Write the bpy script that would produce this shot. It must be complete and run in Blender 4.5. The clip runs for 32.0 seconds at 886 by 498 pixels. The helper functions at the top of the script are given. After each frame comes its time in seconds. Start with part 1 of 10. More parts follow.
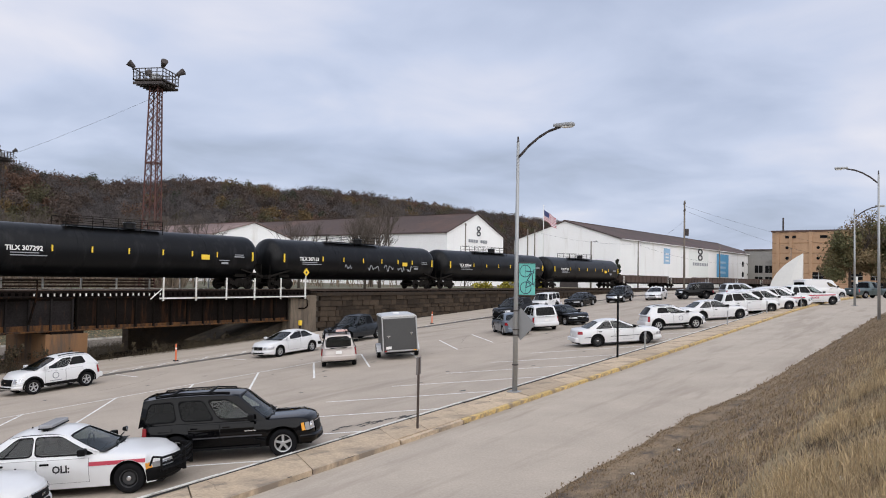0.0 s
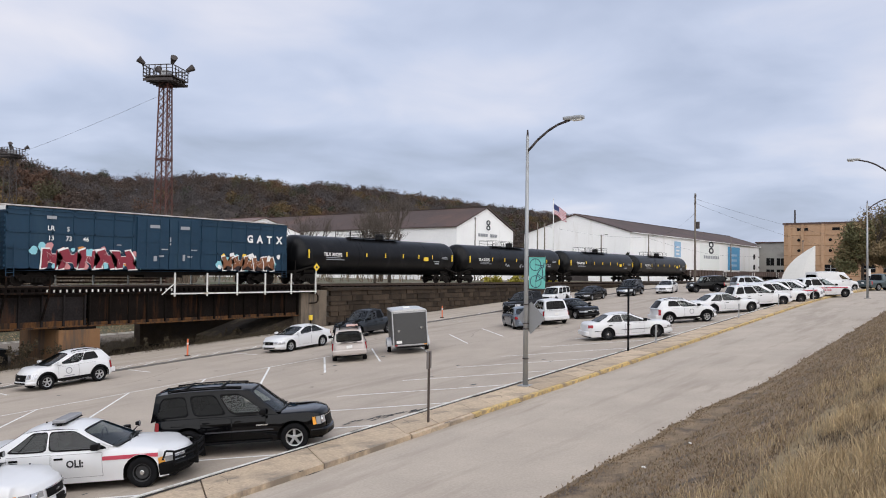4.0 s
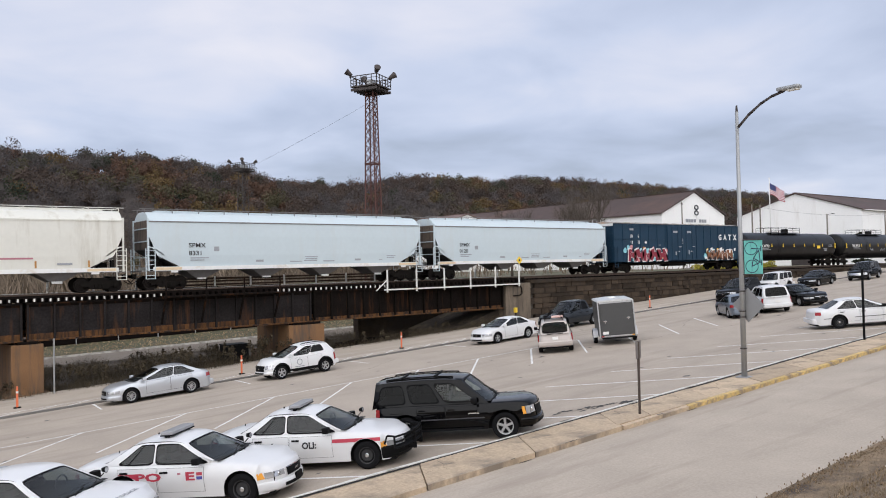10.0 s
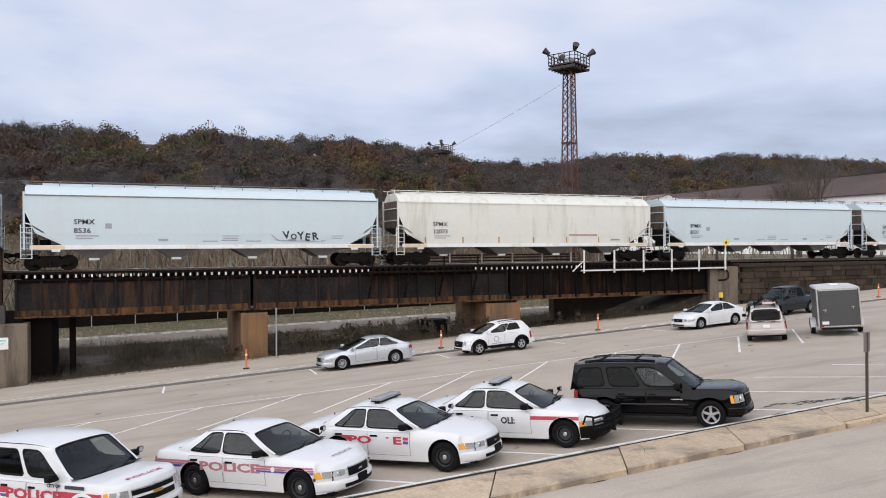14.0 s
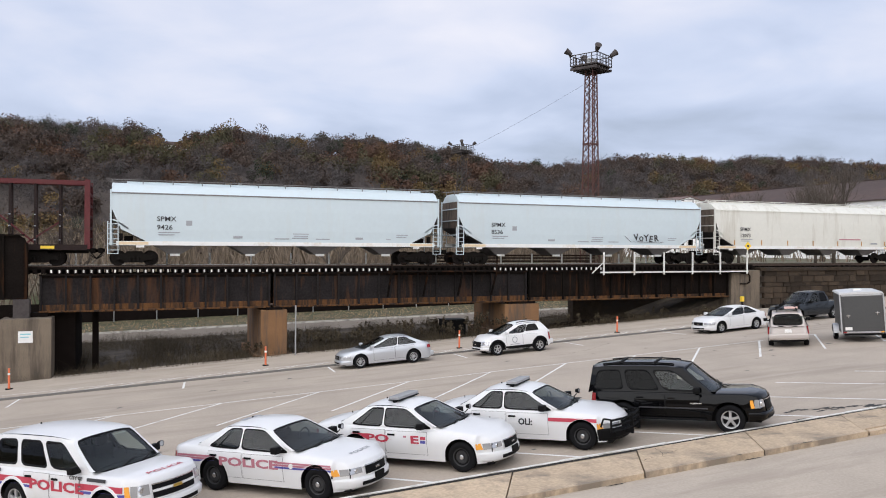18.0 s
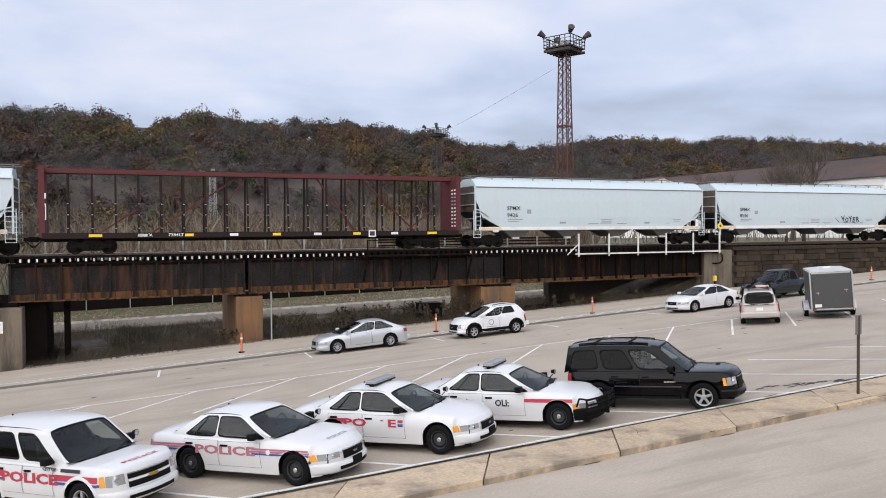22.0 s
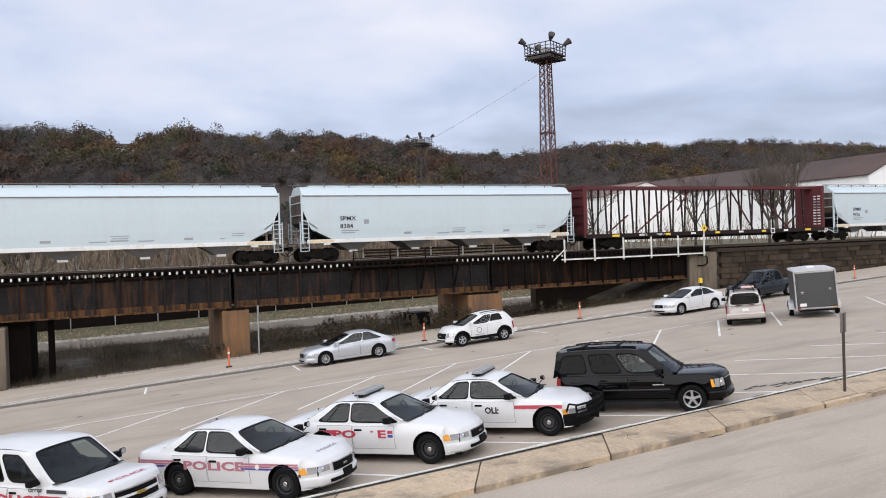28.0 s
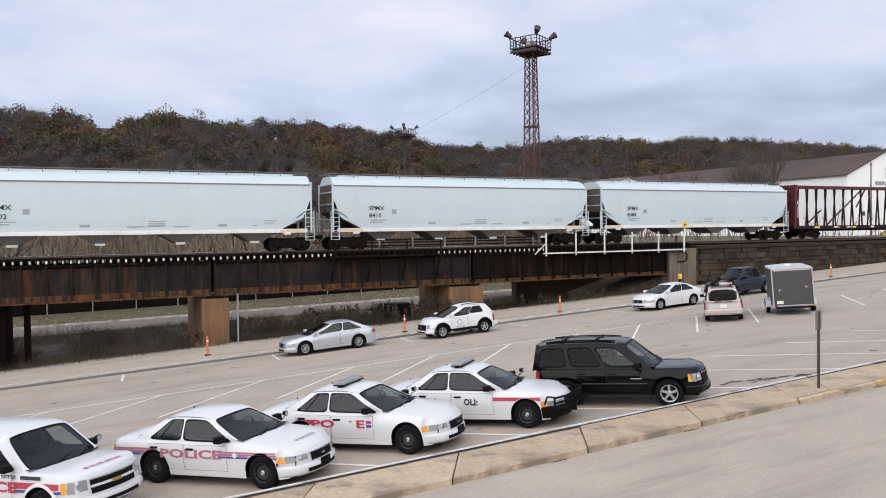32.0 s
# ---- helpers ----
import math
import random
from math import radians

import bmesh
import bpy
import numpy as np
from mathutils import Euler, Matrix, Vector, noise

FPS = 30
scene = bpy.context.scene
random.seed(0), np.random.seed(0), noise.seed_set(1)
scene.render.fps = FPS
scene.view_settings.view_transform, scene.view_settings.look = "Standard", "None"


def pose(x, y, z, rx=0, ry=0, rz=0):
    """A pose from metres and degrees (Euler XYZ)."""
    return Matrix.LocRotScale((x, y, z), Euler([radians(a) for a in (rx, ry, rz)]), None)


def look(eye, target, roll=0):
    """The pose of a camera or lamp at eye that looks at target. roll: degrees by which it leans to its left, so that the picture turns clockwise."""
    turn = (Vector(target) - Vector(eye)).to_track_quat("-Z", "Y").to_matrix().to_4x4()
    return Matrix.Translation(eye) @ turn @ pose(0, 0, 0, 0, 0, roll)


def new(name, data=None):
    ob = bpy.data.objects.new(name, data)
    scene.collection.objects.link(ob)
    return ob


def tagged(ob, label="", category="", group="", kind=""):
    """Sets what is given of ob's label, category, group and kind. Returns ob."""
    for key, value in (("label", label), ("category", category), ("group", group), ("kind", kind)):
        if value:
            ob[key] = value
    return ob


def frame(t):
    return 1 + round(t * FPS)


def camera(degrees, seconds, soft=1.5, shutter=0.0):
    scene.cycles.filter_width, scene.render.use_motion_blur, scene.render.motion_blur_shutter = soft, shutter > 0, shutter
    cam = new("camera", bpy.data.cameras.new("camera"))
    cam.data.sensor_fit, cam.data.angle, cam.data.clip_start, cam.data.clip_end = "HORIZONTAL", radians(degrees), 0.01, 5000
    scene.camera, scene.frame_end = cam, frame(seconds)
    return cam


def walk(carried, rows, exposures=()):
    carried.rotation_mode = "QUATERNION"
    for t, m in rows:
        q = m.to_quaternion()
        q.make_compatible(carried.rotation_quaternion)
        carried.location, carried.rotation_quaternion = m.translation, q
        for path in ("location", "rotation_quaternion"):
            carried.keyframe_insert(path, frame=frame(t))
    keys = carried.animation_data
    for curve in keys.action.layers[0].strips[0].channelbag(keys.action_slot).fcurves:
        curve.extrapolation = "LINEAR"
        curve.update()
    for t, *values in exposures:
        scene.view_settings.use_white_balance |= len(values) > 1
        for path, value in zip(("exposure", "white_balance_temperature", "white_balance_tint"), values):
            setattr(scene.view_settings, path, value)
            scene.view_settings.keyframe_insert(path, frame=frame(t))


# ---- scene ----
# The plan: x runs along the railway (to the right), y away from the viewpoint across road, car park and tracks, z up.
EYE = (0.0, 0.0, 6.0)
cam = camera(60.3, 32.0, soft=1.0)
PATH = [
    (0, 0.2, 0.138, 6.064, -53.55, 2.1, -1), (0.5, 0.2, 0.153, 6.071, -53.81, 2.19, -0.7), (1, 0.185, 0.146, 6.072, -53.84, 2.33, -0.46),
    (1.5, 0.177, 0.158, 6.051, -53.68, 2.47, -0.32), (2, 0.17, 0.146, 6.05, -53.41, 2.42, -0.3), (2.5, 0.211, 0.177, 6.047, -53.15, 2.21, -0.35),
    (3, 0.203, 0.158, 6.063, -52.97, 1.93, -0.45), (3.5, 0.192, 0.154, 6.067, -52.9, 1.77, -0.62), (5.5, 0.273, 0.088, 6.013, -52.3, 1.31, -0.66),
    (6, 0.248, 0.093, 6.024, -51.99, 1.16, -0.5), (6.5, 0.2, 0.083, 6.015, -51.5, 0.96, -0.23), (7, 0.189, 0.063, 6.011, -50.74, 0.75, 0.08),
    (7.5, 0.148, 0.028, 6.018, -49.71, 0.53, 0.47), (8, 0.157, 0.058, 6.013, -48.39, 0.44, 0.72), (8.5, 0.159, 0.071, 6.018, -46.39, 0.5, 0.99),
    (9, 0.167, 0.088, 6.01, -43.67, 0.69, 1.22), (9.5, 0.148, 0.085, 6.014, -40.61, 0.96, 1.28), (10, 0.125, 0.098, 6.007, -37.7, 1.18, 1.25),
    (10.5, 0.106, 0.08, 6.013, -35.3, 1.23, 1.21), (11, 0.097, 0.083, 6.015, -33.42, 1.11, 1.23), (11.5, 0.071, 0.101, 6, -31.78, 0.89, 1.32),
    (12, 0.036, 0.083, 6, -29.99, 0.59, 1.54), (12.5, 0.019, 0.077, 6.007, -28.13, 0.27, 1.61), (13, 0.006, 0.118, 5.971, -26.36, 0.11, 1.36),
    (13.5, -0.014, 0.118, 5.988, -24.66, -0.05, 0.93), (14, -0.031, 0.143, 5.965, -23.19, -0.08, 0.38), (14.5, -0.028, 0.141, 5.977, -22.04, -0.1, -0.04),
    (16.5, -0.045, 0.123, 5.968, -21.37, 0.19, -0.88), (17, -0.044, 0.134, 5.976, -21.43, 0.25, -0.81), (17.5, -0.041, 0.151, 5.977, -21.54, 0.13, -0.56),
    (18, -0.053, 0.114, 5.977, -21.75, -0.1, -0.32), (18.5, -0.031, 0.129, 5.964, -22.11, -0.35, -0.02), (19, -0.018, 0.123, 5.972, -22.55, -0.54, 0.14),
    (19.5, -0.031, 0.13, 5.967, -23.05, -0.62, 0.15), (20, -0.018, 0.133, 5.967, -23.38, -0.71, 0.2), (20.5, -0.007, 0.136, 5.961, -23.55, -0.84, 0.2),
    (21, -0.023, 0.103, 5.97, -23.57, -1.03, 0.29), (21.5, -0.009, 0.14, 5.958, -23.56, -1.18, 0.39), (22, -0.015, 0.122, 5.97, -23.55, -1.32, 0.44),
    (22.5, -0.011, 0.143, 5.936, -23.59, -1.35, 0.45), (23, -0.007, 0.132, 5.95, -23.67, -1.39, 0.45), (23.5, 0.002, 0.141, 5.946, -23.77, -1.31, 0.63),
    (24, -0.011, 0.131, 5.958, -23.87, -1.18, 0.77), (24.5, -0.009, 0.152, 5.945, -23.99, -0.99, 0.96), (25, 0.003, 0.132, 5.961, -24.04, -0.84, 1.15),
    (25.5, 0.008, 0.134, 5.955, -24.12, -0.72, 1.27), (27.5, -0.001, 0.124, 5.951, -24.44, -0.63, 1.69), (28, 0.008, 0.128, 5.955, -24.59, -0.66, 1.84),
    (28.5, -0.003, 0.101, 5.968, -24.75, -0.73, 2.02), (29, 0.005, 0.104, 5.951, -24.87, -0.77, 2.12), (29.5, -0.006, 0.11, 5.967, -25.03, -0.91, 2.11),
    (30, 0.001, 0.118, 5.952, -25.14, -1.04, 2.1), (30.5, -0.001, 0.106, 5.954, -25.24, -1.25, 1.98), (31, 0.017, 0.108, 5.957, -25.37, -1.42, 1.72),
    (31.5, -0.002, 0.128, 5.946, -25.62, -1.46, 1.31), (32, 0.01, 0.127, 5.944, -25.93, -1.3, 0.78),
]
walk(cam, [(t, pose(x, y, z, 90 + pitch, roll, yaw)) for t, x, y, z, yaw, pitch, roll in PATH],
     exposures=((0, 0.27), (6, 0.28), (12, 0.33), (18, 0.40), (24, 0.42), (32, 0.38)))

# ---- world and light ----
SUN_EL, SUN_AZ = 38.0, 216.0


def make_world():
    w = bpy.data.worlds.new("overcast_sky")
    w.use_nodes = True
    nt = w.node_tree
    nt.nodes.clear()
    N, L = nt.nodes.new, nt.links.new
    out, bg = N("ShaderNodeOutputWorld"), N("ShaderNodeBackground")
    sky = N("ShaderNodeTexSky")
    sky.sky_type, sky.sun_disc = "NISHITA", False
    sky.sun_elevation, sky.sun_rotation = radians(SUN_EL), radians(SUN_AZ)
    sky.dust_density, sky.air_density = 2.0, 1.0
    dim = N("ShaderNodeVectorMath")
    dim.operation = "SCALE"
    dim.inputs["Scale"].default_value = 0.10
    L(sky.outputs[0], dim.inputs[0])
    tc, sep = N("ShaderNodeTexCoord"), N("ShaderNodeSeparateXYZ")
    L(tc.outputs["Generated"], sep.inputs[0])
    # cloud layer: direction projected on a flat sheet overhead
    zc = N("ShaderNodeMath")
    zc.operation, zc.inputs[1].default_value = "MAXIMUM", 0.0
    L(sep.outputs["Z"], zc.inputs[0])
    za = N("ShaderNodeMath")
    za.operation, za.inputs[1].default_value = "ADD", 0.16
    L(zc.outputs[0], za.inputs[0])
    dv = N("ShaderNodeVectorMath")
    dv.operation = "DIVIDE"
    comb = N("ShaderNodeCombineXYZ")
    for k in "XYZ":
        L(za.outputs[0], comb.inputs[k])
    L(tc.outputs["Generated"], dv.inputs[0])
    L(comb.outputs[0], dv.inputs[1])
    n1, n2 = N("ShaderNodeTexNoise"), N("ShaderNodeTexNoise")
    for n_, sc, det in ((n1, 0.55, 4.0), (n2, 1.7, 6.0)):
        n_.inputs["Scale"].default_value, n_.inputs["Detail"].default_value = sc, det
        n_.inputs["Roughness"].default_value, n_.inputs["Distortion"].default_value = 0.5, 0.35
        L(dv.outputs[0], n_.inputs["Vector"])
    mixn = N("ShaderNodeMix")
    mixn.inputs[0].default_value = 0.35
    L(n1.outputs["Fac"], mixn.inputs[2]), L(n2.outputs["Fac"], mixn.inputs[3])
    ramp = N("ShaderNodeValToRGB")
    e = ramp.color_ramp.elements
    e[0].position, e[0].color = 0.34, (0.315, 0.36, 0.46, 1)
    e[1].position, e[1].color = 0.66, (0.69, 0.69, 0.765, 1)
    for p_, c_ in ((0.44, (0.415, 0.47, 0.61, 1)), (0.52, (0.505, 0.557, 0.70, 1)), (0.59, (0.60, 0.625, 0.735, 1))):
        k = e.new(p_)
        k.color = c_
    L(mixn.outputs[0], ramp.inputs[0])
    mx = N("ShaderNodeMix")
    mx.data_type = "RGBA"
    mx.inputs[0].default_value = 0.90
    L(dim.outputs[0], mx.inputs[6]), L(ramp.outputs[0], mx.inputs[7])
    L(mx.outputs[2], bg.inputs[0])
    bg.inputs[1].default_value = 1.0
    L(bg.outputs[0], out.inputs[0])
    scene.world = w


make_world()
sun = new("sun", bpy.data.lights.new("sun", "SUN"))
sun.data.energy, sun.data.angle, sun.data.color = 2.35, radians(112), (1.0, 0.96, 0.9)
sun.matrix_world = look((80 * math.sin(radians(SUN_AZ)), 80 * math.cos(radians(SUN_AZ)), 80 * math.tan(radians(SUN_EL))), (0, 0, 0))


# ---- materials ----
def material(name, color, rough=0.6, metal=0.0, var=0.12, scale=3.0, fine=40.0, bump=0.1, stain=None, stain_amt=0.0, stain_scale=0.6,
             coat=0.0, island=0.0, obj_random=0.0, streak=False, spec=0.5):
    """A procedural surface: base colour with variation at two scales, an optional stain colour and fine relief, in metres."""
    m = bpy.data.materials.new(name)
    m.use_nodes = True
    nt = m.node_tree
    N, L = nt.nodes.new, nt.links.new
    b = nt.nodes["Principled BSDF"]
    b.inputs["Roughness"].default_value, b.inputs["Metallic"].default_value = rough, metal
    b.inputs["Coat Weight"].default_value = coat
    b.inputs["Coat Roughness"].default_value = 0.06
    b.inputs["Specular IOR Level"].default_value = spec
    tc = N("ShaderNodeTexCoord")
    src = tc.outputs["Object"]
    n1, n2 = N("ShaderNodeTexNoise"), N("ShaderNodeTexNoise")
    n1.inputs["Scale"].default_value, n1.inputs["Detail"].default_value = scale, 6
    n2.inputs["Scale"].default_value, n2.inputs["Detail"].default_value = fine, 4
    L(src, n1.inputs["Vector"]), L(src, n2.inputs["Vector"])
    add = N("ShaderNodeMath")
    add.operation = "ADD"
    L(n1.outputs["Fac"], add.inputs[0]), L(n2.outputs["Fac"], add.inputs[1])
    rng = N("ShaderNodeMapRange")
    rng.inputs["From Min"].default_value, rng.inputs["From Max"].default_value = 0.6, 1.4
    rng.inputs["To Min"].default_value, rng.inputs["To Max"].default_value = 1 - var, 1 + var
    L(add.outputs[0], rng.inputs["Value"])
    val = rng.outputs[0]
    for amount, kind in ((island, "island"), (obj_random, "object")):
        if amount:
            info = N("ShaderNodeNewGeometry") if kind == "island" else N("ShaderNodeObjectInfo")
            r2 = N("ShaderNodeMapRange")
            r2.inputs["To Min"].default_value, r2.inputs["To Max"].default_value = 1 - amount, 1 + amount
            L(info.outputs["Random Per Island" if kind == "island" else "Random"], r2.inputs["Value"])
            mul = N("ShaderNodeMath")
            mul.operation = "MULTIPLY"
            L(val, mul.inputs[0]), L(r2.outputs[0], mul.inputs[1])
            val = mul.outputs[0]
    colour = N("ShaderNodeVectorMath")
    colour.operation = "SCALE"
    colour.inputs[0].default_value = color
    L(val, colour.inputs["Scale"])
    res = colour.outputs[0]
    if stain:
        n3 = N("ShaderNodeTexNoise")
        n3.inputs["Scale"].default_value, n3.inputs["Detail"].default_value = stain_scale, 8
        n3.inputs["Roughness"].default_value = 0.65
        if streak:
            mp = N("ShaderNodeMapping")
            mp.inputs["Scale"].default_value = (0.35, 2.2, 1.0) if streak == "x" else (3.0, 3.0, 0.35)
            L(src, mp.inputs["Vector"]), L(mp.outputs[0], n3.inputs["Vector"])
        else:
            L(src, n3.inputs["Vector"])
        r3 = N("ShaderNodeMapRange")
        r3.inputs["From Min"].default_value, r3.inputs["From Max"].default_value = 0.62 - 0.3 * stain_amt, 0.78 - 0.3 * stain_amt
        L(n3.outputs["Fac"], r3.inputs["Value"])
        mix = N("ShaderNodeMix")
        mix.data_type = "RGBA"
        L(r3.outputs[0], mix.inputs[0]), L(res, mix.inputs[6])
        mix.inputs[7].default_value = (*stain, 1)
        res = mix.outputs[2]
    L(res, b.inputs["Base Color"])
    if bump:
        bp = N("ShaderNodeBump")
        bp.inputs["Strength"].default_value, bp.inputs["Distance"].default_value = bump, 0.02
        L(add.outputs[0], bp.inputs["Height"]), L(bp.outputs[0], b.inputs["Normal"])
    return m


def plain(name, color, rough=0.5, metal=0.0, coat=0.0):
    return material(name, color, rough, metal, var=0.05, scale=1.5, fine=25.0, bump=0.0, coat=coat)


def glass_material(name, tint, gloss=0.05):
    """Thin tinted glass: see-through, with a reflection that grows towards the edge."""
    m = bpy.data.materials.new(name)
    m.use_nodes = True
    nt = m.node_tree
    nt.nodes.clear()
    N, L = nt.nodes.new, nt.links.new
    out, mix, tr, gl, lw = N("ShaderNodeOutputMaterial"), N("ShaderNodeMixShader"), N("ShaderNodeBsdfTransparent"), N("ShaderNodeBsdfGlossy"), N("ShaderNodeLayerWeight")
    tr.inputs["Color"].default_value = (*tint, 1)
    gl.inputs["Roughness"].default_value = 0.03
    pw, ml = N("ShaderNodeMath"), N("ShaderNodeMath")
    pw.operation, pw.inputs[1].default_value = "POWER", 4.0
    ml.operation, ml.inputs[1].default_value, ml.inputs[2].default_value = "MULTIPLY_ADD", 0.5, gloss
    lw.inputs["Blend"].default_value = 0.5
    L(lw.outputs["Facing"], pw.inputs[0]), L(pw.outputs[0], ml.inputs[0]), L(ml.outputs[0], mix.inputs[0])
    L(tr.outputs[0], mix.inputs[1]), L(gl.outputs[0], mix.inputs[2]), L(mix.outputs[0], out.inputs[0])
    return m


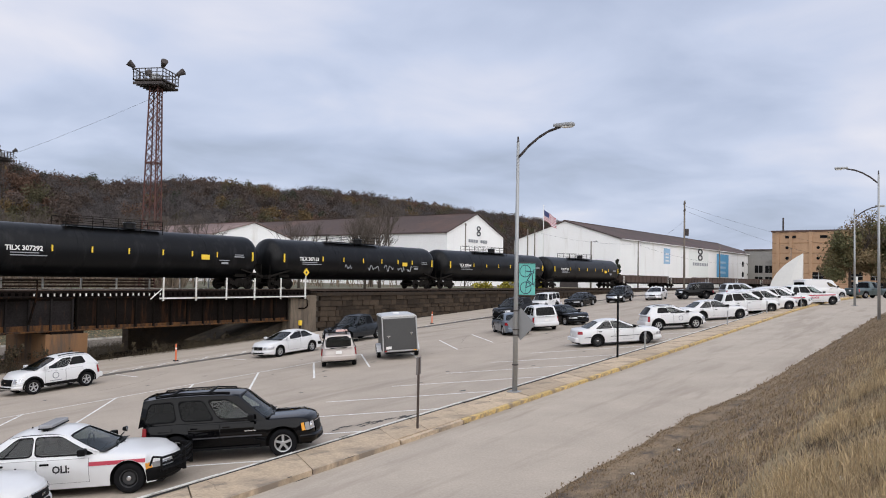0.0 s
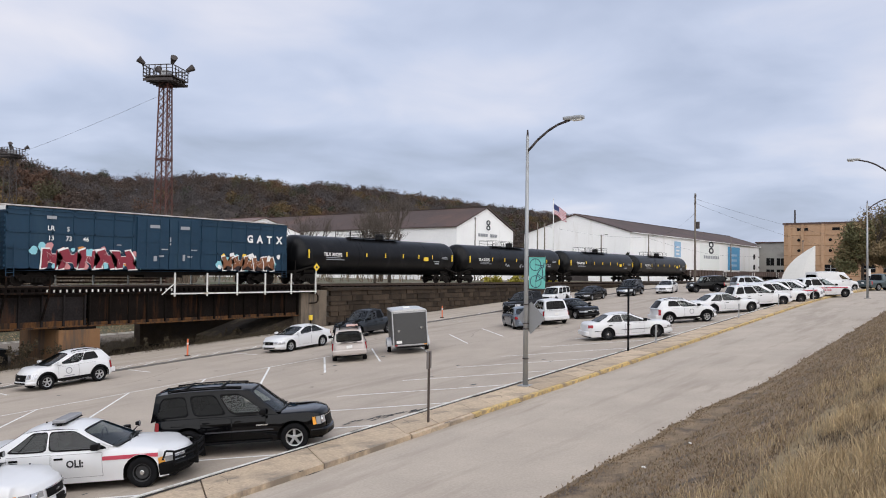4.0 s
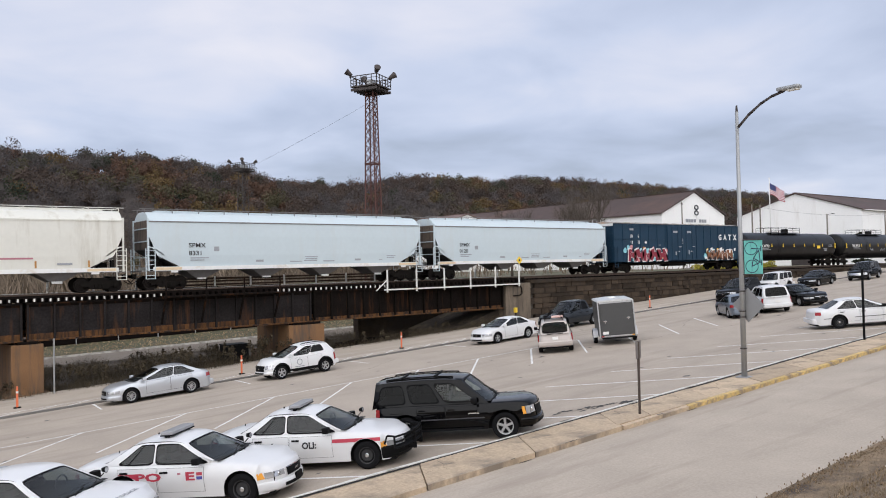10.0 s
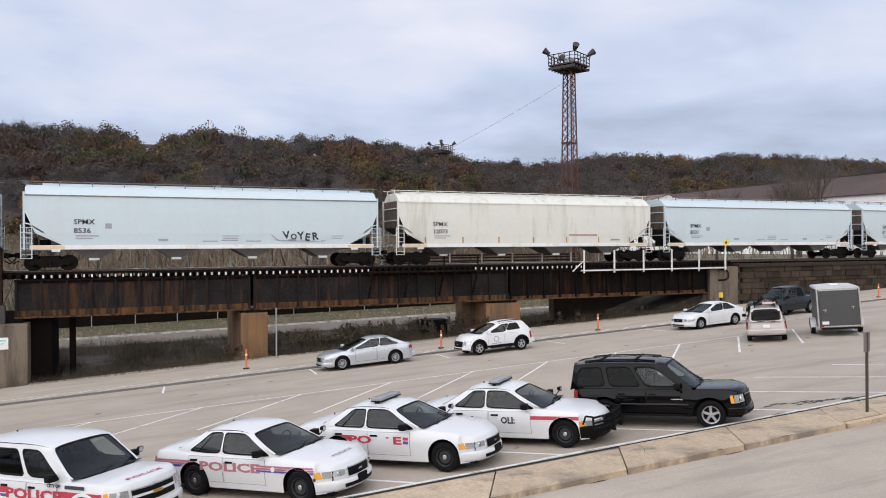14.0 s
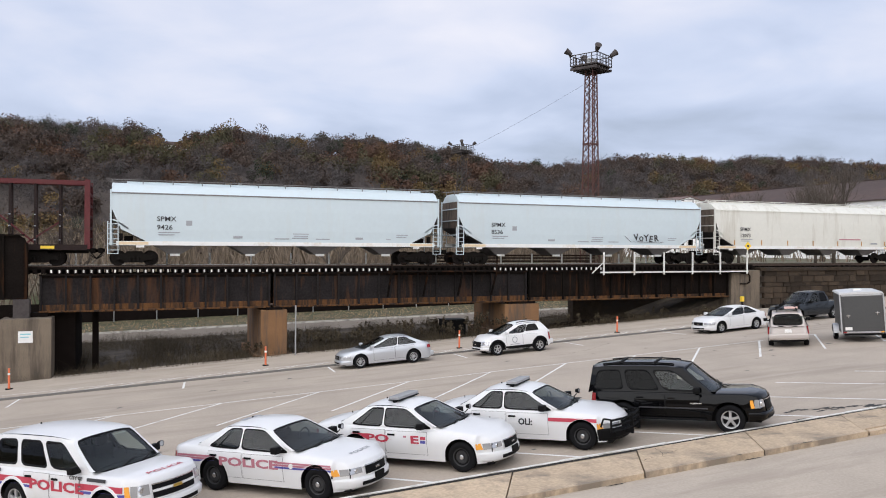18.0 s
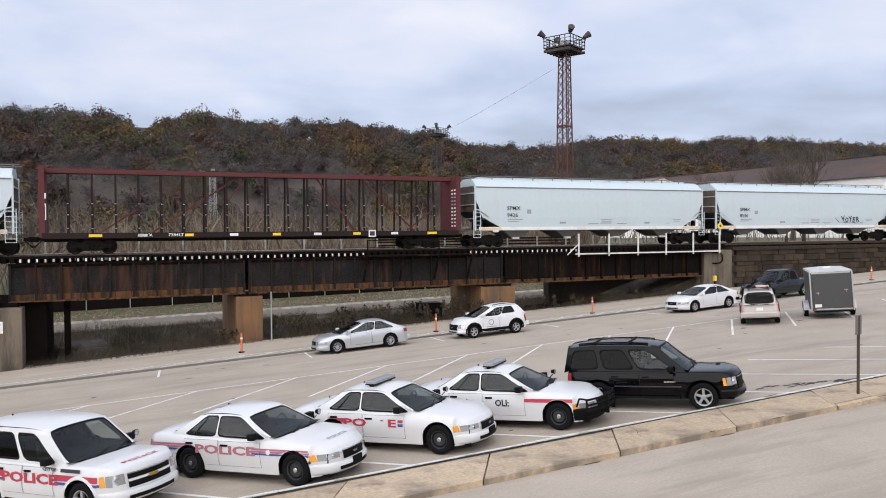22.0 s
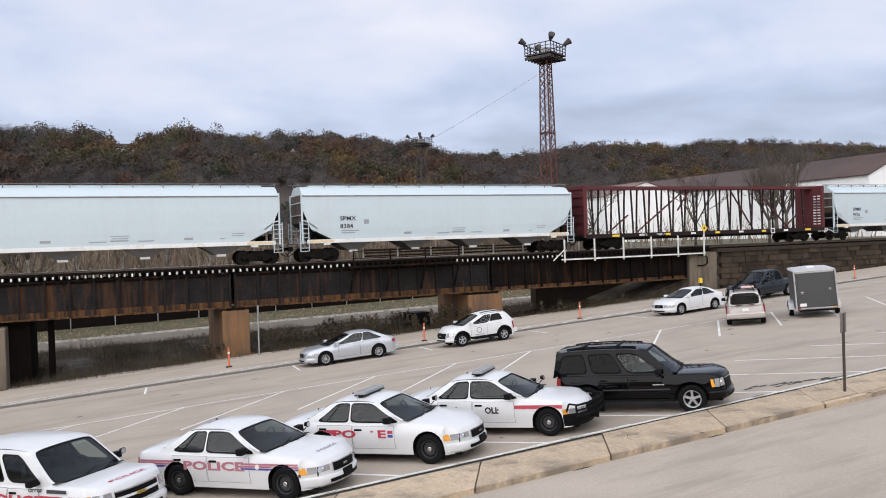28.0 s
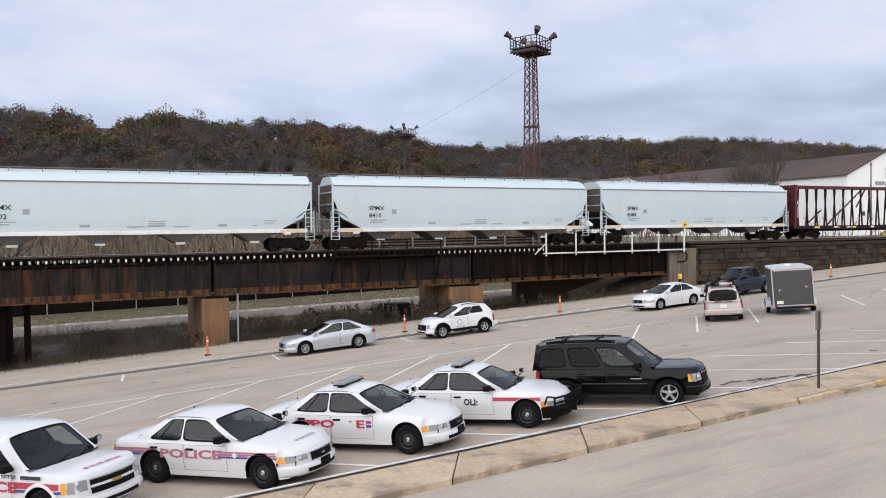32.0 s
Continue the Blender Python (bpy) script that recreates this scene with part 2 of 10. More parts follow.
M = {
    "asphalt": material("worn_asphalt", (0.400, 0.338, 0.277), 0.9, var=0.15, scale=0.5, fine=16, bump=0.3, stain=(0.315, 0.265, 0.214), stain_amt=0.38, stain_scale=0.30, streak="x"),
    "road": material("pale_road", (0.430, 0.366, 0.300), 0.9, var=0.15, scale=0.6, fine=18, bump=0.3, stain=(0.345, 0.288, 0.232), stain_amt=0.38, stain_scale=0.45, streak="x"),
    "concrete": material("old_concrete", (0.50, 0.385, 0.268), 0.9, var=0.30, scale=0.9, fine=14, bump=0.6, stain=(0.235, 0.19, 0.145), stain_amt=0.5, stain_scale=0.8, obj_random=0.14),
    "kerb": material("kerb_concrete", (0.40, 0.37, 0.32), 0.9, var=0.15, scale=1.5, fine=30, bump=0.4, stain=(0.17, 0.15, 0.13), stain_amt=0.5, stain_scale=1.4, obj_random=0.12),
    "kerb_yellow": material("worn_yellow_paint", (0.62, 0.44, 0.17), 0.85, var=0.3, scale=2, fine=14, bump=0.6, stain=(0.30, 0.225, 0.15), stain_amt=0.62, stain_scale=3.0, obj_random=0.12),
    "paint_white": material("worn_white_paint", (0.74, 0.73, 0.70), 0.85, var=0.1, scale=2, fine=20, bump=0.1, stain=(0.42, 0.40, 0.37), stain_amt=0.25, stain_scale=2.2),
    "mulch": material("leaf_litter", (0.225, 0.162, 0.102), 1.0, var=0.45, scale=2.5, fine=22, bump=1.0, stain=(0.085, 0.064, 0.050), stain_amt=0.45, stain_scale=1.4),
    "soil": material("dry_ground", (0.15, 0.125, 0.085), 1.0, var=0.3, scale=0.25, fine=8, bump=0.6, stain=(0.075, 0.085, 0.04), stain_amt=0.6, stain_scale=0.08),
    "straw": material("dry_grass", (0.46, 0.345, 0.20), 0.9, var=0.4, scale=1.5, fine=30, bump=0.0, island=0.3),
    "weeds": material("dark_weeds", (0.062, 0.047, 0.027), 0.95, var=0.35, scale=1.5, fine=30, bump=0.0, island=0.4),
    "grass": material("short_grass", (0.058, 0.062, 0.025), 0.95, var=0.4, scale=0.8, fine=12, bump=0.6, stain=(0.12, 0.085, 0.050), stain_amt=0.55, stain_scale=1.6),
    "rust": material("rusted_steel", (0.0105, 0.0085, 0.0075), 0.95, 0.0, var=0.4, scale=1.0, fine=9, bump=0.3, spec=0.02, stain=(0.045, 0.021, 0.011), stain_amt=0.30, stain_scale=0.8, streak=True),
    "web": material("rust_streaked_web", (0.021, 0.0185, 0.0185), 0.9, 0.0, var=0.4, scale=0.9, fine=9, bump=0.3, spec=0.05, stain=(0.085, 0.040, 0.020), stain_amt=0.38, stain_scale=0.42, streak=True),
    "rust_band": material("uneven_rust_band", (0.120, 0.055, 0.021), 0.9, spec=0.2, var=0.35, scale=1.2, fine=12, bump=0.3, stain=(0.032, 0.022, 0.017), stain_amt=0.62, stain_scale=1.3, streak=True),
    "back_road": material("tan_back_road", (0.165, 0.136, 0.108), 0.95, var=0.2, scale=0.4, fine=8, bump=0.3, stain=(0.16, 0.13, 0.10), stain_amt=0.4, stain_scale=0.3),
    # soil brown taken darker to paint in the shade beneath the deck
    "shaded_soil": material("shaded_soil", (0.040, 0.030, 0.022), 1.0, var=0.4, scale=1.5, fine=20, bump=0.8, stain=(0.11, 0.085, 0.055), stain_amt=0.4, stain_scale=0.7),
    "rust_orange": material("orange_rust", (0.145, 0.066, 0.025), 0.9, 0.0, spec=0.2, var=0.3, scale=1.5, fine=14, bump=0.3, stain=(0.09, 0.06, 0.045), stain_amt=0.5, stain_scale=1.0),
    "pier": material("rust_stained_concrete", (0.20, 0.105, 0.048), 0.9, var=0.25, scale=1.0, fine=20, bump=0.35, stain=(0.10, 0.07, 0.05), stain_amt=0.5, stain_scale=0.6, streak=True),
    "pier_grey": material("weathered_concrete", (0.165, 0.130, 0.096), 0.9, var=0.3, scale=1.0, fine=20, bump=0.35, stain=(0.075, 0.060, 0.046), stain_amt=0.55, stain_scale=0.6, streak=True),
    "stone": material("dark_sandstone", (0.036, 0.026, 0.018), 0.95, var=0.5, scale=2, fine=18, bump=1.0, spec=0.2, stain=(0.038, 0.031, 0.027), stain_amt=0.5, stain_scale=0.6, obj_random=0.5, island=0.3),
    "mortar": material("dark_mortar", (0.085, 0.074, 0.062), 0.95, var=0.2, scale=2, fine=18, bump=0.3),
    "ballast": material("ballast_stone", (0.040, 0.033, 0.028), 1.0, var=0.4, scale=4, fine=14, bump=1.0),
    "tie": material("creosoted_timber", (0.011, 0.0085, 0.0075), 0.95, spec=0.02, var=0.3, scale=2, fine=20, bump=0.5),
    "tie_brown": material("brown_timber", (0.042, 0.026, 0.020), 0.95, spec=0.1, var=0.3, scale=2, fine=20, bump=0.4),
    "tie_end": material("pale_tie_end", (0.62, 0.60, 0.56), 0.9, var=0.2, scale=4, fine=25, bump=0.2, obj_random=0.25),
    "rail": material("rail_steel", (0.12, 0.085, 0.065), 0.5, 0.7, var=0.15, scale=2, fine=20, bump=0.1),
    "galv": material("galvanised_steel", (0.36, 0.365, 0.365), 0.5, 0.5, var=0.12, scale=3, fine=20, bump=0.05),
    "steel_white": material("white_painted_steel", (0.70, 0.69, 0.66), 0.6, var=0.1, scale=2, fine=20, bump=0.1, stain=(0.35, 0.25, 0.17), stain_amt=0.2, stain_scale=2.0),
    "tower": material("brown_rusted_lattice", (0.115, 0.052, 0.044), 0.85, 0.2, var=0.25, scale=1, fine=8, bump=0.1),
    "tower_grey": material("weathered_grey_steel", (0.062, 0.052, 0.050), 0.8, 0.2, var=0.25, scale=1, fine=8, bump=0.1),
    "wall_white": material("white_metal_siding", (0.90, 0.89, 0.875), 0.7, var=0.05, scale=0.15, fine=3, bump=0.05, stain=(0.74, 0.71, 0.67), stain_amt=0.12, stain_scale=0.15, streak=True),
    "roof_brown": material("brown_metal_roof", (0.070, 0.047, 0.042), 0.85, 0.0, var=0.25, scale=0.1, fine=1.5, bump=0.1, stain=(0.105, 0.062, 0.050), stain_amt=0.4, stain_scale=0.06),
    "roof_rust": material("rusted_roof", (0.16, 0.105, 0.092), 0.8, 0.0, var=0.25, scale=0.1, fine=1.5, bump=0.1, stain=(0.30, 0.22, 0.20), stain_amt=0.4, stain_scale=0.05),
    "brick": material("tan_brick", (0.42, 0.27, 0.165), 0.9, var=0.2, scale=0.4, fine=5, bump=0.2, stain=(0.32, 0.19, 0.11), stain_amt=0.4, stain_scale=0.2, obj_random=0.1),
    "black": material("black_plastic", (0.004, 0.004, 0.0045), 0.6, var=0.05, bump=0, spec=0.14),
    "rubber": material("tyre_rubber", (0.009, 0.009, 0.010), 0.9, spec=0.12, var=0.1, scale=8, fine=60, bump=0.1),
    "bark": material("grey_bark", (0.085, 0.068, 0.055), 0.95, var=0.25, scale=3, fine=20, bump=0.5),
    "wood_pole": material("weathered_pole", (0.17, 0.145, 0.12), 0.9, var=0.2, scale=2, fine=15, bump=0.3),
}


# ---- mesh helpers ----
def mesh_of(name, bm, mat, smooth=False):
    me = bpy.data.meshes.new(name)
    bm.normal_update()
    bm.to_mesh(me)
    bm.free()
    for m in (mat if isinstance(mat, (list, tuple)) else [mat]):
        me.materials.append(m)
    if smooth:
        for p in me.polygons:
            p.use_smooth = True
    return me


def part(name, bm, mat, parent=None, label="", smooth=False, at=None):
    """Links a bmesh as one mesh object under a thing or under a part."""
    ob = new(name, mesh_of(name, bm, mat, smooth))
    if parent:
        ob.parent = parent
    if at is not None:
        ob.matrix_basis = at
    if label:
        ob["label"] = label
    return ob


def share(name, me, parent, at):
    ob = new(name, me)
    ob.parent = parent
    ob.matrix_basis = at
    return ob


def thing(name, label, category, at=None, group="", kind=""):
    ob = new(name)
    ob.empty_display_size = 0.2
    if at is not None:
        ob.matrix_basis = at
    return tagged(ob, label, category, group, kind)


def box(bm, x0, x1, y0, y1, z0, z1, m=None, bevel=0.0):
    vs = [bm.verts.new((x, y, z)) for z in (z0, z1) for y in (y0, y1) for x in (x0, x1)]
    fs = [bm.faces.new([vs[i] for i in q]) for q in ((0, 2, 3, 1), (4, 5, 7, 6), (0, 1, 5, 4), (2, 6, 7, 3), (0, 4, 6, 2), (1, 3, 7, 5))]
    if bevel:
        es = list({e for f in fs for e in f.edges})
        r = bmesh.ops.bevel(bm, geom=es, offset=bevel, segments=2, affect="EDGES", profile=0.6)
        vs = list({v for f in r["faces"] for v in f.verts} | {v for v in vs if v.is_valid})
    if m is not None:
        bmesh.ops.transform(bm, matrix=m, verts=[v for v in vs if v.is_valid])
    return bm


def boxes(*specs, bevel=0.0):
    bm = bmesh.new()
    for s in specs:
        box(bm, *s, bevel=bevel)
    return bm


def rod(bm, a, b, r, r2=None, n=8):
    """A round bar from a to b."""
    a, b = Vector(a), Vector(b)
    d = b - a
    q = d.to_track_quat("Z", "Y").to_matrix().to_4x4()
    m = Matrix.Translation((a + b) / 2) @ q
    bmesh.ops.create_cone(bm, cap_ends=True, segments=n, radius1=r, radius2=r if r2 is None else r2, depth=d.length, matrix=m)
    return bm


def beam(bm, a, b, w, h=None):
    """A square bar from a to b."""
    a, b = Vector(a), Vector(b)
    h = h or w
    d = b - a
    q = d.to_track_quat("Z", "Y").to_matrix().to_4x4()
    m = Matrix.Translation(a) @ q
    return box(bm, -w / 2, w / 2, -h / 2, h / 2, 0, d.length, m)


def prism(bm, pts, x0, x1, axis="x"):
    """A closed outline pushed along an axis; pts are (y, z) for x, (x, z) for y, (x, y) for z."""
    f = {"x": lambda a, b, c: (c, a, b), "y": lambda a, b, c: (a, c, b), "z": lambda a, b, c: (a, b, c)}[axis]
    A = [bm.verts.new(f(a, b, x0)) for a, b in pts]
    B = [bm.verts.new(f(a, b, x1)) for a, b in pts]
    n = len(pts)
    bm.faces.new(A), bm.faces.new(B[::-1])
    for i in range(n):
        bm.faces.new((A[i], B[i], B[(i + 1) % n], A[(i + 1) % n]))
    bmesh.ops.recalc_face_normals(bm, faces=bm.faces)
    return bm


# ---- ground ----
RAIL_Z = 4.80      # top of rail
TRACK_Y = 49.85    # middle of the track
ABUT_X = 46.5      # where the bridge ends and the stone wall begins


def lot_z(x, y):
    """The car park and road: a plane that climbs along x and falls away from the viewpoint, and levels out far off."""
    z = 1.24 + 0.0501 * x - 0.0499 * y
    top = 4.75 - 0.006 * y
    d = z - top
    return z if d < -1.0 else top - (1.0 * math.exp(-(d + 1.0)) if d < 8 else 0.0)


def smooth(a, b, v):
    k = min(max((v - a) / (b - a), 0.0), 1.0)
    return k * k * (3 - 2 * k)


def ground_z(x, y):
    if y < 7.0:                                  # bank on which the viewer stands
        k = 7.0 - y
        rise = 0.47 * k if k < 7.5 else 0.47 * 7.5 + 0.12 * (k - 7.5)
        return lot_z(x, 7.0) + min(rise, 7.0) - 0.02
    if y < 46.0:
        return lot_z(x, y) - 0.25
    flat = smooth(47, 56, y)
    low = (lot_z(min(x, 120), 46.0) - 0.25) * (1 - flat) + (-1.35 + 0.022 * min(max(x, -20), 60)) * flat
    yard = RAIL_Z - 0.75
    bridge = 1.0 - smooth(ABUT_X + 1, ABUT_X + 4, x)
    under = low * (1 - smooth(76, 104, y)) + (yard - 0.6) * smooth(76, 104, y)
    up = low * (1 - smooth(48, 48.6, y)) + yard * smooth(48, 48.6, y)
    z = under * bridge + up * (1 - bridge)
    return z * (1 - smooth(240, 300, y)) + (-4.0) * smooth(240, 300, y)


def grid_mesh(name, xs, ys, zf, mat):
    vs = [(x, y, zf(x, y)) for y in ys for x in xs]
    w = len(xs)
    fs = [(j * w + i, j * w + i + 1, (j + 1) * w + i + 1, (j + 1) * w + i) for j in range(len(ys) - 1) for i in range(w - 1)]
    me = bpy.data.meshes.new(name)
    me.from_pydata(vs, [], fs)
    me.materials.append(mat)
    for p in me.polygons:
        p.use_smooth = True
    return me


def spread(*stops):
    """Numbers from stop to stop: (start, step), ..., end."""
    out = []
    for (a, st), nx in zip(stops, stops[1:]):
        b = nx[0] if isinstance(nx, tuple) else nx
        k = max(1, round((b - a) / st))
        out += [a + (b - a) * i / k for i in range(k)]
    return out + [stops[-1]]


ground = new("ground", grid_mesh("ground", spread((-4000, 400), (-400, 40), (-80, 4), (-16, 2), (130, 8), (330, 60), (900, 400), 4000),
                                 spread((-300, 40), (-30, 3), (0, 0.5), (7, 2), (45, 0.5), (53, 2), (100, 8), (300, 60), (900, 400), 4000), ground_z, M["soil"]))
tagged(ground, "dry brown ground with patches of grass", "ground", kind="structure")

LOT_XS = spread((-70, 5), (60, 2), (130, 10), 420)


def strip(name, label, cat, y0, y1, lift, mat, ny=2, xs=LOT_XS):
    ys = [y0 + (y1 - y0) * i / ny for i in range(ny + 1)]
    ob = new(name, grid_mesh(name, xs, ys, lambda x, y: lot_z(x, y) + lift, mat))
    return tagged(ob, label, cat, kind="structure")


strip("road", "pale worn asphalt road climbing beside the car park", "road", 6.9, 13.78, 0.0, M["road"], 4)
strip("parking_lot", "grey worn asphalt car park with faded white lines", "car park", 15.3, 39.3, 0.0, M["asphalt"], 10)
strip("pavement_far", "grey concrete strip between the car park and the railway", "pavement", 39.3, 47.6, 0.04, M["road"], 4)

# ---- wall ----
wall = thing("retaining_wall", "dark stone block retaining wall carrying the railway", "wall", kind="structure")
part("wall_core", boxes((ABUT_X - 0.15, 330, 47.95, 48.5, -4, RAIL_Z - 0.55)), M["mortar"], wall)
part("coping", boxes((ABUT_X - 0.15, 330, 47.55, 48.6, RAIL_Z - 0.55, RAIL_Z - 0.28)), M["stone"], wall)


# ---- vehicles ----
PAINT = {
    "white": material("white_car_paint", (0.69, 0.69, 0.695), 0.30, var=0.02, scale=1.2, fine=8, bump=0.0, coat=0.25, stain=(0.68, 0.67, 0.65), stain_amt=0.1, stain_scale=0.8),
    "black": material("black_car_paint", (0.0025, 0.0025, 0.003), 0.05, var=0.05, bump=0.0, coat=0.0, spec=0.24),
    "silver": material("silver_car_paint", (0.52, 0.54, 0.57), 0.30, 0.45, var=0.03, bump=0.0, coat=0.6),
    "gold": material("pale_gold_car_paint", (0.50, 0.45, 0.42), 0.32, 0.35, var=0.03, bump=0.0, coat=0.5),
    "slate": material("slate_grey_car_paint", (0.018, 0.022, 0.027), 0.25, 0.2, var=0.04, bump=0.0, coat=0.1),
    "bluegrey": material("blue_grey_car_paint", (0.15, 0.18, 0.22), 0.32, 0.3, var=0.04, bump=0.0, coat=0.5),
    "green": material("dark_green_car_paint", (0.06, 0.085, 0.09), 0.3, 0.2, var=0.04, bump=0.0, coat=0.5),
    "charcoal": material("charcoal_trailer_skin", (0.060, 0.060, 0.060), 0.45, 0.1, var=0.08, scale=1, fine=10, bump=0.02),
}
GLASS = glass_material("side_window_glass", (0.36, 0.40, 0.39), 0.06)
GLASS_CLEAR = glass_material("windscreen_glass", (0.50, 0.56, 0.55), 0.06)
GLASS_DARK = glass_material("privacy_glass", (0.055, 0.06, 0.063), 0.018)
GLASS_FRONT = glass_material("front_door_glass", (0.66, 0.72, 0.71), 0.05)
TRIM = material("dark_cabin_trim", (0.035, 0.036, 0.037), 0.85, var=0.15, scale=6, fine=40, bump=0.1, spec=0.2)
CHROME = plain("bright_metal", (0.62, 0.62, 0.62), 0.22, 0.95)
ALLOY = plain("alloy_wheel", (0.50, 0.50, 0.51), 0.35, 0.7)
LAMP_CLEAR = plain("clear_lamp", (0.50, 0.51, 0.53), 0.12, 0.5, 0.6)
LAMP_AMBER = plain("amber_lamp", (0.85, 0.38, 0.06), 0.2, 0.0, 0.6)
LAMP_RED = plain("red_lamp", (0.34, 0.02, 0.025), 0.2, 0.0, 0.6)
SEAM = plain("grey_panel_gap", (0.20, 0.20, 0.20), 0.6)
DECAL = {
    "red": plain("red_decal", (0.45, 0.04, 0.07), 0.5), "blue": plain("blue_decal", (0.07, 0.07, 0.30), 0.5),
    "dim_red": plain("faded_red_decal", (0.42, 0.16, 0.20), 0.55), "black": plain("black_decal", (0.03, 0.03, 0.035), 0.5),
    "white": plain("white_decal", (0.78, 0.77, 0.75), 0.6), "grey": plain("grey_decal", (0.30, 0.31, 0.33), 0.6),
    "yellow": plain("yellow_decal", (0.85, 0.58, 0.05), 0.6), "cyan": plain("cyan_decal", (0.25, 0.55, 0.62), 0.6),
}


def text_bm(body, size, extrude=0.001, align="CENTER", bold=0.04):
    """Letters as a mesh, in the xy plane."""
    c = bpy.data.curves.new("letters", "FONT")
    c.body, c.size, c.extrude, c.align_x, c.align_y = body, size, extrude, align, "CENTER"
    c.resolution_u, c.offset = 2, size * bold
    ob = bpy.data.objects.new("letters", c)
    me = bpy.data.meshes.new_from_object(ob)
    bm = bmesh.new()
    bm.from_mesh(me)
    bpy.data.objects.remove(ob)
    bpy.data.curves.remove(c)
    bpy.data.meshes.remove(me)
    return bm


def lathe(bm, prof, n=24, axis="y"):
    """A profile of (radius, along) turned about the axis through the origin."""
    rings = []
    for k in range(n):
        a = 2 * math.pi * k / n
        rings.append([bm.verts.new((r * math.cos(a), y, r * math.sin(a))) for r, y in prof])
    for k in range(n):
        A, B = rings[k], rings[(k + 1) % n]
        for i in range(len(prof) - 1):
            bm.faces.new((A[i], B[i], B[i + 1], A[i + 1]))
    bmesh.ops.remove_doubles(bm, verts=bm.verts, dist=1e-5)
    bmesh.ops.recalc_face_normals(bm, faces=bm.faces)
    return bm


def interp(pts, x):
    xs = [p[0] for p in pts]
    if x <= xs[0]:
        return pts[0][1]
    for (a, za), (b, zb) in zip(pts, pts[1:]):
        if x <= b:
            k = (x - a) / (b - a)
            return za + (zb - za) * (k * k * (3 - 2 * k) * 0.5 + k * 0.5)
    return pts[-1][1]


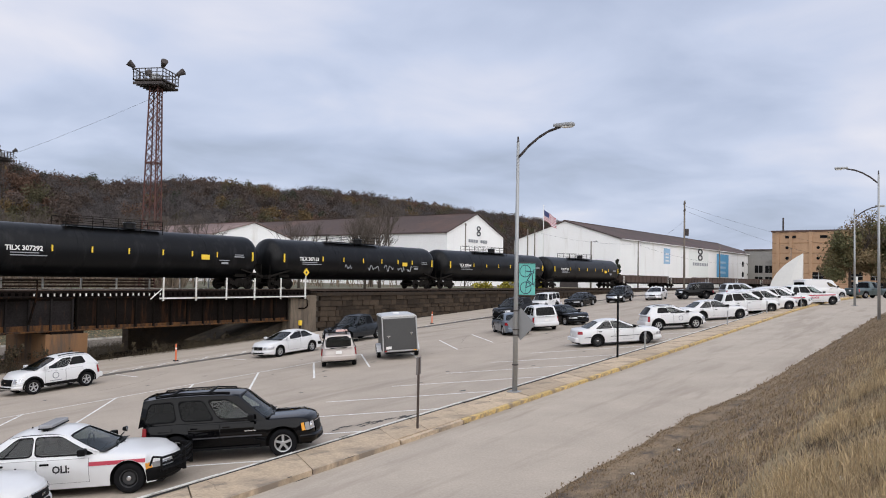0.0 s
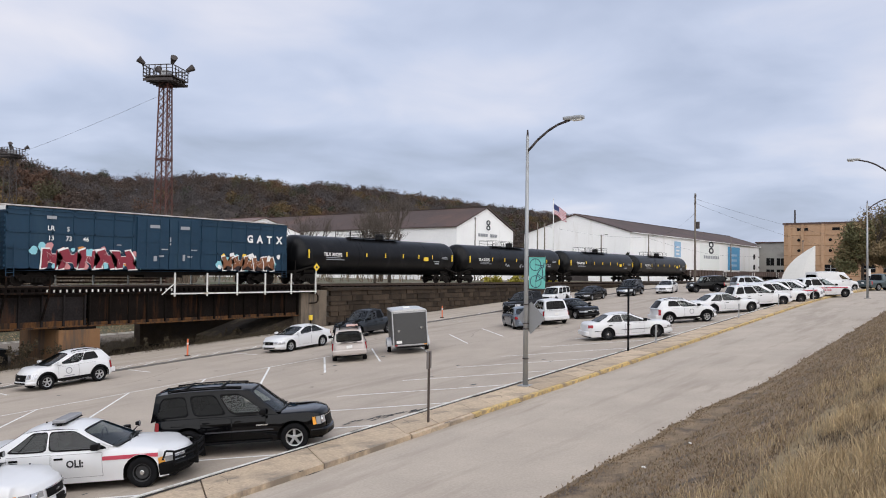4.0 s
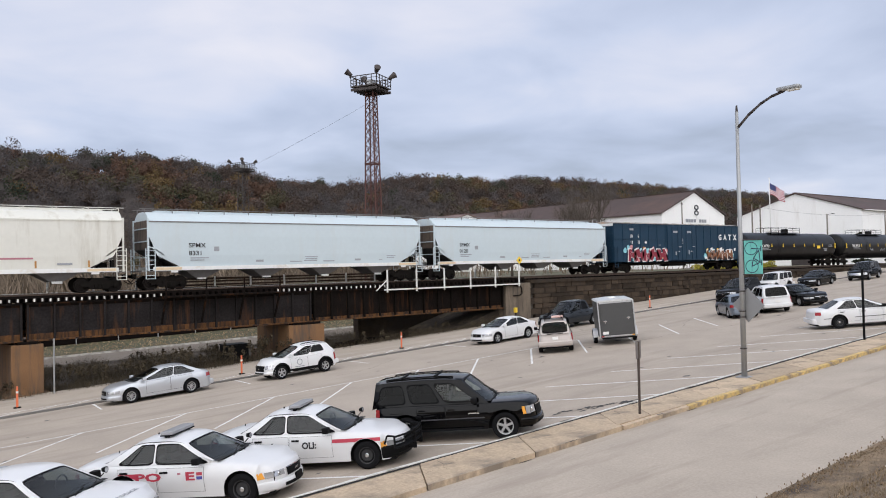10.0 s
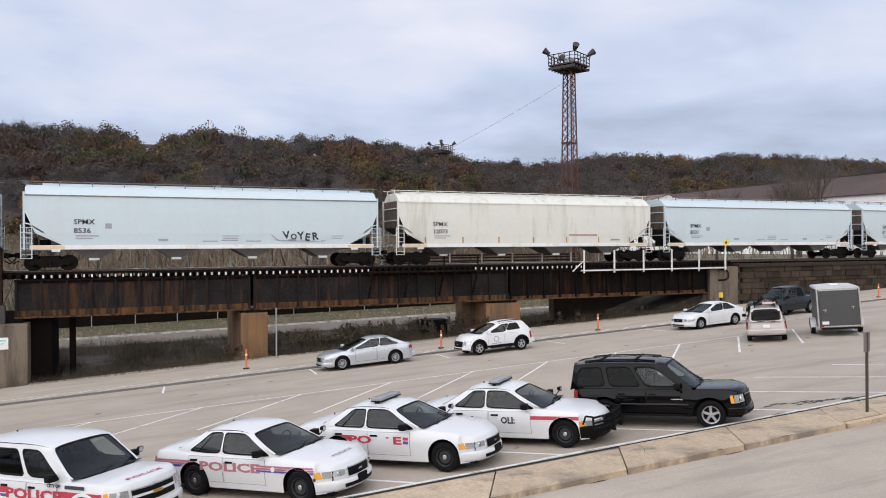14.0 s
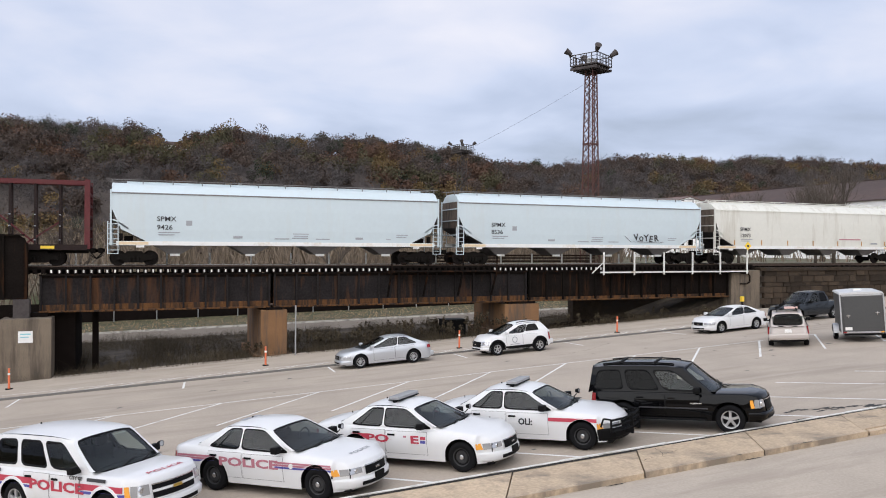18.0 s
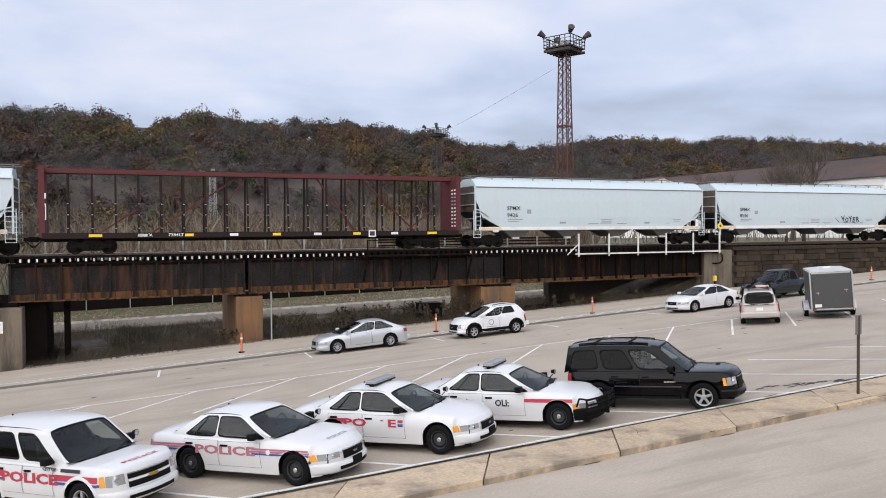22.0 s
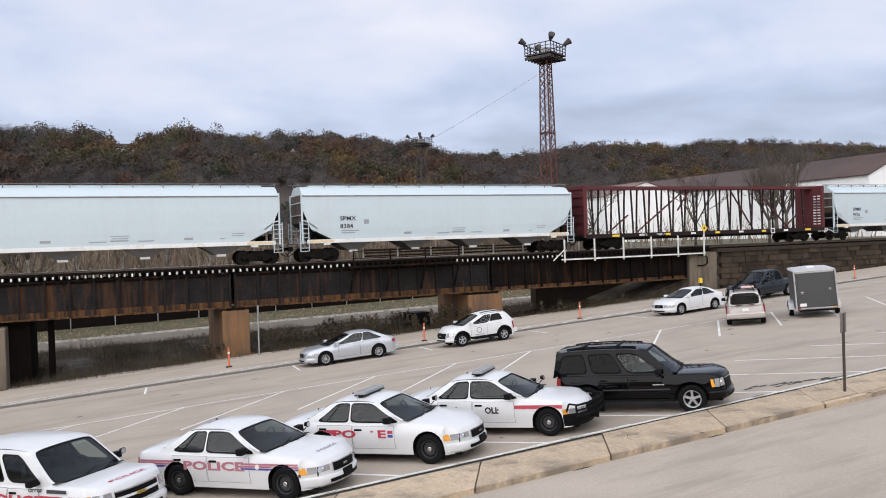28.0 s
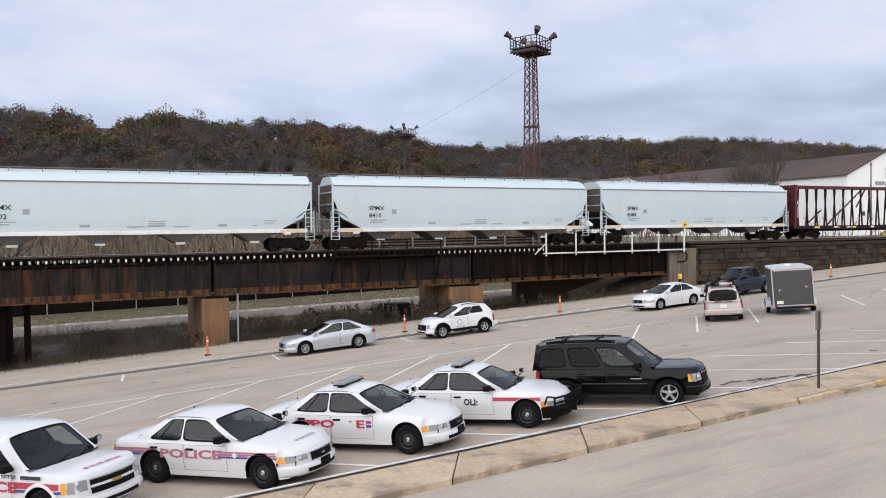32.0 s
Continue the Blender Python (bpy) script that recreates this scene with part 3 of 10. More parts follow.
class Body:
    """The side, top and cabin surfaces of one vehicle; x forward from the rear bumper, y to its left, z up."""

    def __init__(self, L, W, wb, fo, tr, top, cabin, sill=0.24, arch=0.08, nose=0.72, tail=0.80, roof_crown=0.05, bow=0.24, lean=0.10):
        self.bow, self.lean = bow, lean
        self.L, self.W, self.wb, self.tr, self.top, self.sill, self.crown = L, W, wb, tr, top, sill, roof_crown
        self.xf, self.xr = L - fo, L - fo - wb
        self.ra = tr + arch
        self.nose, self.tail = nose, tail
        self.xb0, self.xr0, self.xr1, self.xb1, self.zr, self.wr = cabin

    def half(self, x):
        h, L = self.W / 2, self.L
        k = 1.0
        if x > L - 0.75:
            d = (x - (L - 0.75)) / 0.75
            k = 1 - (1 - self.nose) * d ** 3.2
        if x < 0.5:
            d = (0.5 - x) / 0.5
            k = 1 - (1 - self.tail) * d ** 3.2
        return h * k

    def side(self, x, z):
        zt = self.zb(x)
        if z < 0.62:
            f = 0.945 + 0.055 * smooth(self.sill - 0.05, 0.62, z)
        else:
            f = 1.0 - 0.05 * max(0.0, (z - 0.62) / max(zt - 0.62, 0.2)) ** 2
        return self.half(x) * f

    def warp(self, x, y, z):
        """Bows the nose and the tail in plan and leans the nose back towards its top."""
        r = min(1.0, abs(y) / (self.W / 2)) ** 2.2
        kf = smooth(self.L - 0.60, self.L, x)
        kr = 1 - smooth(0.0, 0.5, x)
        up = smooth(0.5, 1.0, z)
        return Vector((x - kf * (self.bow * r + self.lean * up) + kr * (0.13 * r + 0.05 * up), y, z))

    def zb(self, x):
        return interp(self.top, x)

    def low(self, x):
        z = self.sill
        if x > self.L - 0.12 or x < 0.12:
            z = self.sill + 0.06
        for xa in (self.xf, self.xr):
            d = abs(x - xa)
            if d <= self.ra:
                z = max(z, self.tr + math.sqrt(max(self.ra ** 2 - d * d, 0)))
        return z

    def stations(self):
        L = self.L
        xs = {0.0, 0.03, 0.1, 0.2, 0.35, L - 0.5, L - 0.35, L - 0.22, L - 0.12, L - 0.05, L - 0.015, L}
        xs |= {p[0] for p in self.top if 0 <= p[0] <= L}
        k = int(L / 0.18)
        xs |= {L * i / k for i in range(k + 1)}
        for xa in (self.xf, self.xr):
            xs = {x for x in xs if abs(x - xa) > self.ra + 0.02 or x in (0.0, L)}
            xs |= {xa + self.ra * math.cos(math.pi * i / 12) for i in range(13)}
            xs |= {xa - self.ra - 0.004, xa + self.ra + 0.004}
        out = []
        for x in sorted(x for x in xs if 0 <= x <= L):
            if not out or x - out[-1] > 0.003:
                out.append(x)
        return out

    def shell(self):
        bm = bmesh.new()
        rows = []
        for x in self.stations():
            zl, zt = self.low(x), self.zb(x)
            end = 0.03 if x in (0.0, self.L) else 0.0
            levels = [zl] + [max(zl + 0.002 * (i + 1), lv) for i, lv in enumerate((0.42, 0.62, 0.62 + (zt - 0.62) * 0.5))]
            pts = [(self.side(x, z), z) for z in levels]
            s = self.side(x, zt)
            pts += [(s * 0.985, zt - 0.045), (s * 0.95, zt - 0.012), (s * 0.87, zt + 0.006), (s * 0.45, zt + 0.022), (0, zt + 0.028)]
            pts = [(y, z - (end if i > 3 else 0)) for i, (y, z) in enumerate(pts)]
            ring = [bm.verts.new(self.warp(x, y, z)) for y, z in pts] + [bm.verts.new(self.warp(x, -y, z)) for y, z in pts[-2::-1]]
            rows.append(ring)
        for A, B in zip(rows, rows[1:]):
            for i in range(len(A) - 1):
                bm.faces.new((A[i], A[i + 1], B[i + 1], B[i]))
        for ring, x in ((rows[0], 0.0), (rows[-1], self.L)):
            n, k = len(ring), 8
            lines = []
            for i in range(n // 2):
                a, c = ring[i], ring[n - 1 - i]
                mid = [bm.verts.new(self.warp(x, a.co.y * (1 - 2 * j / k), a.co.z)) for j in range(1, k)]
                lines.append([a] + mid + [c])
            for A, B in zip(lines, lines[1:]):
                for j in range(k):
                    bm.faces.new((A[j], A[j + 1], B[j + 1], B[j]))
            for j in range(k):
                bm.faces.new((lines[-1][j], lines[-1][j + 1], ring[n // 2]))
        bmesh.ops.recalc_face_normals(bm, faces=bm.faces)
        return bm

    def side_patch(self, x0, x1, z0, z1, off, sgn, nx=8, nz=4, lean=0.0):
        """A skin laid on the side, off proud of it. lean moves the top edge along x."""
        bm = bmesh.new()
        g = []
        for j in range(nz + 1):
            row = []
            for i in range(nx + 1):
                v = j / nz
                x = x0 + (x1 - x0) * i / nx + lean * v
                lo = min(max(z0, self.low(x) + 0.012), z1 - 0.002)
                z = lo + (z1 - lo) * v
                row.append(bm.verts.new(self.warp(x, sgn * (self.side(x, z) + off), z)))
            g.append(row)
        for a, b in zip(g, g[1:]):
            for i in range(nx):
                bm.faces.new((a[i], a[i + 1], b[i + 1], b[i]) if sgn < 0 else (a[i], b[i], b[i + 1], a[i + 1]))
        bm.normal_update()
        return bm

    def nose_patch(self, y0, y1, z0, z1, off, ny=6, nz=3, rise=0.0, bm=None):
        """A skin laid on the nose; y may run to the corner; rise lifts the far end."""
        bm = bm or bmesh.new()
        g = []
        for j in range(nz + 1):
            row = []
            for i in range(ny + 1):
                u = i / ny
                y = y0 + (y1 - y0) * u
                z = z0 + (z1 - z0) * j / nz + rise * u
                m_ = self.side(self.L, z) * 1.004
                p_ = self.warp(self.L, max(-m_, min(m_, y)), z)
                row.append(bm.verts.new((p_.x + off, p_.y, p_.z)))
            g.append(row)
        for a, b in zip(g, g[1:]):
            for i in range(ny):
                bm.faces.new((a[i], a[i + 1], b[i + 1], b[i]))
        bmesh.ops.recalc_face_normals(bm, faces=bm.faces)
        return bm

    def bumper(self, z0, z1, off=0.06):
        """The wrap-round front bumper, from wheel arch to wheel arch."""
        bm = bmesh.new()
        xa = self.xf + self.ra + 0.04
        rows = []
        for z, d in ((z0, -0.05), (z0 + 0.05, -0.008), ((z0 + z1) / 2, 0.0), (z1 - 0.05, -0.004), (z1, -0.05)):
            pts = []
            for i in range(9):
                x = xa + (self.L - xa) * i / 8
                p_ = self.warp(x, self.side(x, z) + 0.016 + min(d, 0) * 0.4, z)
                p_.x += (off + d) * (i / 8) ** 2
                pts.append(p_)
            m_ = self.side(self.L, z) + 0.016
            for i in range(1, 7):
                y = m_ * (1 - i / 6)
                p_ = self.warp(self.L, y, z)
                p_.x += off + d
                pts.append(p_)
            pts += [Vector((p_.x, -p_.y, p_.z)) for p_ in pts[-2::-1]]
            rows.append([bm.verts.new(p_) for p_ in pts])
        for A, B in zip(rows, rows[1:]):
            for i in range(len(A) - 1):
                bm.faces.new((A[i], A[i + 1], B[i + 1], B[i]))
        bmesh.ops.recalc_face_normals(bm, faces=bm.faces)
        bmesh.ops.solidify(bm, geom=bm.faces[:], thickness=0.012)
        return bm

    def flare(self, xa, sgn, w_=0.07, proud=0.018):
        """The lip round a wheel arch."""
        bm = bmesh.new()
        A, B, C = [], [], []
        for i in range(15):
            a = math.pi * (-0.06 + 1.12 * i / 14)
            for lst, r, o in ((A, self.ra - 0.012, proud), (B, self.ra + w_ * 0.6, proud), (C, self.ra + w_, 0.002)):
                x, z = xa + r * math.cos(a), max(self.tr + r * math.sin(a), self.sill - 0.02)
                lst.append(bm.verts.new((x, sgn * (self.side(x, z) + o), z)))
        for P, Q in ((A, B), (B, C)):
            for i in range(14):
                bm.faces.new((P[i], P[i + 1], Q[i + 1], Q[i]))
        bmesh.ops.recalc_face_normals(bm, faces=bm.faces)
        return bm

    # cabin surfaces: v from belt (0) to roof (1)
    def cab_side(self, u, v, sgn, off=0.0):
        xb = self.xb0 + (self.xb1 - self.xb0) * u
        xt = self.xr0 + (self.xr1 - self.xr0) * u
        k = v ** 0.92
        x = xb + (xt - xb) * k
        yb = self.side(xb, self.zb(xb)) * 0.955
        y = yb + (self.wr - yb) * (v ** 1.25)
        zt = self.zr - self.crown - 0.05 * (2 * u - 1) ** 4
        zbb = self.zb(xb) - 0.01
        return Vector((x, sgn * (y + off), zbb + (zt - zbb) * v))

    def cab_end(self, u, v, front, off=0.0):
        a, b = self.cab_side(1.0 if front else 0.0, v, 1), self.cab_side(1.0 if front else 0.0, v, -1)
        p = a.lerp(b, u)
        bow = (1 - (2 * u - 1) ** 2)
        d = 1 if front else -1
        p.x += d * bow * (0.16 if front else 0.09) * (1 - 0.55 * v) + d * off
        p.z += off * 0.6 + bow * self.crown * v * 0.8
        return p

    def cab_roof(self, u, w):
        a, b = self.cab_side(u, 1.0, 1), self.cab_side(u, 1.0, -1)
        p = a.lerp(b, w)
        bow = 1 - (2 * w - 1) ** 2
        e0 = self.cab_end(w, 1.0, False).x - self.cab_side(0, 1, 1).x
        e1 = self.cab_end(w, 1.0, True).x - self.cab_side(1, 1, 1).x
        p.x += e0 * (1 - u) + e1 * u
        p.z += bow * self.crown * (0.8 + 0.35 * (1 - (2 * u - 1) ** 2)) + 0.02 * (1 - (2 * u - 1) ** 2)
        return p

    @staticmethod
    def sheet(bm, f, nu, nv):
        g = [[bm.verts.new(f(i / nu, j / nv)) for i in range(nu + 1)] for j in range(nv + 1)]
        for a, b in zip(g, g[1:]):
            for i in range(nu):
                bm.faces.new((a[i], a[i + 1], b[i + 1], b[i]))

    def cabin(self, windows=(), front_v=(0.06, 0.95), rear_v=(0.12, 0.9)):
        """Pillars and roof round open window holes, with a dark lining inside."""
        bm = bmesh.new()
        n = 12
        for sgn in (1, -1):
            self.holed(bm, lambda u, v: self.cab_side(u, v, sgn), windows)
        for fr, span, uu in ((True, front_v, (0.05, 0.95)), (False, rear_v, (0.09, 0.91))):
            self.holed(bm, lambda u, v: self.cab_end(u, v, fr), ((*uu, *span, (0.0, 0.0)),))
        self.sheet(bm, self.cab_roof, n, 8)
        bmesh.ops.remove_doubles(bm, verts=bm.verts, dist=0.003)
        bmesh.ops.recalc_face_normals(bm, faces=bm.faces)
        bm.normal_update()
        if sum(f.normal.z * f.calc_area() for f in bm.faces) < 0:
            bmesh.ops.reverse_faces(bm, faces=bm.faces)
        es = [e for e in bm.edges if len(e.link_faces) == 2 and e.calc_face_angle() > radians(24)]
        bmesh.ops.bevel(bm, geom=es, offset=0.05, segments=3, affect="EDGES", clamp_overlap=True)
        bm.normal_update()
        lining = bmesh.ops.duplicate(bm, geom=bm.faces[:])["geom"]
        for v in lining:
            if isinstance(v, bmesh.types.BMVert):
                v.co -= v.normal * 0.016
        for f in lining:
            if isinstance(f, bmesh.types.BMFace):
                f.material_index = 1
        return bm

    @staticmethod
    def holed(bm, f, windows):
        """A sheet over u and v with the windows left open."""
        vs = sorted({0.0, 1.0} | {w[2] for w in windows} | {w[3] for w in windows})
        fine = []
        for a, c in zip(vs, vs[1:]):
            k = max(1, round((c - a) / 0.28))
            fine += [a + (c - a) * q / k for q in range(k)]
        fine.append(1.0)
        rows, kinds = [], []
        for v in fine:
            br = [0.0]
            for u0, u1, v0, v1, ln in windows:
                k = min(max((v - v0) / (v1 - v0), 0.0), 1.0)
                br += [u0 + ln[0] * k, u1 + ln[1] * k]
            br.append(1.0)
            if not kinds:
                kinds = [(q, max(1, round((c - a) / 0.09))) for q, (a, c) in enumerate(zip(br, br[1:]))]
            us = []
            for (q, k), a, c in zip(kinds, br, br[1:]):
                us += [(a + (c - a) * m / k, q) for m in range(k)]
            us.append((1.0, len(br) - 2))
            rows.append([(bm.verts.new(f(u, v)), q) for u, q in us])
        for a, c, va, vc in zip(rows, rows[1:], fine, fine[1:]):
            for i in range(len(a) - 1):
                q = a[i][1]
                if q % 2 and q // 2 < len(windows):
                    w = windows[q // 2]
                    if va >= w[2] - 1e-6 and vc <= w[3] + 1e-6:
                        continue
                bm.faces.new((a[i][0], a[i + 1][0], c[i + 1][0], c[i][0]))
        Body.gussets(bm, f, windows)

    @staticmethod
    def gussets(bm, f, windows):
        """Rounds off the corners of the window holes."""
        for u0, u1, v0, v1, ln in windows:
            du, dv = 0.026 * (u1 - u0) / 0.3, 0.08 * (v1 - v0)
            du = min(du, 0.16 * (u1 - u0))
            for a, b in ((0, 0), (1, 0), (1, 1), (0, 1)):
                v = v1 if b else v0
                c = u0 + ln[0] * b if a == 0 else u1 + ln[1] * b
                su, sv = (1 if a == 0 else -1), (1 if b == 0 else -1)
                sh = (ln[0] if a == 0 else ln[1]) / (v1 - v0) * sv
                P = bm.verts.new(f(c, v))
                arc = []
                for k in range(5):
                    w = math.pi / 2 * k / 4
                    q = dv * (1 - math.cos(w))
                    arc.append(bm.verts.new(f(c + su * du * (1 - math.sin(w)) + sh * q, v + sv * q)))
                for x, y in zip(arc, arc[1:]):
                    bm.faces.new((P, x, y))

    def pane(self, f, u0, u1, v0, v1, ln=(0.0, 0.0), nu=10, nv=5):
        bm = bmesh.new()
        self.sheet(bm, lambda a, b: f(u0 + ln[0] * b + (u1 - u0 + (ln[1] - ln[0]) * b) * a, v0 + (v1 - v0) * b), nu, nv)
        bmesh.ops.recalc_face_normals(bm, faces=bm.faces)
        return bm

    def window(self, u0, u1, v0, v1, sgn, off=-0.008, top_in=(0.0, 0.0)):
        return self.pane(lambda u, v: self.cab_side(u, v, sgn, off), u0 - 0.004, u1 + 0.004, v0 - 0.01, v1 + 0.01, top_in)

    def screen(self, u0, u1, v0, v1, front, off=-0.004):
        return self.pane(lambda u, v: self.cab_end(u, v, front, off), u0, u1, v0, v1)

    def ring(self, f, u0, u1, v0, v1, ln, du, dv, m=8):
        """A thin dark seal round a window: f gives the surface a little proud."""
        bm = bmesh.new()
        loop = [(k / m, 0) for k in range(m)] + [(1, k / m) for k in range(m)] + [(1 - k / m, 1) for k in range(m)] + [(0, 1 - k / m) for k in range(m)]
        A, B, C = [], [], []
        for a, b in loop:
            u, v = u0 + ln[0] * b + (u1 - u0 + (ln[1] - ln[0]) * b) * a, v0 + (v1 - v0) * b
            cu, cv = (2 * a - 1), (2 * b - 1)
            k = abs(cu) ** 8 * abs(cv) ** 8
            u -= cu * k * 0.022 * min((u1 - u0), 0.3) / 0.3
            v -= cv * k * 0.03 * (v1 - v0)
            A.append(bm.verts.new(f(u + du * cu, v + dv * cv, 0.001)))
            B.append(bm.verts.new(f(u, v, 0.007)))
            C.append(bm.verts.new(f(u - du * cu, v - dv * cv, -0.012)))
        for P, Q in ((A, B), (B, C)):
            for i in range(len(loop)):
                j = (i + 1) % len(loop)
                bm.faces.new((P[i], P[j], Q[j], Q[i]))
        bmesh.ops.recalc_face_normals(bm, faces=bm.faces)
        return bm

    def tray(self):
        """The dark trim that closes the cabin at belt height."""
        bm = bmesh.new()
        x0, x1 = self.xb0 + 0.06, self.xb1 + 0.05
        def f(a, b):
            x = x0 + (x1 - x0) * a
            return Vector((x, self.side(x, self.zb(x)) * 0.925 * (2 * b - 1), self.zb(x) + 0.048))
        self.sheet(bm, f, 12, 6)
        return bm


WHEELS = {}


def wheel_meshes(tr, width, style):
    key = (round(tr, 3), style)
    if key in WHEELS:
        return WHEELS[key]
    w, rr = width / 2, tr * (0.62 if style != "steel" else 0.60)
    bm = lathe(bmesh.new(), [(rr, -w * 0.9), (tr * 0.93, -w), (tr, -w * 0.72), (tr, w * 0.72), (tr * 0.93, w), (rr, w * 0.9), (rr, -w * 0.9)], 28)
    tyre = mesh_of("tyre", bm, M["rubber"], True)
    bm = bmesh.new()
    lathe(bm, [(rr + 0.004, w * 0.55), (rr + 0.004, w * 0.92), (rr * 0.93, w * 0.88), (rr * 0.88, w * 0.45), (rr * 0.87, w * 0.22)] + ([(0.02, w * 0.40), (0.0, w * 0.40)] if style == "steel" else []), 28)
    if style == "steel":
        lathe(bm, [(rr * 0.80, w * 0.44), (rr * 0.70, w * 0.66), (rr * 0.42, w * 0.60), (rr * 0.30, w * 0.52)], 24)
        for k in range(14):
            a = 2 * math.pi * k / 14
            box(bm, -0.018, 0.018, w * 0.45, w * 0.68, rr * 0.60, rr * 0.70, Matrix.Rotation(a, 4, "Y"))
        mats = [plain("black_steel_wheel", (0.035, 0.035, 0.037), 0.5, 0.3)]
    else:
        for k in range(5 if style == "five" else 10):
            a = 2 * math.pi * k / (5 if style == "five" else 10)
            ww = rr * (0.14 if style == "five" else 0.06)
            box(bm, -ww, ww, w * 0.45, w * 0.80, rr * 0.12, rr * 0.95, Matrix.Rotation(a, 4, "Y"), bevel=0.008)
        mats = [ALLOY]
    rim = mesh_of("rim", bm, mats)
    bm = lathe(bmesh.new(), [(rr * 0.26, w * 0.5), (rr * 0.26, w * 0.84), (rr * 0.2, w * 0.9), (0.0, w * 0.92)], 16)
    cap = mesh_of("hub_cap", bm, CHROME if style == "steel" else ALLOY)
    back = mesh_of("brake_shade", lathe(bmesh.new(), [(rr * 0.98, w * 0.35), (0.0, w * 0.34)], 20), M["black"])
    WHEELS[key] = (tyre, rim, cap, back)
    return WHEELS[key]


def lot_pose(x, y, heading):
    """Stands a vehicle on the sloping car park."""
    e = 0.05
    nrm = Vector((-(lot_z(x + e, y) - lot_z(x - e, y)) / (2 * e), -(lot_z(x, y + e) - lot_z(x, y - e)) / (2 * e), 1)).normalized()
    f = Vector((math.cos(radians(heading)), math.sin(radians(heading)), 0))
    f = (f - nrm * f.dot(nrm)).normalized()
    l = nrm.cross(f)
    m = Matrix((f, l, nrm)).transposed().to_4x4()
    m.translation = (x, y, lot_z(x, y) + 0.003)
    return m


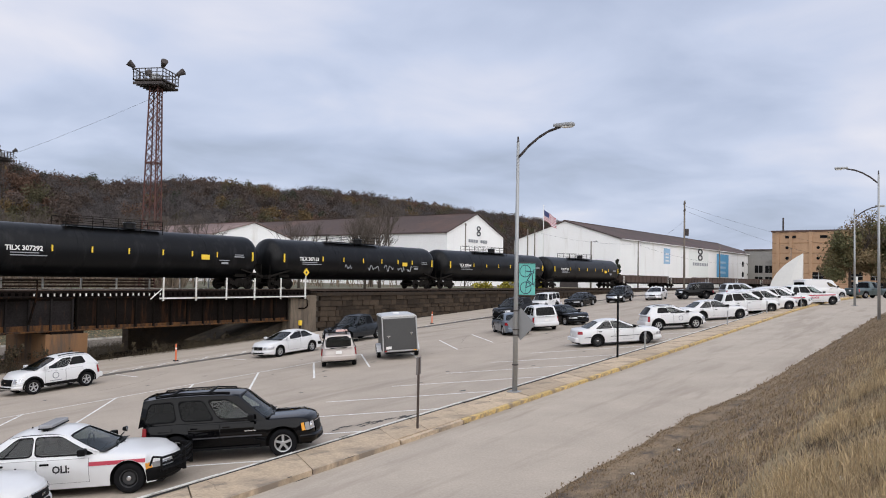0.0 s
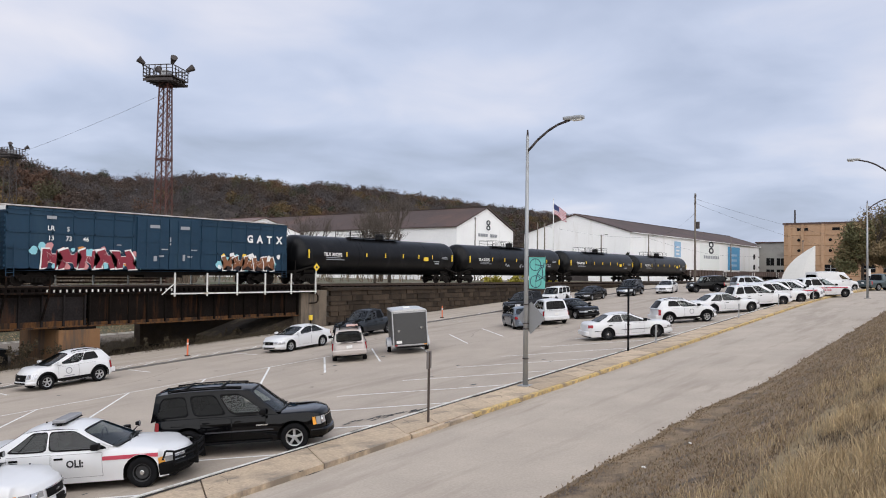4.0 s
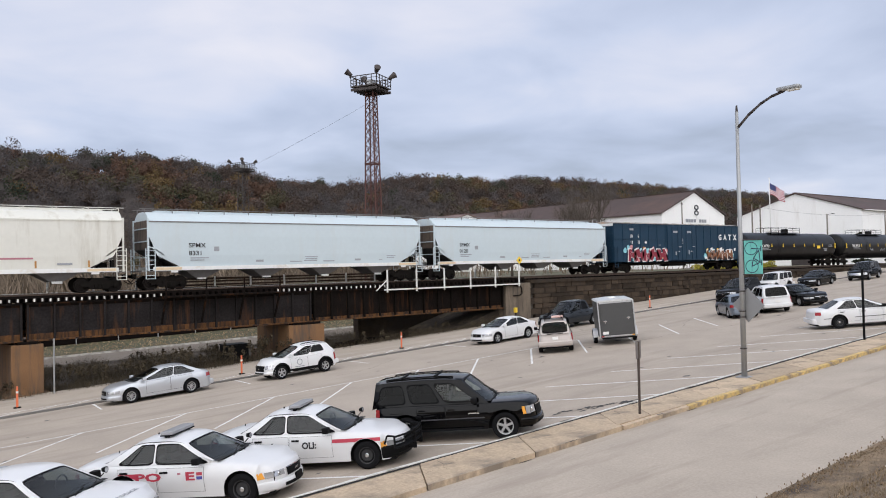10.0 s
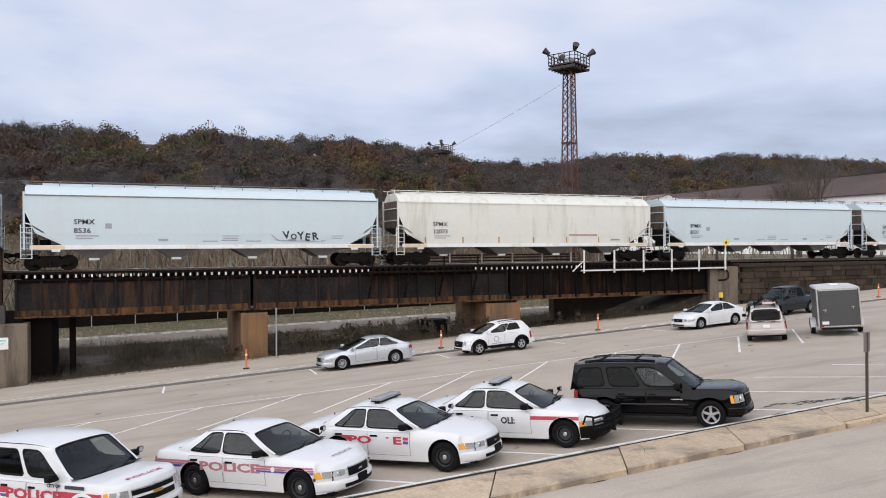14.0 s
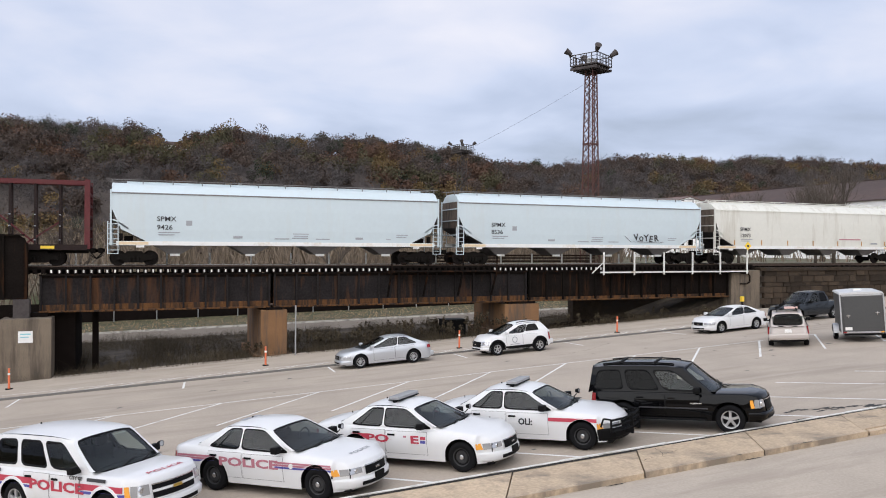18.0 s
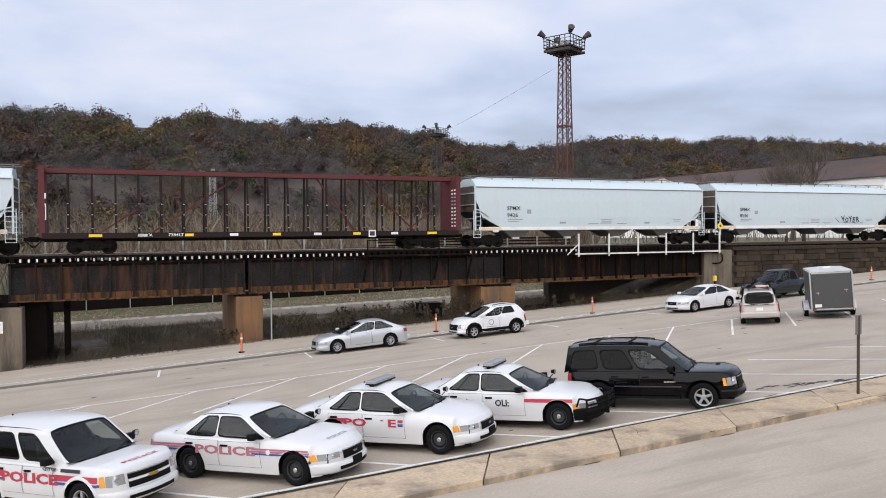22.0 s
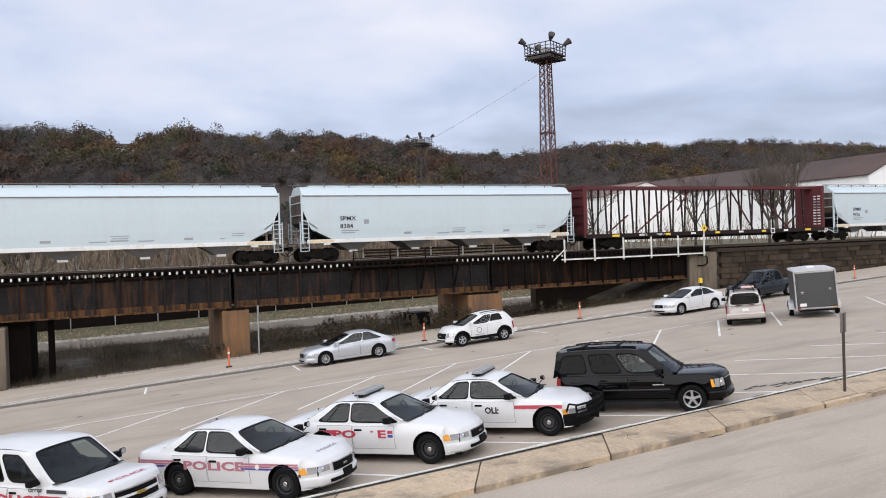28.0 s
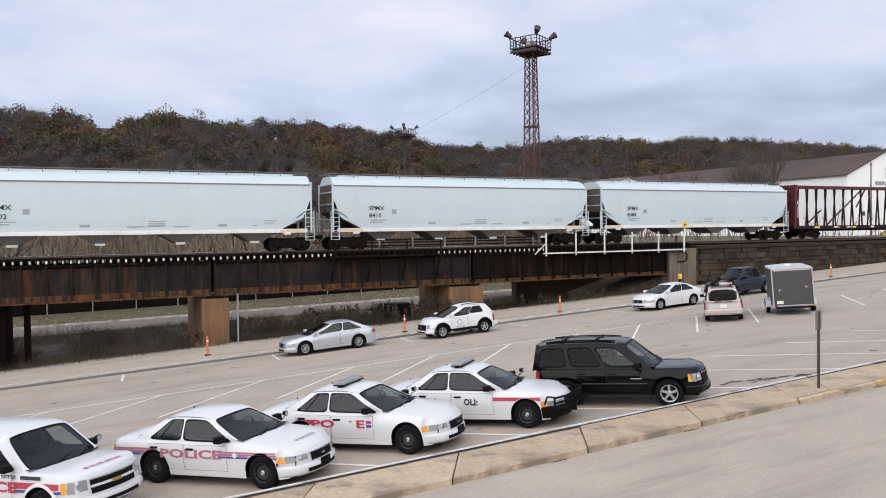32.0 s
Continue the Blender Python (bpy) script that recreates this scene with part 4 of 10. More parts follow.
def vehicle(name, label, cat, b, paint, contact, heading, side=-1, wheel="five", tint=None, group="", windows=(), doors=(), suv=False,
            lamps="", grille=None, lower=None, cladding=False, rack=False, mirror=None, tyre_w=0.23, rear_v=(0.12, 0.9), front_v=(0.06, 0.95), handle=None, flares=None, size=1.0):
    """contact: where the front wheel on that side touches the ground."""
    m = lot_pose(*contact, heading)
    off = Matrix.Translation((-b.xf, -side * (b.W / 2 - 0.06), 0))
    t = thing(name, label, cat, m @ Matrix.Diagonal((size, size, size, 1)) @ off, group)
    p = PAINT[paint]
    glass = tint or (GLASS_DARK if suv else GLASS)
    part("body", b.shell(), p, t, smooth=True)
    part("cabin", b.cabin(windows, front_v, rear_v), [p, TRIM], t, smooth=True)
    part("interior_trim", b.tray(), TRIM, t, "dark cabin trim")
    part("underbody", boxes((0.15, b.L - 0.2, -b.W * 0.37, b.W * 0.37, b.sill - 0.04, 0.66), bevel=0.02), M["black"], t)
    # glass
    ws = part("windscreen", b.screen(0.045, 0.955, front_v[0] - 0.01, front_v[1] + 0.01, True), GLASS_CLEAR, t, smooth=True)
    part("screen_seal", b.ring(lambda u, v, o: b.cab_end(u, v, True, o), 0.05, 0.95, *front_v, (0, 0), 0.012, 0.03), M["black"], ws)
    rw = part("rear_window", b.screen(0.085, 0.915, rear_v[0] - 0.01, rear_v[1] + 0.01, False), glass, t, smooth=True)
    part("screen_seal", b.ring(lambda u, v, o: b.cab_end(u, v, False, o), 0.09, 0.91, *rear_v, (0, 0), 0.014, 0.035), M["black"], rw)
    # seats, headrests, dashboard and steering wheel
    zb_ = b.zb((b.xr0 + b.xr1) / 2)
    top_ = b.zr - zb_
    for x_, hh in ((b.xr1 - 0.42, 0.50), (b.xr0 + (0.55 if not suv else 1.05), 0.36)):
        for y_ in (-0.36, 0.36):
            seat = part("seat_back", boxes((x_ - 0.16, x_, y_ - 0.24, y_ + 0.24, zb_ - 0.2, zb_ + top_ * hh * 0.75), bevel=0.04), TRIM, t)
            part("headrest", boxes((x_ - 0.17, x_ - 0.05, y_ - 0.13, y_ + 0.13, zb_ + top_ * hh * 0.75, zb_ + top_ * (hh + 0.14)), bevel=0.03), TRIM, seat)
    part("dashboard", boxes((b.xb1 - 0.62, b.xb1 - 0.15, -b.W * 0.36, b.W * 0.36, b.zb(b.xb1) - 0.1, b.zb(b.xb1 - 0.4) + 0.085), bevel=0.04), TRIM, t)
    bm = lathe(bmesh.new(), [(0.17, -0.012), (0.19, -0.012), (0.19, 0.012), (0.17, 0.012), (0.17, -0.012)], 18)
    part("steering_wheel", bm, TRIM, t, at=pose(b.xb1 - 0.72, 0.36, b.zb(b.xb1 - 0.7) + 0.10, 0, 25, 90))
    for s in (1, -1):
        for k, (u0, u1, v0, v1, lean) in enumerate(windows):
            sw = part("side_window", b.window(u0, u1, v0, v1, s, top_in=lean), glass if k < len(windows) - 1 else GLASS_FRONT if suv else GLASS, t, smooth=True)
            part("window_seal", b.ring(lambda u, v, o: b.cab_side(u, v, s, o), u0, u1, v0, v1, lean, 0.006, 0.035), M["black"], sw)
            if not suv and k == 0:
                ub = u0 + 0.30 * (u1 - u0)
                part("window_bar", b.pane(lambda u, v: b.cab_side(u, v, s, 0.004), ub - 0.006, ub + 0.006, v0, v1, (lean[0] * 0.5, lean[0] * 0.5), 1, 4), M["black"], sw)
        for x0, x1, lean in doors:
            d = part("door", b.side_patch(x0 + 0.012, x1 - 0.012, b.sill + 0.14, b.zb((x0 + x1) / 2) - 0.06, 0.007, s, 14, 5, lean), p, t, smooth=True)
            part("door_seam", b.side_patch(x0 + 0.003, x1 - 0.003, b.sill + 0.131, b.zb((x0 + x1) / 2) - 0.053, 0.0035, s, 14, 5, lean), SEAM if paint == "white" else M["black"], t, "dark gap round the door")
            hx, hz = x0 + 0.17 + lean, b.zb(x0 + 0.2) - 0.15
            y = b.side(hx, hz)
            part("handle", boxes((hx - 0.10, hx + 0.10, min(s * y, s * (y + 0.03)), max(s * y, s * (y + 0.03)), hz - 0.022, hz + 0.022), bevel=0.008), handle or M["black"], d)
        mx, mz = b.xb1 - 0.42, b.zb(b.xb1 - 0.42) + 0.10
        y = b.side(mx, b.zb(mx)) * 0.96
        bm = bmesh.new()
        box(bm, mx - 0.08, mx + 0.09, min(s * (y + 0.05), s * (y + 0.25)), max(s * (y + 0.05), s * (y + 0.25)), mz - 0.075, mz + 0.08, bevel=0.035)
        box(bm, mx - 0.03, mx + 0.04, min(s * (y - 0.03), s * (y + 0.10)), max(s * (y - 0.03), s * (y + 0.10)), mz - 0.07, mz - 0.02)
        part("mirror", bm, mirror or M["black"], t)
        # wheels
        for xa in (b.xf, b.xr):
            tyre, rim, cap, back = wheel_meshes(b.tr, tyre_w, wheel)
            turn = Matrix.Rotation(0 if s > 0 else math.pi, 4, "Z")
            wh = share("wheel", back, t, Matrix.Translation((xa, s * (b.W / 2 - 0.02 - tyre_w / 2), b.tr)) @ turn)
            for nm, me in (("tyre", tyre), ("rim", rim), ("hub_cap", cap)):
                share(nm, me, wh, Matrix())
        # tail lamps and head lamps
        zt = b.zb(0.1)
        if suv:
            part("tail_lamp", b.side_patch(0.01, 0.16, zt - 0.42, zt - 0.06, 0.012, s, 4, 4), LAMP_RED, t)
        else:
            part("tail_lamp", b.side_patch(0.005, 0.30, zt - 0.26, zt - 0.09, 0.012, s, 6, 3), LAMP_RED, t)
        zn = b.zb(b.L)
        h1 = zn - 0.03
        h0 = h1 - (0.22 if suv else 0.135)
        yin = b.W * (0.30 if suv else 0.235)
        hl = b.side_patch(b.L - (0.10 if suv else 0.12), b.L, h0, h1, 0.010, s, 6, 3)
        b.nose_patch(s * yin, s * b.W, h0 + 0.015, h1, 0.010, 10, 3, bm=hl)
        hl = part("head_lamp", hl, LAMP_CLEAR, t, smooth=True)
        c = b.warp(b.L, s * (yin + 0.13), (h0 + h1) / 2)
        part("reflector", rod(bmesh.new(), (c.x - 0.02, c.y, c.z), (c.x + 0.016, c.y, c.z), (h1 - h0) * 0.33, n=14), CHROME, hl)
        part("turn_lamp", b.side_patch(b.L - (0.24 if suv else 0.40), b.L - (0.10 if suv else 0.12), h0 + 0.005, h1 + (0 if suv else 0.01), 0.012, s, 6, 3, -0.03), LAMP_AMBER if lamps == "amber" else LAMP_CLEAR, t, smooth=True)
        if flares:
            for xa in (b.xf, b.xr):
                part("wheel_arch", b.flare(xa, s), flares, t, smooth=True)
        if cladding:
            part("sill_cladding", b.side_patch(b.xr + b.ra, b.xf - b.ra, b.sill - 0.01, b.sill + 0.17, 0.014, s, 6, 2), M["black"], t)
    # ends
    zh = b.zb(b.L - 0.15)
    wn = b.W / 2 * b.nose
    zn = b.zb(b.L)
    gy = b.W * (0.275 if suv else 0.195)
    gz0, gz1 = (zn - 0.215, zn - 0.02) if not suv else (zn - 0.34, zn - 0.05)
    gr = part("grille", b.nose_patch(-gy, gy, gz0, gz1, 0.016, 8, 4), grille or M["black"], t)
    for dz in (0.0, gz1 - gz0):
        part("grille_rim", b.nose_patch(-gy - 0.012, gy + 0.012, gz0 + dz - 0.012, gz0 + dz + 0.012, 0.022, 8, 1), CHROME if dz else p, gr)
    c = b.warp(b.L, 0, (gz0 + gz1) / 2)
    part("badge", boxes((c.x + 0.018, c.x + 0.03, -0.07, 0.07, c.z - 0.022, c.z + 0.022), bevel=0.004), CHROME, gr)
    part("front_bumper", b.bumper(b.sill + 0.02, gz0 - 0.015), lower or p, t, smooth=True)
    part("air_intake", b.nose_patch(-wn * 0.72, wn * 0.72, b.sill + 0.075, b.sill + 0.15, 0.064, 8, 2), M["black"], t)
    part("rear_bumper", boxes((-0.06, 0.2, -b.W / 2 * b.tail * 1.06, b.W / 2 * b.tail * 1.06, b.sill + 0.10, b.sill + 0.34), bevel=0.05), lower or p, t)
    part("number_plate", boxes((-0.072, -0.058, -0.15, 0.15, b.sill + 0.42, b.sill + 0.57), bevel=0.003), DECAL["white"], t)
    # wipers
    bm = bmesh.new()
    for y in (-0.35, 0.25):
        a, c = b.cab_end(0.5 - y / b.W, 0.04, True, 0.03), b.cab_end(0.5 - (y + 0.55) / b.W, 0.20, True, 0.03)
        beam(bm, a, c, 0.02, 0.015)
    part("wiper", bm, M["black"], t)
    if rack:
        for s in (1, -1):
            bm = bmesh.new()
            pts = [b.cab_roof(u, 0.5 - s * 0.36) + Vector((0, 0, 0.025)) for u in (0.12, 0.3, 0.5, 0.7, 0.88)]
            for a, c in zip(pts, pts[1:]):
                beam(bm, a, c, 0.035)
            for q in (pts[0], pts[-1]):
                beam(bm, q - Vector((0, 0, 0.05)), q + Vector((0, 0, 0.01)), 0.04)
            part("roof_rail", bm, M["black"], t)
        if rack == "bars":
            for u in (0.3, 0.68):
                a, c = b.cab_roof(u, 0.14) + Vector((0, 0, 0.045)), b.cab_roof(u, 0.86) + Vector((0, 0, 0.045))
                part("cross_bar", beam(bmesh.new(), a, c, 0.05, 0.03), M["black"], t)
    return t


def side_text(t, b, body, x, z, size, mat, s=-1, wide=1.0, label="", parent=None):
    """Letters on the side of a vehicle, reading from the outside."""
    bm = text_bm(body, size, bold=0.036)
    bmesh.ops.scale(bm, vec=(wide, 1, 1), verts=bm.verts)
    y = max(b.side(x, z + size * 0.35), b.side(x, z - size * 0.35), b.side(x, z)) + 0.012
    return part("lettering", bm, mat, parent or t, label or "painted letters", at=pose(x, s * y, z, 90, 0, 0 if s < 0 else 180))


def bonnet_text(t, b, body, x, size, mat, wide=1.3):
    """Letters that follow the bonnet, read from in front."""
    bm = text_bm(body, size, 0.0, bold=0.02)
    for v in bm.verts:
        y, xx = v.co.x * wide, x - v.co.y
        s_ = b.side(xx, b.zb(xx))
        prof = ((0.0, 0.028), (0.45 * s_, 0.022), (0.87 * s_, 0.006), (0.95 * s_, -0.012), (s_, -0.045))
        k = abs(y)
        dz = prof[-1][1]
        for (a, za), (c, zc) in zip(prof, prof[1:]):
            if k <= c:
                dz = za + (zc - za) * (k - a) / (c - a)
                break
        v.co = b.warp(xx, y, b.zb(xx) + dz) + Vector((0, 0, 0.009))
    return part("lettering", bm, mat, t, "letters across the bonnet edge")


def crown_vic():
    return Body(5.27, 1.96, 2.91, 0.90, 0.345, [(0, 0.80), (0.08, 0.93), (0.5, 0.985), (1.1, 0.985), (1.7, 0.955), (3.4, 0.935), (3.78, 0.945), (4.5, 0.905), (4.9, 0.85), (5.13, 0.795), (5.23, 0.75), (5.27, 0.69)],
                (0.90, 1.62, 2.92, 3.80, 1.475, 0.68), sill=0.21, nose=0.74, roof_crown=0.055, bow=0.40)


CV_WIN = ((0.125, 0.445, 0.06, 0.90, (0.055, 0.0)), (0.475, 0.955, 0.06, 0.90, (0.0, -0.055)))
CV_DOORS = ((1.33, 2.33, 0.0), (2.34, 3.50, 0.0))


def tahoe_body():
    return Body(5.00, 2.01, 2.95, 0.98, 0.39, [(0, 1.02), (0.06, 1.10), (1.0, 1.11), (3.17, 1.09), (3.62, 1.08), (4.37, 1.085), (4.79, 1.05), (4.94, 1.01), (5.00, 0.95)],
                (0.02, 0.18, 2.80, 3.60, 1.87, 0.76), sill=0.33, arch=0.09, nose=0.82, tail=0.86, roof_crown=0.06, bow=0.30, lean=0.06)


TAHOE_WIN = ((0.05, 0.305, 0.10, 0.84, (0.02, 0.0)), (0.355, 0.605, 0.10, 0.84, (0.0, 0.0)), (0.65, 0.925, 0.10, 0.84, (0.0, -0.06)))
TAHOE_DOORS = ((1.42, 2.29, 0.0), (2.30, 3.25, 0.0))


def light_bar(t, b, u=0.55):
    p = b.cab_roof(u, 0.5)
    bm = bmesh.new()
    box(bm, p.x - 0.15, p.x + 0.15, -0.50, 0.50, p.z + 0.035, p.z + 0.12, bevel=0.025)
    bar = part("light_bar", bm, plain("grey_lamp_cover", (0.30, 0.30, 0.31), 0.25), t, "grey emergency light bar")
    part("bar_tray", boxes((p.x - 0.155, p.x + 0.155, -0.505, 0.505, p.z + 0.015, p.z + 0.04)), M["black"], bar)
    for y in (-0.45, 0.45):
        part("bar_foot", boxes((p.x - 0.05, p.x + 0.05, y - 0.03, y + 0.03, p.z - 0.05, p.z + 0.04)), M["black"], bar)


def spot_lamp(t, b, s=1):
    p = b.cab_side(0.97, 0.12, s)
    bm = rod(bmesh.new(), p, p + Vector((0.10, s * 0.05, 0.10)), 0.012)
    c = p + Vector((0.12, s * 0.06, 0.17))
    rod(bm, c - Vector((0.06, 0, 0)), c + Vector((0.04, 0, 0)), 0.045, 0.07, 14)
    sl = part("spot_lamp", bm, M["black"], t)
    part("lens", rod(bmesh.new(), c + Vector((0.035, 0, 0)), c + Vector((0.046, 0, 0)), 0.06, n=14), LAMP_CLEAR, sl)


def antennas(t, b):
    bm = rod(bmesh.new(), b.cab_roof(0.2, 0.5) - Vector((0, 0, 0.02)), b.cab_roof(0.2, 0.5) + Vector((0, 0, 0.035)), 0.022, 0.016)
    part("antenna", bm, M["black"], t)
    bm = bmesh.new()
    x = 0.55
    rod(bm, (x, 0.3, b.zb(x) - 0.02), (x, 0.3, b.zb(x) + 0.08), 0.014, 0.01)
    part("antenna", bm, M["black"], t)


def stripes(t, b, zones, s=-1):
    for x0, x1, z0, z1, mat in zones:
        part("stripe", b.side_patch(x0, x1, z0, z1, 0.011, s, max(3, int((x1 - x0) / 0.12)), 1), DECAL[mat], t, "painted side stripe", smooth=True)


HEAD = -49.0
b = crown_vic()
common = dict(windows=CV_WIN, doors=CV_DOORS, wheel="steel", lamps="amber", group="parked police cars", heading=HEAD, rear_v=(0.10, 0.88))

# police car with full lettering
t = vehicle("police_sedan", "white police sedan with red and blue side stripes", "police car", b, "white", (3.5, 16.0), **common)
stripes(t, b, ((0.35, 1.55, 0.70, 0.745, "dim_red"), (0.35, 1.55, 0.755, 0.80, "dim_red"), (0.35, 1.55, 0.645, 0.69, "blue"),
               (3.28, 4.88, 0.685, 0.725, "dim_red"), (3.28, 4.80, 0.735, 0.775, "dim_red"), (3.28, 4.88, 0.635, 0.675, "blue")))
side_text(t, b, "POLICE", 2.52, 0.69, 0.26, DECAL["dim_red"], wide=2.0)
side_text(t, b, "POLICE", 2.52, 0.69, 0.26, DECAL["dim_red"], s=1, wide=2.0)
part("roundel", rod(bmesh.new(), (3.72, -b.side(3.72, 0.70) - 0.016, 0.70), (3.72, -b.side(3.72, 0.70) + 0.02, 0.70), 0.055, n=16), DECAL["white"], t)
bonnet_text(t, b, "POLICE", 4.88, 0.17, DECAL["grey"])
part("number_bar", b.side_patch(4.81, 4.98, 0.50, 0.56, 0.024, -1, 4, 1), DECAL["black"], t)
antennas(t, b), spot_lamp(t, b)
part("front_plate", boxes((5.31, 5.355, -0.16, 0.16, 0.36, 0.48), bevel=0.004), M["black"], t)
part("roof_number", boxes((1.75, 1.9, -0.3, 0.05, 1.475, 1.485), (1.75, 1.9, 0.1, 0.3, 1.475, 1.485)), DECAL["grey"], t)

# police car whose lettering is partly torn off
t = vehicle("police_sedan", "white police sedan with peeled red lettering and light bar", "police car", b, "white", (6.95, 16.35), **common)
stripes(t, b, ((1.36, 1.82, 0.735, 0.79, "red"), (1.55, 1.82, 0.67, 0.735, "red"), (3.32, 3.46, 0.71, 0.78, "red"), (3.32, 3.46, 0.62, 0.69, "blue")))
side_text(t, b, "PO", 2.12, 0.69, 0.25, DECAL["red"], wide=2.0)
side_text(t, b, "E", 3.16, 0.69, 0.25, DECAL["red"], wide=1.9)
part("torn_letters", boxes((2.45, 2.52, -0.985, -0.97, 0.64, 0.68), (2.85, 2.93, -0.985, -0.97, 0.74, 0.78)), DECAL["dim_red"], t)
light_bar(t, b), antennas(t, b), spot_lamp(t, b)
part("front_plate", boxes((5.31, 5.355, -0.16, 0.16, 0.36, 0.48), bevel=0.004), M["black"], t)

# police car with a push bumper
t = vehicle("police_sedan", "white police sedan with a black push bumper and a red stripe", "police car", b, "white", (10.3, 16.5), lower=M["black"], **common)
stripes(t, b, ((0.3, 1.25, 0.69, 0.79, "red"), (3.5, 4.85, 0.70, 0.79, "red"), (1.05, 1.25, 0.64, 0.69, "black")))
side_text(t, b, "OLI:", 2.88, 0.66, 0.23, DECAL["black"], wide=0.95)
part("torn_letters", boxes((1.86, 1.90, -0.988, -0.972, 0.72, 0.76), (2.24, 2.29, -0.988, -0.972, 0.62, 0.68)), DECAL["black"], t)
light_bar(t, b), antennas(t, b), spot_lamp(t, b)
pb = part("push_bumper", boxes((5.42, 5.52, -0.36, -0.30, 0.34, 0.86), (5.24, 5.46, -0.36, -0.30, 0.36, 0.46), bevel=0.02), M["black"], t, "black tubular push bumper")
part("upright", boxes((5.42, 5.52, 0.30, 0.36, 0.34, 0.86), (5.24, 5.46, 0.30, 0.36, 0.36, 0.46), bevel=0.02), M["black"], pb)
rail_pts = [(5.10, -0.88, 0.62), (5.34, -0.66, 0.65), (5.48, -0.34, 0.68), (5.51, 0, 0.69), (5.48, 0.34, 0.68), (5.34, 0.66, 0.65), (5.10, 0.88, 0.62)]
for dz in (0.0, 0.13, -0.15):
    bm = bmesh.new()
    for p_, q_ in zip(rail_pts, rail_pts[1:]):
        rod(bm, (p_[0], p_[1], p_[2] + dz), (q_[0], q_[1], q_[2] + dz), 0.028)
    part("rail", bm, M["black"], pb)
for s in (-1, 1):
    bm = rod(bmesh.new(), (5.10, s * 0.88, 0.45), (5.10, s * 0.88, 0.78), 0.028)
    rod(bm, (5.10, s * 0.88, 0.77), (4.93, s * 0.93, 0.80), 0.024), rod(bm, (4.93, s * 0.93, 0.80), (4.86, s * 0.965, 0.60), 0.024)
    part("wing_loop", bm, M["black"], pb)
part("bumper_cover", b.bumper(0.28, 0.54, 0.09), M["black"], t)

# black full-size estate
b = tahoe_body()
t = vehicle("black_suv", "glossy black full-size SUV with roof bars and alloy wheels", "SUV", b, "black", (14.3, 15.75), heading=HEAD, windows=TAHOE_WIN, doors=TAHOE_DOORS,
            suv=True, lamps="amber", rack="bars", rear_v=(0.2, 0.9), tyre_w=0.27, handle=PAINT["black"], size=0.95)
part("fuel_flap_sticker", b.side_patch(0.62, 0.98, 0.90, 1.0, 0.012, -1, 4, 3), PAINT["black"], t)
stripes(t, b, ((1.55, 3.45, 0.66, 0.70, "black"),))
part("name_badge", b.side_patch(2.98, 3.30, 0.80, 0.83, 0.016, -1, 4, 1), CHROME, t, "small chrome name badge")
part("side_step", boxes((1.35, 3.4, -1.03, -0.86, 0.34, 0.40), bevel=0.015), M["black"], t)
part("rear_spoiler", boxes((0.14, 0.40, -0.60, 0.60, 1.765, 1.80), bevel=0.012), PAINT["black"], t)

# white police estate
b = tahoe_body()
b.zr = 1.84
t = vehicle("police_suv", "white full-size police SUV with red lettering and blue stripe", "police car", b, "white", (-0.58, 16.38), heading=HEAD, windows=TAHOE_WIN, doors=TAHOE_DOORS,
            suv=True, lamps="amber", rear_v=(0.2, 0.9), tyre_w=0.27, group="parked police cars", flares=PAINT["white"], size=0.96)
stripes(t, b, ((0.1, 1.72, 0.80, 0.93, "red"), (0.1, 1.72, 0.72, 0.775, "blue"), (3.30, 4.65, 0.80, 0.92, "red"), (3.30, 4.75, 0.72, 0.775, "blue")))
side_text(t, b, "POLICE", 2.52, 0.80, 0.29, DECAL["red"], wide=1.85)
side_text(t, b, "CITY OF", 3.15, 1.015, 0.10, DECAL["black"], wide=1.1)
part("name_bar", b.side_patch(3.48, 4.05, 0.975, 1.045, 0.012, -1, 5, 1), DECAL["black"], t)
part("number_bar", b.side_patch(0.18, 0.62, 1.0, 1.07, 0.012, -1, 5, 1), DECAL["black"], t)
bonnet_text(t, b, "POLICE", 4.72, 0.19, DECAL["red"], 1.5)
part("grille_bar", b.nose_patch(-0.56, 0.56, 0.745, 0.795, 0.035, 8, 1), PAINT["white"], t)
antennas(t, b), spot_lamp(t, b)
part("gold_badge", boxes((5.01, 5.045, -0.11, 0.11, 0.74, 0.80), bevel=0.008), plain("gold_badge", (0.6, 0.4, 0.1), 0.3, 0.8), t)


def malibu_body():
    return Body(4.92, 1.85, 2.83, 0.98, 0.335, [(0, 0.86), (0.1, 0.97), (0.6, 1.01), (2.0, 0.98), (3.3, 0.93), (3.7, 0.93), (4.4, 0.85), (4.72, 0.79), (4.87, 0.73), (4.92, 0.67)],
                (0.35, 1.25, 2.45, 3.75, 1.47, 0.63), sill=0.20, roof_crown=0.06)


def camry_body():
    return Body(4.82, 1.82, 2.776, 0.97, 0.33, [(0, 0.90), (0.1, 1.00), (0.6, 1.03), (2.0, 0.99), (3.2, 0.95), (3.7, 0.95), (4.4, 0.88), (4.62, 0.82), (4.77, 0.75), (4.82, 0.69)],
                (0.45, 1.25, 2.45, 3.66, 1.47, 0.63), sill=0.20, roof_crown=0.06)


